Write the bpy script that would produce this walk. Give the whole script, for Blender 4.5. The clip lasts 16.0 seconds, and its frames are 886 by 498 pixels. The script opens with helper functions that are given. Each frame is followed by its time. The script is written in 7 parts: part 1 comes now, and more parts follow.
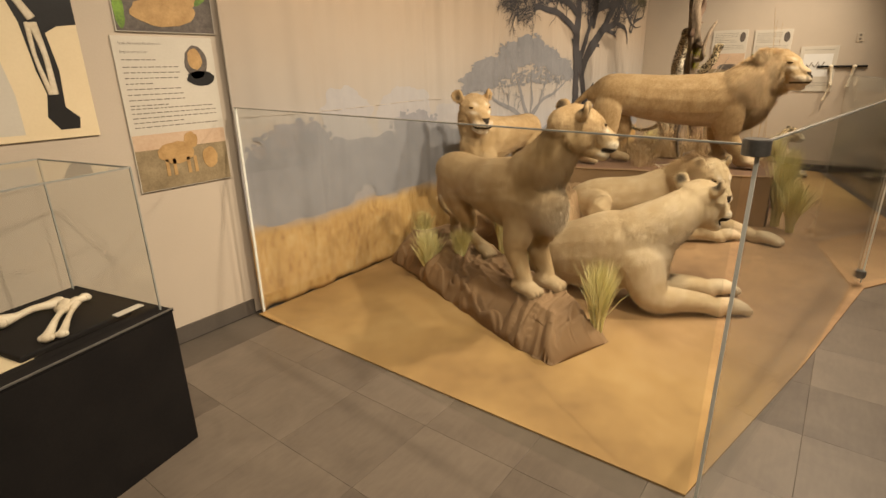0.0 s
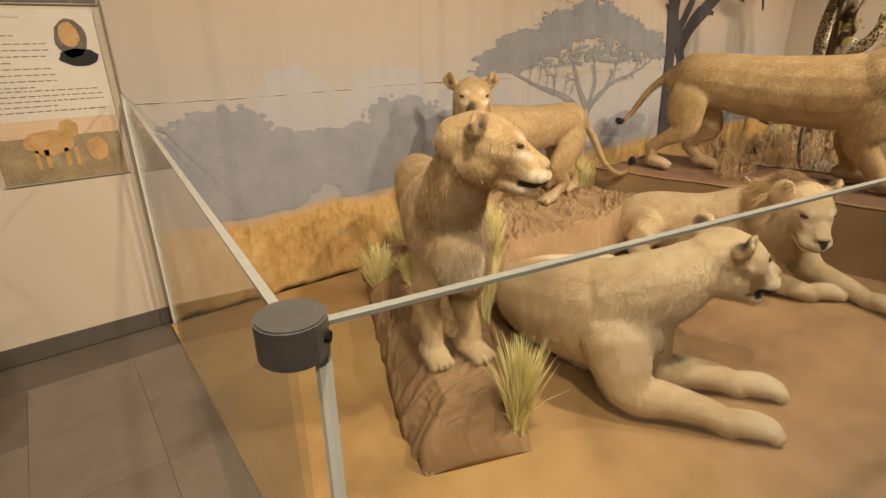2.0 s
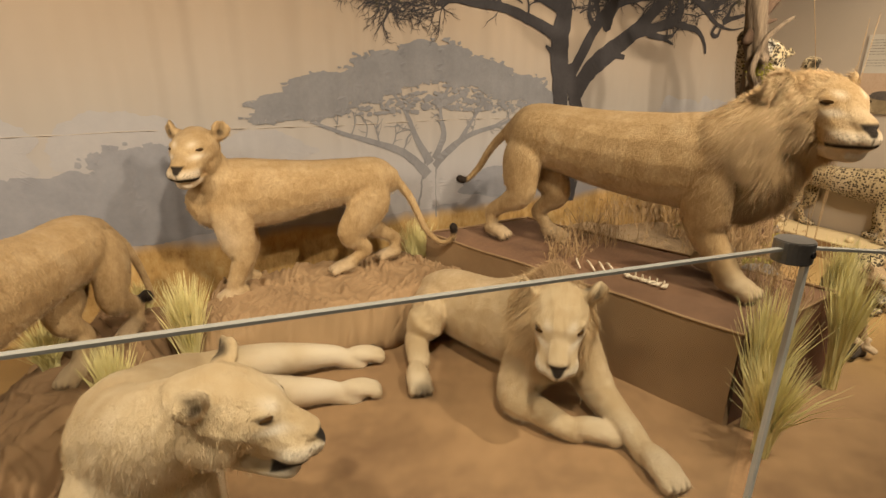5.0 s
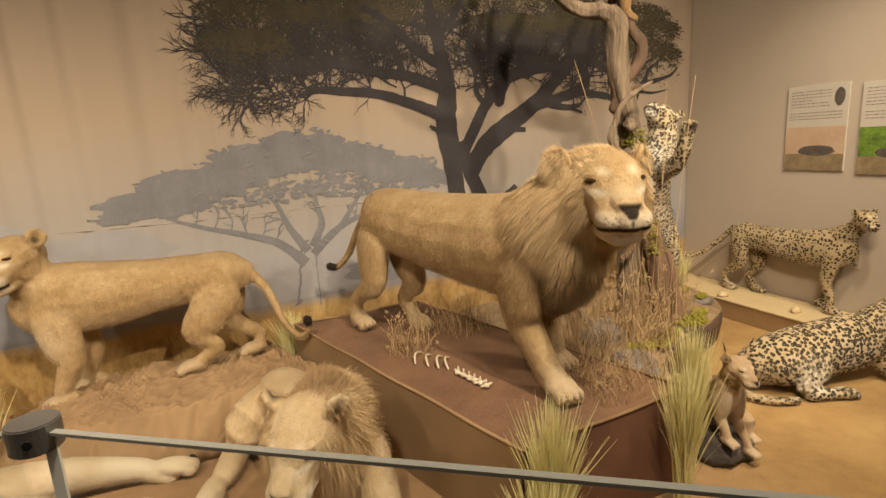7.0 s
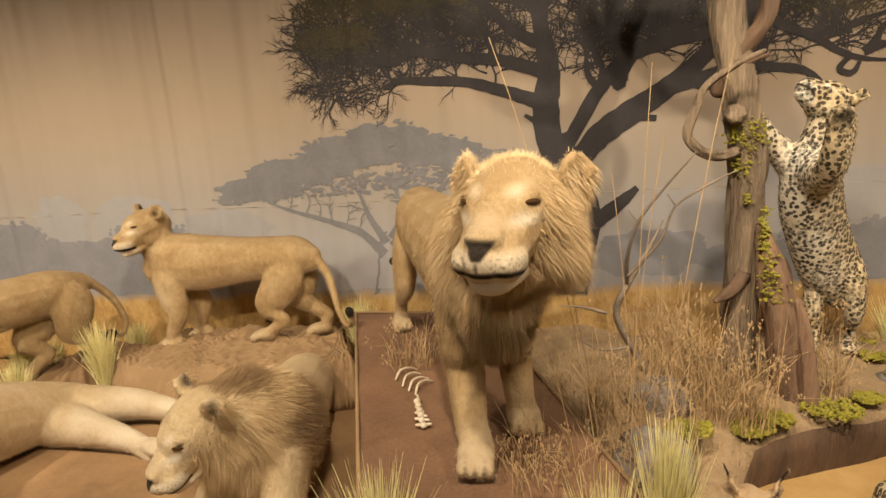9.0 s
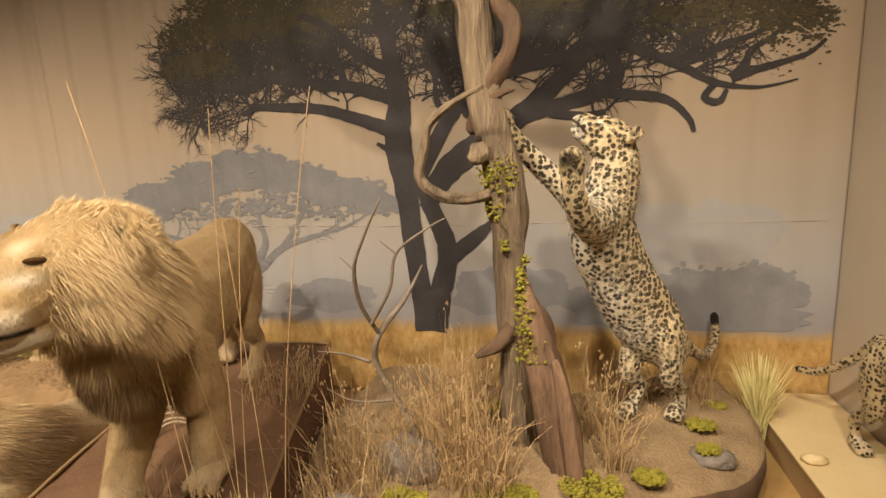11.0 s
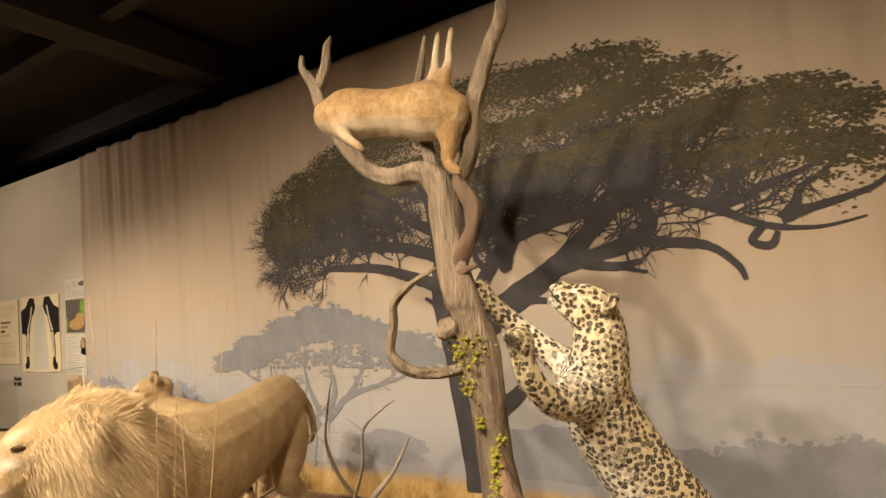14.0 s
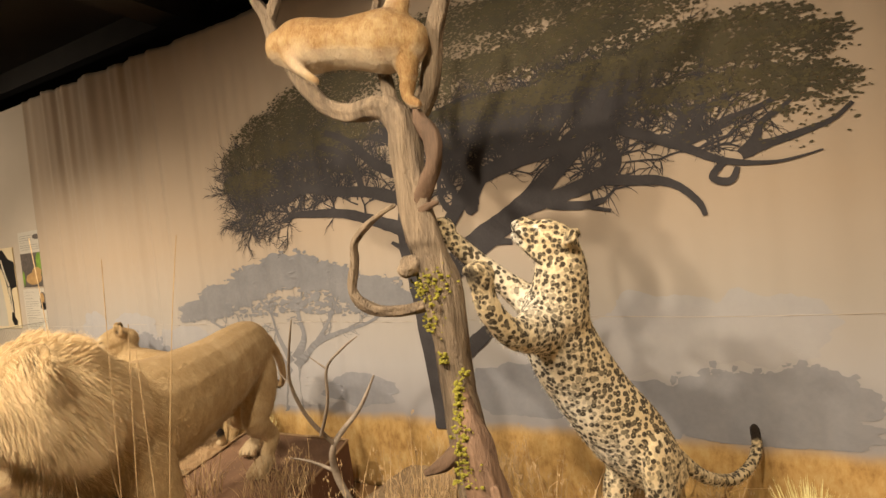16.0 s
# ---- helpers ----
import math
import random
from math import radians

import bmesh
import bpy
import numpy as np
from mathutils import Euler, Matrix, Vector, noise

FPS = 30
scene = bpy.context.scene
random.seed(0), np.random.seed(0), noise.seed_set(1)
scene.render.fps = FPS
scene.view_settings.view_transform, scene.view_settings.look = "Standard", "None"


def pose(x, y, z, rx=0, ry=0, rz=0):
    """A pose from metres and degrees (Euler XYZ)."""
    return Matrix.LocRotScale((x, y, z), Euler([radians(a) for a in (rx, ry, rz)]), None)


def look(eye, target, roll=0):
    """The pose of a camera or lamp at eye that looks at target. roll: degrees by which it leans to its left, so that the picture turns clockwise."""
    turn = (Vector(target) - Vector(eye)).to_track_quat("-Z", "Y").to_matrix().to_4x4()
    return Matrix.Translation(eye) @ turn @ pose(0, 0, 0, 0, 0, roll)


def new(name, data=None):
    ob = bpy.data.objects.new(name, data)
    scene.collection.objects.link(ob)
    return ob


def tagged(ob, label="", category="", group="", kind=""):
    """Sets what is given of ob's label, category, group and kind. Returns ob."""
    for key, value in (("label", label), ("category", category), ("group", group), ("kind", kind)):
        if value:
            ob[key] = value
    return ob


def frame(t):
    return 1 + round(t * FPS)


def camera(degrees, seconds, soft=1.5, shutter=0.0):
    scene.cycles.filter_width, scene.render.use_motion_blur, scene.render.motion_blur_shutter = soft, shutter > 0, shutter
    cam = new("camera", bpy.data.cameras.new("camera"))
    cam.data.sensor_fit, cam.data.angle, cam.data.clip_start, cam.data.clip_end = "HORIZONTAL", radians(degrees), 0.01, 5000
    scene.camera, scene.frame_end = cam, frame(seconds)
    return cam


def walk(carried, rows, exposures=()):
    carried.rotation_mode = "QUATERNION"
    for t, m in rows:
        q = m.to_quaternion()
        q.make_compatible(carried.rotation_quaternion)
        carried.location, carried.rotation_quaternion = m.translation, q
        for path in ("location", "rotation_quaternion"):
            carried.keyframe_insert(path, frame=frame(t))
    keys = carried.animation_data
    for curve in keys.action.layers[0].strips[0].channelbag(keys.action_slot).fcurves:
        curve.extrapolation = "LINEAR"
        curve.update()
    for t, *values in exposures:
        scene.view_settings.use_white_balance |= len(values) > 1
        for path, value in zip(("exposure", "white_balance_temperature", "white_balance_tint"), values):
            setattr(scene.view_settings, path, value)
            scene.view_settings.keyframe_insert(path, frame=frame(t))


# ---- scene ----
cam = camera(80.6, 16.0)
PATH = [
    (0, (1.226, 0.555, 1.540), (2.724, 1.697, 0.882), -1.0),
    (0.5, (1.629, 0.510, 1.546), (3.073, 1.700, 0.853), -1.8),
    (1, (1.986, 0.445, 1.526), (3.304, 1.766, 0.805), -3.8),
    (1.5, (2.296, 0.345, 1.551), (3.441, 1.778, 0.755), -1.8),
    (2, (2.661, 0.306, 1.589), (3.766, 1.789, 0.828), -0.5),
    (2.5, (2.999, 0.194, 1.575), (3.865, 1.830, 0.817), -1.1),
    (3, (3.337, 0.115, 1.599), (4.047, 1.808, 0.805), 1.8),
    (3.5, (3.657, 0.098, 1.621), (4.312, 1.831, 0.869), 1.2),
    (4, (3.916, -0.021, 1.639), (4.418, 1.761, 0.882), -1.3),
    (4.5, (4.302, -0.208, 1.679), (4.912, 1.554, 0.957), -0.5),
    (5, (4.751, -0.209, 1.634), (5.659, 1.452, 0.989), 0.6),
    (5.2, (4.898, -0.269, 1.715), (5.877, 1.357, 1.085), 0.6),
    (7.3, (6.274, -0.635, 1.702), (6.949, 1.208, 1.318), -3.3),
    (7.5, (6.451, -0.666, 1.716), (7.027, 1.201, 1.291), -2.3),
    (8, (6.857, -0.638, 1.693), (7.196, 1.278, 1.231), -3.0),
    (8.2, (7.026, -0.570, 1.699), (7.260, 1.367, 1.258), -3.1),
    (10.3, (8.347, -0.353, 1.715), (7.704, 1.501, 1.330), -3.5),
    (10.5, (8.564, -0.290, 1.739), (7.950, 1.574, 1.353), -2.9),
    (11, (8.919, -0.047, 1.751), (8.482, 1.872, 1.393), -2.4),
    (11.5, (9.165, 0.130, 1.754), (8.767, 2.057, 1.393), -2.8),
    (12, (9.418, 0.203, 1.735), (8.920, 2.107, 1.379), -2.3),
    (12.5, (9.604, 0.315, 1.730), (9.093, 2.214, 1.367), -2.6),
    (13, (9.647, 0.371, 1.775), (9.055, 2.262, 1.504), -2.9),
    (13.5, (9.658, 0.295, 1.836), (8.835, 2.111, 1.676), -4.2),
    (14, (9.704, 0.217, 1.942), (8.718, 1.953, 2.070), -5.0),
    (14.5, (9.746, 0.171, 1.970), (8.736, 1.880, 2.216), -5.2),
    (15, (9.757, 0.221, 1.938), (8.791, 1.966, 2.081), -5.6),
    (15.5, (9.737, 0.227, 1.934), (8.760, 1.969, 2.034), -5.4),
    (16, (9.730, 0.268, 1.874), (8.815, 2.045, 1.811), -5.9),
]
walk(cam, [(t, look(eye, target, roll)) for t, eye, target, roll in PATH],
     [(0, 0.14), (2, 0.02), (3.5, 0.05), (5, -0.05), (8, -0.1), (11, -0.03), (12.8, 0.0), (14, 0.26), (16, 0.26)])


# ---------- light ----------
world = bpy.data.worlds.new("world")
world.use_nodes = True
scene.world = world
world.node_tree.nodes["Background"].inputs[0].default_value = (1.0, 0.86, 0.7, 1)
world.node_tree.nodes["Background"].inputs[1].default_value = 0.02

# ceiling spots: x, y, target x, y, z, watts, cone degrees
SPOTS = [
    (1.0, 0.2, 2.0, 3.4, 1.6, 250, 110),
    (3.3, 0.4, 3.5, 2.3, 0.1, 450, 98),
    (5.4, 0.1, 5.0, 2.3, 0.2, 470, 95),
    (7.4, -0.3, 6.8, 2.2, 0.5, 470, 110),
    (7.0, -0.2, 9.0, 2.9, 1.3, 320, 82),
    (9.5, -0.3, 8.9, 2.7, 0.8, 420, 90),
    (9.0, 0.6, 10.2, 2.1, 0.2, 270, 76),
    (7.0, -3.0, 9.6, -0.8, 0.0, 190, 120),
    (1.2, -2.0, 2.2, 0.8, 0.0, 320, 100),
]
LAMP_Z = 3.85


def spot(x, y, tx, ty, tz, watts, cone):
    data = bpy.data.lights.new("track_lamp", "SPOT")
    data.energy, data.spot_size, data.spot_blend = watts, radians(cone), 0.9
    data.shadow_soft_size, data.color = 0.07, (1.0, 0.83, 0.62)
    lamp = new("track_lamp", data)
    lamp.matrix_world = look((x, y, LAMP_Z), (tx, ty, tz))
    return tagged(lamp, kind="light")


for row in SPOTS:
    spot(*row)


# ---------- helpers ----------
def part(name, bm, material, parent=None, label="", smooth=False):
    mesh = bpy.data.meshes.new(name)
    bm.to_mesh(mesh)
    bm.free()
    for m in (material if isinstance(material, (list, tuple)) else [material]):
        mesh.materials.append(m)
    if smooth:
        mesh.polygons.foreach_set("use_smooth", [True] * len(mesh.polygons))
    ob = new(name, mesh)
    ob.parent = parent
    return tagged(ob, label)


def pieces(name, verts, faces, material, parent=None, label="", smooth=False):
    mesh = bpy.data.meshes.new(name)
    mesh.from_pydata(verts, [], faces)
    for m in (material if isinstance(material, (list, tuple)) else [material]):
        mesh.materials.append(m)
    if smooth:
        mesh.polygons.foreach_set("use_smooth", [True] * len(mesh.polygons))
    ob = new(name, mesh)
    ob.parent = parent
    return tagged(ob, label)


def empty(name, x, y, z, rz=0):
    ob = new(name)
    ob.empty_display_size = 0.1
    ob.matrix_basis = pose(x, y, z, 0, 0, rz)
    return ob


def box(bm, x0, y0, z0, x1, y1, z1, bevel=0.0, mat=0):
    made = bmesh.ops.create_cube(bm, size=1)["verts"]
    bmesh.ops.scale(bm, vec=(x1 - x0, y1 - y0, z1 - z0), verts=made)
    bmesh.ops.translate(bm, vec=((x0 + x1) / 2, (y0 + y1) / 2, (z0 + z1) / 2), verts=made)
    faces = {f for v in made for f in v.link_faces}
    for f in faces:
        f.material_index = mat
    if bevel:
        edges = {e for v in made for e in v.link_edges}
        bmesh.ops.bevel(bm, geom=list(edges), offset=bevel, segments=2, affect="EDGES", profile=0.5)
    return bm


def boxed(*args, **kw):
    return box(bmesh.new(), *args, **kw)


def lerp(a, b, k):
    return tuple(p + (q - p) * k for p, q in zip(a, b))


def smooth_rows(rows, steps=5):
    """Catmull-Rom through rows of numbers."""
    rows = [np.array(r, float) for r in rows]
    out = []
    for i in range(len(rows) - 1):
        p0, p1, p2, p3 = rows[max(i - 1, 0)], rows[i], rows[i + 1], rows[min(i + 2, len(rows) - 1)]
        for k in range(steps):
            t = k / steps
            out.append(0.5 * (2 * p1 + (p2 - p0) * t + (2 * p0 - 5 * p1 + 4 * p2 - p3) * t * t + (3 * p1 - p0 - 3 * p2 + p3) * t ** 3))
    out.append(rows[-1])
    return out


def tube(verts, faces, rows, up=(0, 0, 1), sides=12, steps=5, caps=True, rough=0.0, seed=0):
    """A closed loft along rows of x, y, z, half width, half height."""
    rows = smooth_rows(rows, steps)
    pts = [r[:3] for r in rows]
    rad = [np.maximum(r[3:5] if len(r) > 4 else np.array([r[3], r[3]]), 0.0015) for r in rows]
    tang = [pts[min(i + 1, len(pts) - 1)] - pts[max(i - 1, 0)] for i in range(len(pts))]
    tang = [t / (np.linalg.norm(t) + 1e-9) for t in tang]
    if caps:
        r0, r1 = rad[0], rad[-1]
        m0, m1 = min(r0), min(r1)
        head = [(pts[0] - tang[0] * m0 * a, r0 * b, tang[0]) for a, b in ((0.92, 0.3), (0.6, 0.78))]
        tail = [(pts[-1] + tang[-1] * m1 * a, r1 * b, tang[-1]) for a, b in ((0.6, 0.78), (0.92, 0.3))]
    else:
        head, tail = [], []
    rings = head + list(zip(pts, rad, tang)) + tail
    base = len(verts)
    side = None
    for i, (p, r, t) in enumerate(rings):
        s = np.cross(t, np.array(up, float))
        if np.linalg.norm(s) < 0.15:
            s = side if side is not None else np.cross(t, (1, 0.3, 0))
        s = s - t * np.dot(s, t)
        s /= np.linalg.norm(s)
        if side is not None and np.dot(s, side) < 0:
            s = -s
        side = s
        u = np.cross(s, t)
        for k in range(sides):
            a = 2 * math.pi * k / sides
            f = 1.0
            if rough:
                f += rough * (noise.noise(Vector((2.6 * math.cos(a) + seed, 2.6 * math.sin(a), i * 0.11))) + 0.7 * noise.noise(Vector((6 * math.cos(a), 6 * math.sin(a) + seed, i * 0.2))))
            verts.append(tuple(p + s * r[0] * f * math.cos(a) + u * r[1] * f * math.sin(a)))
    n = len(rings)
    for i in range(n - 1):
        for k in range(sides):
            a, b = base + i * sides + k, base + i * sides + (k + 1) % sides
            faces.append((a, b, b + sides, a + sides))
    faces.append(tuple(base + k for k in range(sides))[::-1])
    faces.append(tuple(base + (n - 1) * sides + k for k in range(sides)))


def ball(verts, faces, c, f, u, r, n=10):
    """An ellipsoid at c with axes along f, its left and u."""
    f = np.array(f, float) / np.linalg.norm(f)
    u = np.array(u, float)
    u = u - f * np.dot(u, f)
    u /= np.linalg.norm(u)
    left = np.cross(u, f)
    base, m = len(verts), n
    verts.append(tuple(np.array(c) + u * r[2]))
    for i in range(1, m):
        th = math.pi * i / m
        for k in range(n * 2):
            ph = math.pi * k / n
            verts.append(tuple(np.array(c) + u * r[2] * math.cos(th) + math.sin(th) * (f * r[0] * math.cos(ph) + left * r[1] * math.sin(ph))))
    verts.append(tuple(np.array(c) - u * r[2]))
    w = n * 2
    for k in range(w):
        faces.append((base, base + 1 + k, base + 1 + (k + 1) % w))
        for i in range(m - 2):
            a, b = base + 1 + i * w + k, base + 1 + i * w + (k + 1) % w
            faces.append((a, a + w, b + w, b))
        last = base + 1 + (m - 2) * w
        faces.append((last + k, len(verts) - 1, last + (k + 1) % w))


# ---------- materials ----------
class Graph:
    """A few shorthands to write node materials."""

    def __init__(self, name, roughness=0.7, metallic=0.0):
        self.material = bpy.data.materials.new(name)
        self.material.use_nodes = True
        self.tree = self.material.node_tree
        self.shader = self.tree.nodes["Principled BSDF"]
        self.shader.inputs["Roughness"].default_value = roughness
        self.shader.inputs["Metallic"].default_value = metallic

    def put(self, socket, value):
        if isinstance(value, bpy.types.NodeSocket):
            self.tree.links.new(value, socket)
        elif isinstance(value, (tuple, list)) and len(value) == 3 and socket.type == "RGBA":
            socket.default_value = (*value, 1)
        else:
            socket.default_value = value

    def node(self, kind, out=0, **inputs):
        n = self.tree.nodes.new(kind)
        for k, v in inputs.items():
            self.put(n.inputs[int(k[1:])] if k[0] == "i" and k[1:].isdigit() else n.inputs[k.replace("_", " ")], v)
        return n, n.outputs[out]

    def coords(self, which="Object", scale=(1, 1, 1), turn=(0, 0, 0)):
        n = self.tree.nodes.new("ShaderNodeTexCoord")
        m = self.tree.nodes.new("ShaderNodeMapping")
        m.inputs["Scale"].default_value = scale
        m.inputs["Rotation"].default_value = turn
        self.tree.links.new(n.outputs[which], m.inputs["Vector"])
        return m.outputs[0]

    def position(self, scale=(1, 1, 1)):
        n = self.tree.nodes.new("ShaderNodeNewGeometry")
        m = self.tree.nodes.new("ShaderNodeMapping")
        m.inputs["Scale"].default_value = scale
        self.tree.links.new(n.outputs["Position"], m.inputs["Vector"])
        return m.outputs[0]

    def noise(self, scale, vector=None, detail=5, rough=0.55, distortion=0.0):
        n, out = self.node("ShaderNodeTexNoise", Scale=scale, Detail=detail, Roughness=rough, Distortion=distortion)
        if vector is not None:
            self.tree.links.new(vector, n.inputs["Vector"])
        return out

    def ramp(self, value, *stops):
        n = self.tree.nodes.new("ShaderNodeValToRGB")
        while len(n.color_ramp.elements) < len(stops):
            n.color_ramp.elements.new(0.5)
        for e, (p, c) in zip(n.color_ramp.elements, stops):
            e.position = p
            e.color = (*c, 1) if isinstance(c, tuple) else (c, c, c, 1)
        self.tree.links.new(value, n.inputs[0])
        return n.outputs[0]

    def mix(self, k, a, b, mode="MIX"):
        n = self.tree.nodes.new("ShaderNodeMix")
        n.data_type, n.blend_type = "RGBA", mode
        self.put(n.inputs[0], k)
        self.put(n.inputs[6], a)
        self.put(n.inputs[7], b)
        return n.outputs[2]

    def math(self, op, a, b=0.0, clamp=False):
        n = self.tree.nodes.new("ShaderNodeMath")
        n.operation, n.use_clamp = op, clamp
        self.put(n.inputs[0], a)
        self.put(n.inputs[1], b)
        return n.outputs[0]

    def attribute(self, name):
        n = self.tree.nodes.new("ShaderNodeAttribute")
        n.attribute_name = name
        return n.outputs["Fac"]

    def axis(self, vector, index):
        n = self.tree.nodes.new("ShaderNodeSeparateXYZ")
        self.tree.links.new(vector, n.inputs[0])
        return n.outputs[index]

    def bump(self, height, strength=0.3, distance=0.01):
        n = self.tree.nodes.new("ShaderNodeBump")
        n.inputs["Strength"].default_value, n.inputs["Distance"].default_value = strength, distance
        self.tree.links.new(height, n.inputs["Height"])
        self.tree.links.new(n.outputs[0], self.shader.inputs["Normal"])

    def color(self, value):
        self.put(self.shader.inputs["Base Color"], value)
        return self

    def done(self):
        return self.material


def mottled(name, dark, light, scale=4.0, roughness=0.75, grain=60.0, bump=0.15, metallic=0.0, stretch=(1, 1, 1), depth=0.004):
    g = Graph(name, roughness, metallic)
    at = g.position(stretch)
    big = g.noise(scale, at, 4)
    small = g.noise(grain, at, 4, 0.6)
    both = g.math("ADD", g.math("MULTIPLY", big, 0.65), g.math("MULTIPLY", small, 0.35))
    g.color(g.ramp(both, (0.3, dark), (0.7, light)))
    g.bump(small, bump, depth)
    return g.done()


def fur(name, base, shade, pale, dark, spots="", sheen=0.04):
    """Short coat: base with pale and dark marks held by the mesh, and spots."""
    g = Graph(name, 0.9)
    g.shader.inputs["Specular IOR Level"].default_value = 0.12
    at = g.coords("Object")
    hair = g.noise(150, g.coords("Object", (1, 1, 0.4)), 4, 0.75)
    patch = g.noise(7, at, 4, 0.6)
    mid = g.noise(34, g.coords("Object", (1, 1, 0.55)), 4, 0.65)
    tone = g.math("ADD", g.math("MULTIPLY", g.math("ADD", patch, mid), 0.33), g.math("MULTIPLY", hair, 0.34))
    col = g.mix(g.ramp(tone, (0.40, 0.0), (0.60, 1.0)), shade, base)
    col = g.mix(g.math("MULTIPLY", g.attribute("saddle"), 0.75), col, tuple(c * 0.8 for c in shade))
    white = g.math("ADD", g.attribute("pale"), g.math("MULTIPLY", g.math("SUBTRACT", patch, 0.5), 0.5), True)
    col = g.mix(white, col, pale)
    if spots:
        scale, ring0, ring1, solid, solid_scale = {"leopard": (43.0, 0.13, 0.53, 0.49, 41.0), "cheetah": (46.0, 0.0, 0.0, 0.43, 46.0)}[spots]
        warp = g.tree.nodes.new("ShaderNodeVectorMath")
        warp.operation = "ADD"
        n2, out2 = g.node("ShaderNodeTexNoise", 1, Scale=9.0, Detail=2.0)
        g.tree.links.new(at, n2.inputs["Vector"])
        sc = g.tree.nodes.new("ShaderNodeVectorMath")
        sc.operation = "SCALE"
        sc.inputs["Scale"].default_value = 0.022
        g.tree.links.new(out2, sc.inputs[0])
        g.tree.links.new(at, warp.inputs[0])
        g.tree.links.new(sc.outputs[0], warp.inputs[1])

        def cells(s):
            v = g.tree.nodes.new("ShaderNodeTexVoronoi")
            v.inputs["Scale"].default_value, v.inputs["Randomness"].default_value = s, 0.72
            g.tree.links.new(warp.outputs[0], v.inputs["Vector"])
            return v.outputs["Distance"]

        rag = g.math("MULTIPLY", g.math("SUBTRACT", g.noise(60, at, 2), 0.5), 0.3)
        d2 = g.math("ADD", cells(solid_scale), rag)
        dots = g.ramp(d2, (solid - 0.05, 1.0), (solid + 0.03, 0.0))
        if ring1:
            d1 = g.math("ADD", cells(scale), rag)
            ring = g.math("MULTIPLY", g.ramp(d1, (ring0 - 0.05, 0.0), (ring0 + 0.03, 1.0)), g.ramp(d1, (ring1 - 0.05, 1.0), (ring1 + 0.04, 0.0)))
            inner = g.ramp(d1, (ring0 - 0.02, 1.0), (ring0 + 0.06, 0.0))
            col = g.mix(g.math("MULTIPLY", inner, 0.5), col, tuple(c * 0.6 for c in base))
            kind = g.attribute("solid")
            marks = g.math("ADD", g.math("MULTIPLY", ring, g.math("SUBTRACT", 1.0, kind)), g.math("MULTIPLY", dots, kind), True)
        else:
            marks = dots
        col = g.mix(g.math("MULTIPLY", marks, 0.95), col, dark)
    col = g.mix(g.attribute("dark"), col, dark)
    g.color(col)
    g.shader.inputs["Sheen Weight"].default_value = sheen
    g.bump(g.math("ADD", g.math("MULTIPLY", hair, 0.7), g.math("MULTIPLY", mid, 0.9)), 0.75, 0.016)
    return g.done()


FUR_LION = fur("lion_fur", (0.54, 0.385, 0.20), (0.37, 0.245, 0.115), (0.74, 0.64, 0.48), (0.03, 0.022, 0.016))
FUR_PALE = fur("pale_lion_fur", (0.68, 0.535, 0.335), (0.52, 0.38, 0.21), (0.82, 0.74, 0.59), (0.03, 0.022, 0.016))
FUR_LEOPARD = fur("leopard_fur", (0.68, 0.55, 0.34), (0.56, 0.43, 0.24), (0.83, 0.77, 0.64), (0.022, 0.016, 0.011), "leopard")
FUR_CHEETAH = fur("cheetah_fur", (0.58, 0.455, 0.27), (0.46, 0.35, 0.19), (0.76, 0.68, 0.53), (0.03, 0.02, 0.014), "cheetah")
FUR_CARACAL = fur("caracal_fur", (0.62, 0.45, 0.27), (0.50, 0.34, 0.19), (0.74, 0.65, 0.5), (0.03, 0.02, 0.016))
FUR_GAZELLE = fur("antelope_fur", (0.42, 0.285, 0.125), (0.24, 0.125, 0.05), (0.78, 0.7, 0.55), (0.05, 0.03, 0.02))
EYE = Graph("glass_eye", 0.08).color((0.05, 0.025, 0.008)).done()
NOSE = mottled("nose_skin", (0.012, 0.009, 0.008), (0.03, 0.022, 0.018), 20, 0.35, 200)
HAIR_LIGHT = mottled("mane_light", (0.56, 0.40, 0.205), (0.72, 0.55, 0.325), 9, 0.85, 90)
HAIR_DARK = mottled("mane_dark", (0.26, 0.165, 0.08), (0.40, 0.265, 0.135), 9, 0.85, 90)

WALL = mottled("painted_wall", (0.44, 0.37, 0.29), (0.51, 0.43, 0.34), 1.3, 0.85, 130, 0.08)
CEIL = mottled("black_ceiling", (0.024, 0.020, 0.017), (0.042, 0.036, 0.031), 2, 0.9, 40)
BASE = mottled("vinyl_base", (0.07, 0.058, 0.048), (0.10, 0.083, 0.068), 3, 0.6, 60)
BLACK = mottled("black_paint", (0.006, 0.005, 0.005), (0.012, 0.010, 0.009), 5, 0.75, 90)
BLACK.node_tree.nodes["Principled BSDF"].inputs["Specular IOR Level"].default_value = 0.2
STEEL = mottled("brushed_steel", (0.17, 0.165, 0.155), (0.27, 0.26, 0.245), 8, 0.38, 160, 0.05, 0.7)
WOOD = mottled("door_wood", (0.10, 0.045, 0.02), (0.17, 0.08, 0.035), 4, 0.5, 50, 0.1, stretch=(1, 1, 0.15))


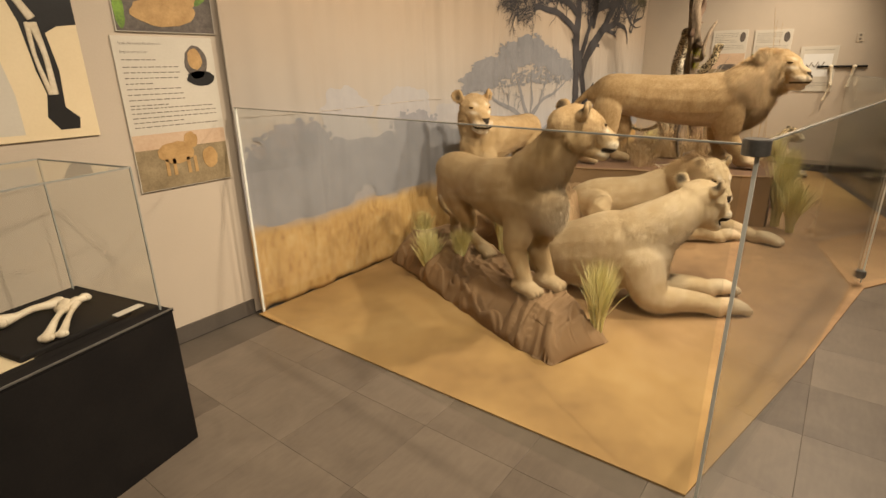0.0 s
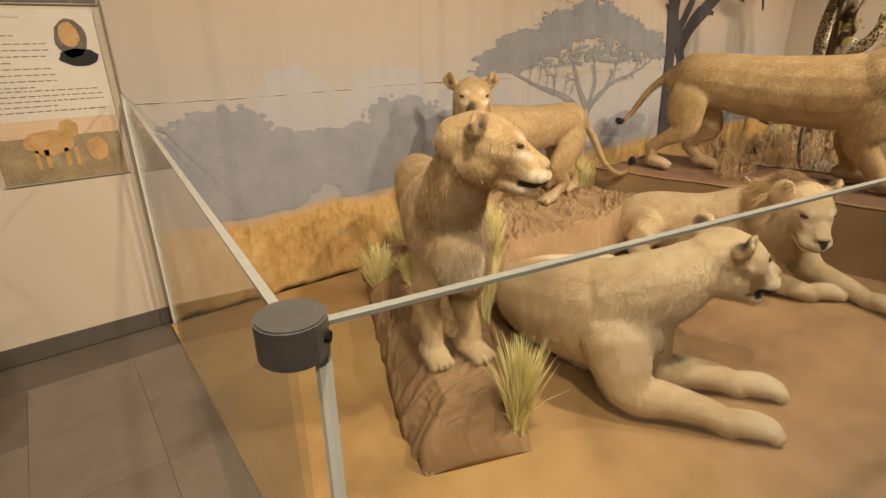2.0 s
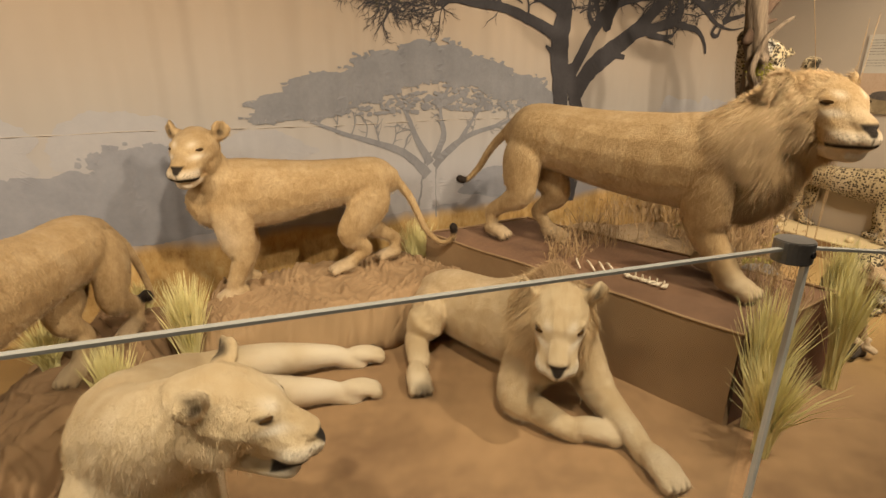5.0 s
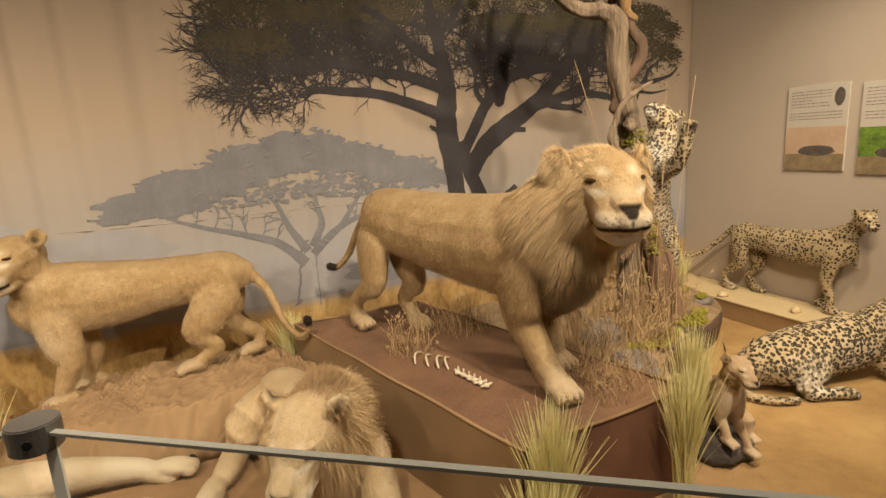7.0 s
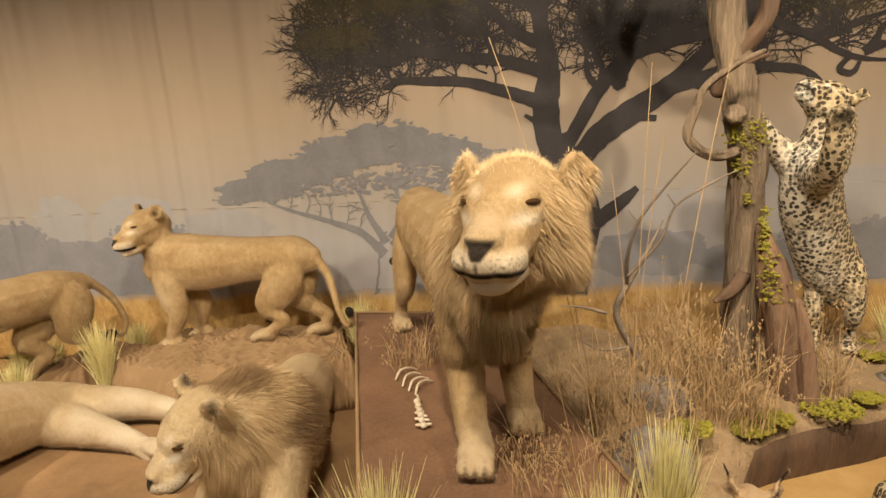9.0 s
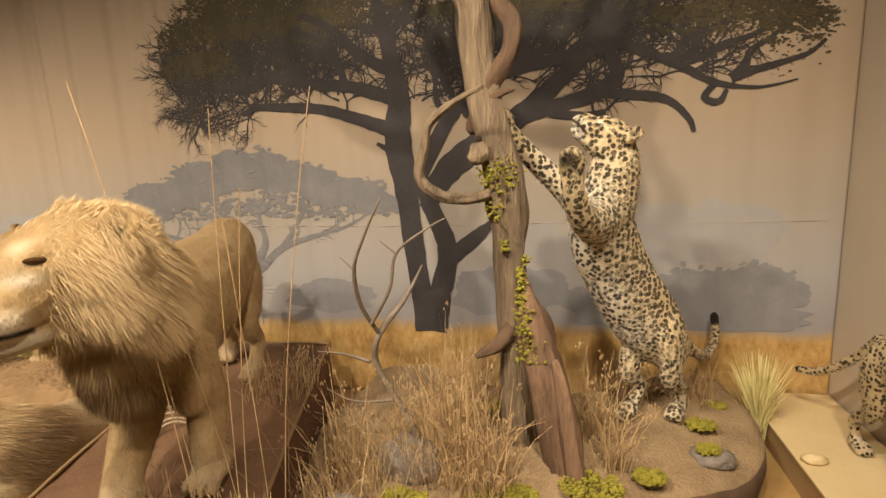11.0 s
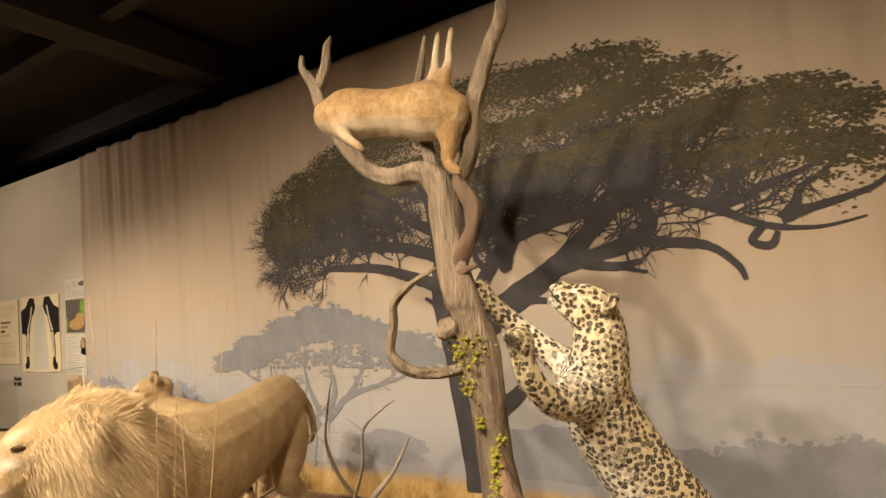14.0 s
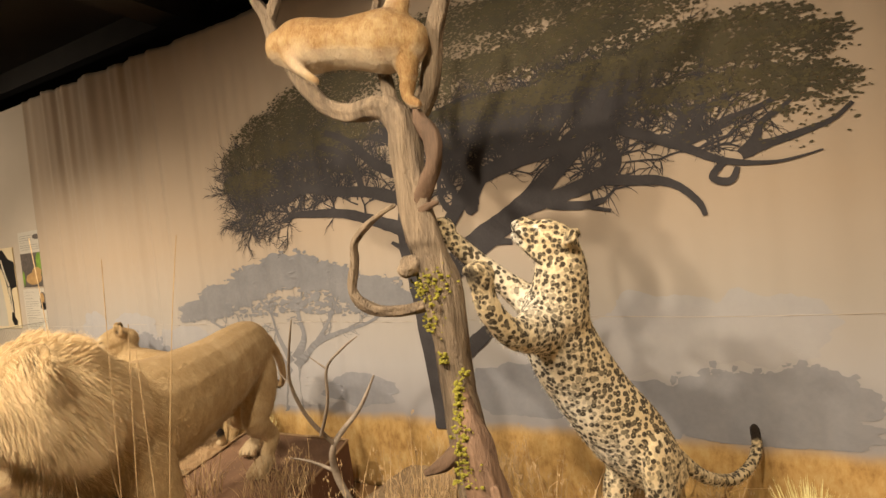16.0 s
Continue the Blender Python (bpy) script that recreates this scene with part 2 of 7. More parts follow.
def tile_material():
    g = Graph("floor_tile", 0.42)
    at = g.position()
    info = g.tree.nodes.new("ShaderNodeObjectInfo")
    n = g.noise(5, at, 6, 0.65, 0.6)
    streak = g.noise(9, g.position((1, 5, 1)), 4, 0.6)
    k = g.math("ADD", g.math("MULTIPLY", n, 0.5), g.math("ADD", g.math("MULTIPLY", streak, 0.25), g.math("MULTIPLY", info.outputs["Random"], 0.28)))
    g.color(g.ramp(k, (0.3, (0.085, 0.066, 0.05)), (0.85, (0.19, 0.152, 0.115))))
    g.bump(g.noise(140, at, 3), 0.08, 0.002)
    return g.done()


def mat_material():
    g = Graph("painted_canvas", 0.8)
    at = g.position()
    a = g.noise(0.9, at, 5, 0.6, 0.4)
    b = g.noise(4, at, 6, 0.65)
    c = g.noise(60, at, 3, 0.7)
    k = g.math("ADD", g.math("MULTIPLY", a, 0.6), g.math("ADD", g.math("MULTIPLY", b, 0.3), g.math("MULTIPLY", c, 0.1)))
    ochre = g.ramp(k, (0.34, (0.22, 0.125, 0.045)), (0.52, (0.38, 0.235, 0.085)), (0.66, (0.48, 0.32, 0.13)))
    red = g.ramp(k, (0.36, (0.16, 0.09, 0.042)), (0.62, (0.39, 0.24, 0.115)))
    x = g.axis(at, 0)
    toward = g.math("MULTIPLY", g.math("SUBTRACT", g.math("ADD", x, g.math("MULTIPLY", b, 1.2)), 4.3), 0.9, True)
    back = g.math("MULTIPLY", g.math("SUBTRACT", x, 7.9), 1.6, True)
    g.color(g.mix(g.math("MULTIPLY", toward, g.math("SUBTRACT", 1.0, back)), ochre, red))
    g.bump(g.math("ADD", g.math("MULTIPLY", b, 0.8), g.math("MULTIPLY", c, 0.3)), 0.25, 0.012)
    return g.done()


def cloth_y(x, z):
    """The hanging cloth's soft folds."""
    k = min(1.0, max(0.3, 1.15 - (x - 3.0) / 6.0))
    fold = 0.019 * math.sin(8.3 * x + 0.7 * math.sin(2.1 * x)) + 0.021 * math.sin(17.0 * x + 1.3 * math.sin(3.7 * x) + 0.3 * z) + 0.008 * math.sin(43.0 * x + 2.0 * math.sin(5.1 * x) + 0.4 * z)
    return 3.446 + k * fold * (0.7 + 0.3 * math.sin(z * 0.9 + x)) + 0.006 * noise.noise(Vector((x * 1.5, z * 1.5, 3)))


def cloth_material():
    g = Graph("printed_cloth", 0.85)
    at = g.position()
    x, z = g.axis(at, 0), g.axis(at, 2)
    wob = g.noise(2.2, at, 4)
    zz = g.math("DIVIDE", g.math("ADD", z, g.math("MULTIPLY", g.math("SUBTRACT", wob, 0.5), 0.16)), 3.8)
    sky = g.ramp(zz, (0.0, (0.50, 0.27, 0.072)), (0.125, (0.52, 0.33, 0.115)), (0.155, (0.305, 0.295, 0.305)), (0.25, (0.378, 0.364, 0.362)), (0.36, (0.38, 0.34, 0.295)), (0.52, (0.425, 0.335, 0.245)), (1.0, (0.45, 0.352, 0.258)))
    blades = g.noise(24, g.position((1, 1, 0.5)), 6, 0.75)
    blotch = g.noise(3, g.position((1, 1, 1.6)), 5, 0.6)
    grass = g.ramp(g.math("ADD", g.math("MULTIPLY", blades, 0.6), g.math("MULTIPLY", blotch, 0.4)), (0.36, (0.30, 0.165, 0.05)), (0.5, (0.50, 0.31, 0.105)), (0.66, (0.60, 0.43, 0.19)))
    low = g.ramp(zz, (0.128, 1.0), (0.15, 0.0))
    col = g.mix(low, sky, grass)
    cloud = g.noise(1.1, at, 4)
    col = g.mix(g.math("MULTIPLY", cloud, 0.25), col, (0.42, 0.37, 0.33), "MULTIPLY")
    g.color(col)
    g.bump(g.noise(420, at, 2), 0.05, 0.001)
    return g.done()


FLOOR_X, FLOOR_Y = (-4.0, 10.56), (-6.0, 3.5)


def room():
    floor = tagged(part("floor", boxed(FLOOR_X[0], FLOOR_Y[0], -0.12, FLOOR_X[1], FLOOR_Y[1], -0.008), mottled("floor_joint", (0.08, 0.063, 0.048), (0.11, 0.088, 0.066))), "grey-brown vinyl tile floor with faint mottling", "floor", kind="structure")
    north = tagged(part("wall_north", boxed(-4.0, 3.5, 0, 10.68, 3.62, 3.82), WALL), "beige painted wall behind posters and hanging mural cloth", "wall", kind="structure")
    tagged(part("wall_east", boxed(10.56, -6.0, 0, 10.68, 3.5, 3.82), WALL), "beige painted wall with animal posters", "wall", kind="structure")
    tagged(part("wall_south", boxed(-4.0, -6.12, 0, 10.68, -6.0, 3.82), WALL), "plain beige painted gallery wall", "wall", kind="structure")
    tagged(part("wall_west", boxed(-4.12, -6.12, 0, -4.0, 3.62, 3.82), WALL), "plain beige painted gallery wall", "wall", kind="structure")
    bm = boxed(-6, -8, 4.6, 12.5, 5.6, 4.7)
    for i in range(8):
        box(bm, -6, -6.5 + i * 1.5, 4.35, 12.5, -6.38 + i * 1.5, 4.6)
    box(bm, 5.0, -4, 4.2, 5.35, 5.5, 4.5)
    tagged(part("ceiling", bm, CEIL), "black painted open ceiling with joists and duct", "ceiling", kind="structure")
    for name, at in (("upper_wall_north", (-6, 5.5, 0, 12.5, 5.6, 4.7)), ("upper_wall_east", (12.4, -8, 0, 12.5, 5.6, 4.7)), ("upper_wall_south", (-6, -8, 0, 12.5, -7.9, 4.7)), ("upper_wall_west", (-6, -8, 0, -5.9, 5.6, 4.7))):
        tagged(part(name, boxed(*at), CEIL), "dark outer wall above the gallery partition", "wall", kind="structure")
    for i, at in enumerate(((-3.99, 3.488, 0, 2.99, 3.499, 0.1), (10.548, -6, 0, 10.559, 1.38, 0.1))):
        tagged(part("baseboard", boxed(*at), BASE), "dark grey-brown vinyl cove baseboard", "baseboard", kind="structure")
    # floor tiles, nearest part as pieces
    tile = bpy.data.meshes.new("tile")
    bm = boxed(0.0006, 0.0006, -0.01, 0.4564, 0.4564, 0.0, bevel=0.0006)
    bm.to_mesh(tile)
    bm.free()
    tile.materials.append(tile_material())
    far_v, far_f = [], []
    for i in range(-9, 24):
        for j in range(-14, 8):
            x, y = i * 0.457, j * 0.457
            if x > 10.1 or y > 3.05:
                continue
            if 0 <= x < 7.0 and -1.0 < y:
                ob = new("tile", tile)
                ob.parent, ob.location = floor, (x, y, 0)
            else:
                b = len(far_v)
                far_v += [(x + 0.002, y + 0.002, 0), (x + 0.455, y + 0.002, 0), (x + 0.455, y + 0.455, 0), (x + 0.002, y + 0.455, 0)]
                far_f.append((b, b + 1, b + 2, b + 3))
    tagged(pieces("floor_tiles", far_v, far_f, tile.materials[0], floor), kind="stuff")
    return floor, north


floor_ob, north_ob = room()

# painted canvas on the floor of the display
outline = [(2.98, 3.44), (2.98, 2.0), (2.99, 0.78), (4.3, 0.50), (5.72, 0.24), (6.6, -0.30), (8.0, 0.05), (10.50, 0.75), (10.50, 3.44)]
bm = bmesh.new()
bottom = [bm.verts.new((x, y, 0.001)) for x, y in outline]
cap = bm.faces.new(bottom)
up = bmesh.ops.extrude_face_region(bm, geom=[cap])["geom"]
bmesh.ops.translate(bm, vec=(0, 0, 0.009), verts=[v for v in up if isinstance(v, bmesh.types.BMVert)])
bmesh.ops.recalc_face_normals(bm, faces=bm.faces)
canvas_ob = tagged(part("floor_canvas", bm, mat_material()), "ochre and brown painted canvas ground sheet on the floor", "ground cloth", kind="structure")


# ---------- mural ----------
def mural():
    nx, nz = 560, 100
    x0, x1, z0, z1 = 3.0, 10.556, 0.012, 3.81
    verts = [(x0 + (x1 - x0) * i / nx, cloth_y(x0 + (x1 - x0) * i / nx, z0 + (z1 - z0) * j / nz), z0 + (z1 - z0) * j / nz) for j in range(nz + 1) for i in range(nx + 1)]
    faces = [(j * (nx + 1) + i, j * (nx + 1) + i + 1, (j + 1) * (nx + 1) + i + 1, (j + 1) * (nx + 1) + i) for j in range(nz) for i in range(nx)]
    cloth = pieces("mural_cloth", verts, faces, cloth_material(), None, "", True)
    solid = cloth.modifiers.new("thickness", "SOLIDIFY")
    solid.thickness, solid.offset = 0.003, -1
    tagged(cloth, "hanging printed cloth backdrop of savanna trees at dusk", "backdrop cloth")
    # seam
    v, f = [], []
    tube(v, f, [(x, cloth_y(x, 1.27) - 0.002, 1.27 + 0.006 * math.sin(x * 3), 0.0025) for x in np.linspace(3.01, 10.46, 90)], steps=1, sides=6)
    pieces("seam", v, f, mottled("seam_thread", (0.36, 0.31, 0.26), (0.44, 0.38, 0.32)), cloth)
    rng = random.Random(5)

    def flat(points, lift):
        return [(x, cloth_y(x, z) - lift, z) for x, z in points]

    def limb(v, f, pts, lift, rag=0.08):
        rows = smooth_rows([(x, z, w) for x, z, w in pts], 7)
        b = len(v)
        for i, (x, z, w) in enumerate(rows):
            p, q = rows[max(i - 1, 0)], rows[min(i + 1, len(rows) - 1)]
            dx, dz = q[0] - p[0], q[1] - p[1]
            n = math.hypot(dx, dz) + 1e-9
            w1, w2 = w * (1 + rag * rng.uniform(-1, 1)), w * (1 + rag * rng.uniform(-1, 1))
            v += flat([(x - dz / n * w1, z + dx / n * w1), (x + dz / n * w2, z - dx / n * w2)], lift)
        for i in range(len(rows) - 1):
            f.append((b + 2 * i, b + 2 * i + 1, b + 2 * i + 3, b + 2 * i + 2))
        return [(r[0], r[1], r[2]) for r in rows]

    def twigs(v, f, x, z, a, length, w, lift, depth):
        pts, px, pz, pa = [], x, z, a
        for i in range(4):
            pts.append((px, pz, w * (1 - i * 0.22)))
            px, pz = px + math.cos(pa) * length / 3, pz + math.sin(pa) * length / 3
            pa += rng.uniform(-0.55, 0.55)
        if px > 10.38 or px < 3.05:
            return
        limb(v, f, pts, lift)
        if depth:
            for p in pts[1:]:
                for s in range(rng.choice((1, 2))):
                    twigs(v, f, p[0], p[1], pa + rng.uniform(-1.0, 1.0), length * rng.uniform(0.45, 0.75), w * 0.55, lift, depth - 1)

    def leaves(v, f, blobs, count, size, lift, flatten=0.5, right=10.46):
        areas = [b[2] * b[3] for b in blobs]
        for _ in range(count):
            cx, cz, rx, rz = rng.choices(blobs, areas)[0]
            r, a = math.sqrt(rng.random()) * rng.uniform(0.85, 1.08), rng.uniform(0, 2 * math.pi)
            x, z = cx + rx * r * math.cos(a), cz + rz * r * math.sin(a)
            s = size * rng.uniform(0.4, 1.3)
            t = rng.uniform(-0.4, 0.4)
            pts = []
            for k in range(5):
                b = t + 2 * math.pi * k / 5 + rng.uniform(-0.4, 0.4)
                q = s * rng.uniform(0.4, 1.2)
                pts.append((min(x + q * math.cos(b), right), z + q * math.sin(b) * flatten))
            i = len(v)
            v += flat(pts, lift + rng.uniform(0, 0.0008))
            f.append(tuple(range(i, i + 5)))

    def dome(v, f, cx, cz, rx, rz, lift, rag=0.12, right=10.46, floor_z=None):
        n, pts = max(46, int(rx * 300)), []
        for k in range(n):
            a = 2 * math.pi * k / n
            q = 1 + rag * noise.noise(Vector((cx * 3 + 2.4 * math.cos(a), 2.4 * math.sin(a), cz * 5))) * 2 + 0.03 * rng.uniform(-1, 1)
            z = cz + rz * q * math.sin(a)
            pts.append((max(3.02, min(cx + rx * q * math.cos(a), right)), z if floor_z is None else max(z, floor_z)))
        b, m = len(v), max(9, int(rx * 45))
        v += flat([(cx, cz)], lift)
        for r in range(1, m + 1):
            v += flat([(cx + (x - cx) * r / m, cz + (z - cz) * r / m) for x, z in pts], lift)
        f.extend((b, b + 1 + k, b + 1 + (k + 1) % n) for k in range(n))
        for r in range(m - 1):
            f.extend((b + 1 + r * n + k, b + 1 + (r + 1) * n + k, b + 1 + (r + 1) * n + (k + 1) % n, b + 1 + r * n + (k + 1) % n) for k in range(n))

    far = mottled("haze_print", (0.315, 0.303, 0.305), (0.352, 0.336, 0.332), 5, 0.85, 30)
    mid = mottled("bush_print", (0.20, 0.20, 0.218), (0.258, 0.256, 0.272), 5, 0.85, 30)
    grey = mottled("grey_tree_print", (0.165, 0.163, 0.172), (0.225, 0.22, 0.226), 6, 0.85, 40)
    dark = mottled("trunk_print", (0.026, 0.023, 0.025), (0.05, 0.044, 0.045), 6, 0.85, 60)
    olive = mottled("leaf_print", (0.042, 0.036, 0.020), (0.095, 0.077, 0.038), 3, 0.85, 24)
    hi = mottled("leaf_light_print", (0.066, 0.055, 0.025), (0.115, 0.094, 0.042), 5, 0.85, 40)

    v, f = [], []
    for b in ((4.55, 1.20, 0.34, 0.2), (3.9, 1.2, 0.25, 0.2), (9.4, 1.15, 0.4, 0.25), (8.75, 1.0, 0.25, 0.3), (5.3, 1.1, 0.4, 0.15), (6.0, 0.72, 1.1, 0.16), (9.9, 1.2, 0.35, 0.2)):
        v, f = [], []
        dome(v, f, *b, 0.0016 + 0.00008 * len(cloth.children), 0.14, 10.46, 0.56)
        pieces("distant_tree_print", v, f, far, cloth, "pale hazy distant tree")
    v, f = [], []
    for b in ((3.42, 0.98, 0.30, 0.23), (3.2, 0.85, 0.2, 0.2), (3.75, 0.85, 0.35, 0.22), (4.3, 0.85, 0.45, 0.2), (4.65, 0.98, 0.30, 0.22), (5.0, 0.85, 0.4, 0.2), (3.5, 0.67, 0.46, 0.13), (4.6, 0.68, 0.6, 0.12), (7.25, 0.74, 0.35, 0.12), (8.6, 0.8, 0.4, 0.18), (9.3, 0.72, 0.35, 0.18), (9.72, 0.8, 0.27, 0.16), (10.12, 0.83, 0.27, 0.16), (9.95, 0.66, 0.5, 0.1)):
        v, f = [], []
        dome(v, f, *b, 0.0024 + 0.00004 * len(cloth.children), 0.16, 10.46, 0.56)
        pieces("bush_print", v, f, mid, cloth, "blue-grey bush in haze")
    v, f = [], []
    leaves(v, f, [(3.42, 1.0, 0.36, 0.23), (4.65, 1.0, 0.38, 0.22), (9.7, 0.85, 0.3, 0.15), (10.1, 0.88, 0.28, 0.14)], 700, 0.03, 0.0038, 0.8)
    tagged(pieces("bush_leaf_print", v, f, mid, cloth, "blue-grey bush leaves"), kind="stuff")
    # grey acacia
    v, f = [], []
    L = 0.0040
    limb(v, f, [(6.58, 0.52, 0.10), (6.6, 0.7, 0.075), (6.62, 0.92, 0.065), (6.66, 1.02, 0.05)], L)
    for pts in (
        [(6.6, 0.86, 0.04), (6.42, 1.03, 0.03), (6.2, 1.12, 0.022), (5.95, 1.2, 0.015), (5.7, 1.3, 0.01)],
        [(6.62, 0.95, 0.035), (6.5, 1.15, 0.022), (6.42, 1.35, 0.014), (6.3, 1.5, 0.01)],
        [(6.66, 0.98, 0.035), (6.75, 1.15, 0.025), (6.72, 1.35, 0.014), (6.8, 1.55, 0.01)],
        [(6.66, 0.92, 0.035), (6.88, 1.1, 0.026), (7.1, 1.18, 0.018), (7.4, 1.26, 0.012), (7.6, 1.36, 0.008)],
        [(6.88, 1.1, 0.02), (7.0, 1.25, 0.014), (7.15, 1.45, 0.008)],
    ):
        rows = limb(v, f, pts, L)
        for x, z, w in rows[8::3]:
            twigs(v, f, x, z, rng.uniform(0.5, 2.6), 0.16, 0.006, L, 1)
    crown = [(5.62, 1.40, 0.34, 0.10), (5.95, 1.52, 0.40, 0.12), (6.35, 1.64, 0.42, 0.13), (6.66, 1.70, 0.36, 0.16), (7.0, 1.62, 0.38, 0.13), (7.4, 1.52, 0.36, 0.11), (7.7, 1.42, 0.20, 0.07)]
    for b in crown:
        dome(v, f, b[0], b[1], b[2] * 0.93, b[3] * 0.85, L + 0.001, 0.16)
    leaves(v, f, crown + [(5.45, 1.34, 0.2, 0.05), (6.2, 1.42, 0.6, 0.1), (7.1, 1.42, 0.5, 0.1)], 1700, 0.035, L + 0.0012)
    pieces("grey_acacia_print", v, f, grey, cloth, "grey flat-topped acacia")
    # dark acacia
    v, f = [], []
    L = 0.0060
    trunks = (
        [(7.98, 0.50, 0.085), (7.93, 1.0, 0.075), (7.88, 1.5, 0.08), (7.84, 1.85, 0.095), (7.86, 2.15, 0.075), (7.80, 2.5, 0.05), (7.74, 2.8, 0.03)],
        [(8.06, 0.50, 0.07), (8.10, 0.8, 0.075), (8.16, 1.1, 0.07), (8.05, 1.4, 0.06), (7.95, 1.7, 0.06)],
        [(8.13, 1.0, 0.06), (8.25, 1.1, 0.055), (8.38, 1.2, 0.045), (8.48, 1.29, 0.022)],
        [(8.02, 1.38, 0.06), (8.16, 1.62, 0.085), (8.40, 1.80, 0.085), (8.68, 1.98, 0.07), (8.92, 2.18, 0.055), (9.08, 2.32, 0.04), (9.25, 2.6, 0.025)],
        [(7.98, 1.6, 0.05), (8.18, 1.95, 0.05), (8.38, 2.18, 0.05), (8.62, 2.26, 0.045), (8.9, 2.3, 0.035), (9.3, 2.36, 0.025)],
        [(8.3, 1.72, 0.035), (8.42, 1.78, 0.03), (8.6, 1.77, 0.02)],
        [(8.7, 1.97, 0.05), (8.95, 2.03, 0.045), (9.18, 2.10, 0.05), (9.26, 2.2, 0.045), (9.2, 2.35, 0.03), (9.2, 2.55, 0.02)],
        [(9.18, 2.08, 0.03), (9.46, 2.045, 0.028), (9.58, 2.0, 0.022), (9.68, 1.9, 0.018), (9.71, 1.82, 0.012)],
        [(8.85, 1.98, 0.03), (9.05, 1.95, 0.026), (9.2, 1.97, 0.015)],
        [(9.05, 1.95, 0.016), (9.22, 1.9, 0.01)],
        [(7.86, 1.90, 0.055), (7.62, 1.99, 0.045), (7.30, 2.09, 0.036), (7.0, 2.12, 0.03), (6.80, 2.13, 0.024), (6.68, 2.09, 0.016)],
        [(7.85, 2.12, 0.05), (7.55, 2.22, 0.042), (7.2, 2.27, 0.034), (6.92, 2.32, 0.03), (6.76, 2.25, 0.02), (6.55, 2.3, 0.012)],
        [(7.84, 2.3, 0.045), (7.62, 2.42, 0.04), (7.42, 2.6, 0.03), (7.2, 2.72, 0.02)],
        [(7.5, 2.19, 0.03), (7.44, 2.4, 0.026), (7.3, 2.56, 0.02), (7.1, 2.62, 0.014)],
        [(7.86, 1.72, 0.03), (7.77, 1.79, 0.022), (7.69, 1.84, 0.012)],
        [(7.8, 2.5, 0.03), (7.95, 2.7, 0.022), (8.1, 2.9, 0.014)],
        [(9.3, 2.36, 0.03), (9.6, 2.22, 0.026), (9.82, 2.1, 0.018), (10.05, 2.06, 0.009), (10.25, 2.09, 0.004)],
        [(9.82, 2.1, 0.018), (9.76, 2.02, 0.02), (9.84, 1.99, 0.02), (9.88, 2.06, 0.012)],
        [(8.45, 2.2, 0.025), (8.36, 2.1, 0.05), (8.34, 2.03, 0.06), (8.36, 1.98, 0.03)],
    )
    # upper limbs that fan out under and through the crown
    fans = []
    for x, z, a, n in ((7.78, 2.55, 1.9, 3), (7.44, 2.4, 2.3, 3), (7.2, 2.27, 2.2, 3), (7.9, 2.6, 1.2, 3), (8.4, 2.2, 1.5, 3), (8.65, 2.27, 1.3, 3), (8.95, 2.3, 1.1, 3), (9.25, 2.5, 0.9, 3), (9.2, 2.4, 1.6, 2), (9.6, 2.23, 0.9, 3), (9.9, 2.12, 0.8, 2), (6.9, 2.3, 2.6, 3), (8.2, 2.0, 1.7, 2)):
        for k in range(n):
            b, pts, px, pz, w = a + (k - (n - 1) / 2) * 0.6, [], x, z, 0.03
            for q in range(5):
                pts.append((min(px, 10.4), pz, w))
                px, pz, w = px + math.cos(b) * 0.15, pz + math.sin(b) * 0.08, w * 0.76
                b += rng.uniform(-0.5, 0.5)
            fans.append(pts)
    for k, pts in enumerate(list(trunks) + fans):
        rows = limb(v, f, pts, L + (0.0030 if k < len(trunks) else 0.0006))
        for x, z, w in rows[10::3]:
            if 1.95 < z < 2.62 and x < 9.3 and w < 0.05:
                twigs(v, f, x, z, rng.uniform(0.3, 2.8), rng.uniform(0.16, 0.3), 0.010, L, 2)
    for _ in range(260):
        x = rng.uniform(6.15, 9.9)
        twigs(v, f, x, rng.uniform(2.1, 2.55), rng.uniform(0.2, 2.9), 0.22, 0.007, L, 2)
    for _ in range(60):
        twigs(v, f, rng.uniform(6.2, 6.8), rng.uniform(2.05, 2.4), rng.uniform(1.8, 4.2), 0.18, 0.006, L, 2)
    pieces("dark_acacia_print", v, f, dark, cloth, "dark branching acacia trunk")
    # flat tiers of foliage, each ragged below and fuller on top
    tiers = [(6.35, 2.42, 0.34, 0.10), (6.45, 2.62, 0.42, 0.13), (6.75, 2.80, 0.52, 0.14), (7.15, 2.64, 0.5, 0.10), (7.2, 2.95, 0.55, 0.15), (7.75, 3.05, 0.6, 0.15), (7.75, 2.76, 0.55, 0.10), (8.3, 3.14, 0.62, 0.16), (8.35, 2.86, 0.6, 0.11), (8.55, 2.62, 0.55, 0.08), (8.9, 3.12, 0.55, 0.15), (8.95, 2.88, 0.6, 0.11), (9.35, 2.95, 0.45, 0.13), (9.35, 2.66, 0.6, 0.11), (9.8, 2.72, 0.5, 0.12), (10.1, 2.60, 0.34, 0.11), (9.85, 2.46, 0.5, 0.09), (10.22, 2.38, 0.23, 0.10)]
    loose = [(6.22, 2.2, 0.24, 0.16), (6.7, 2.38, 0.4, 0.12), (9.6, 2.32, 0.7, 0.10), (10.15, 2.2, 0.27, 0.10), (7.5, 2.48, 0.7, 0.12), (8.5, 2.48, 0.7, 0.10), (6.28, 2.04, 0.1, 0.05)]
    v, f = [], []
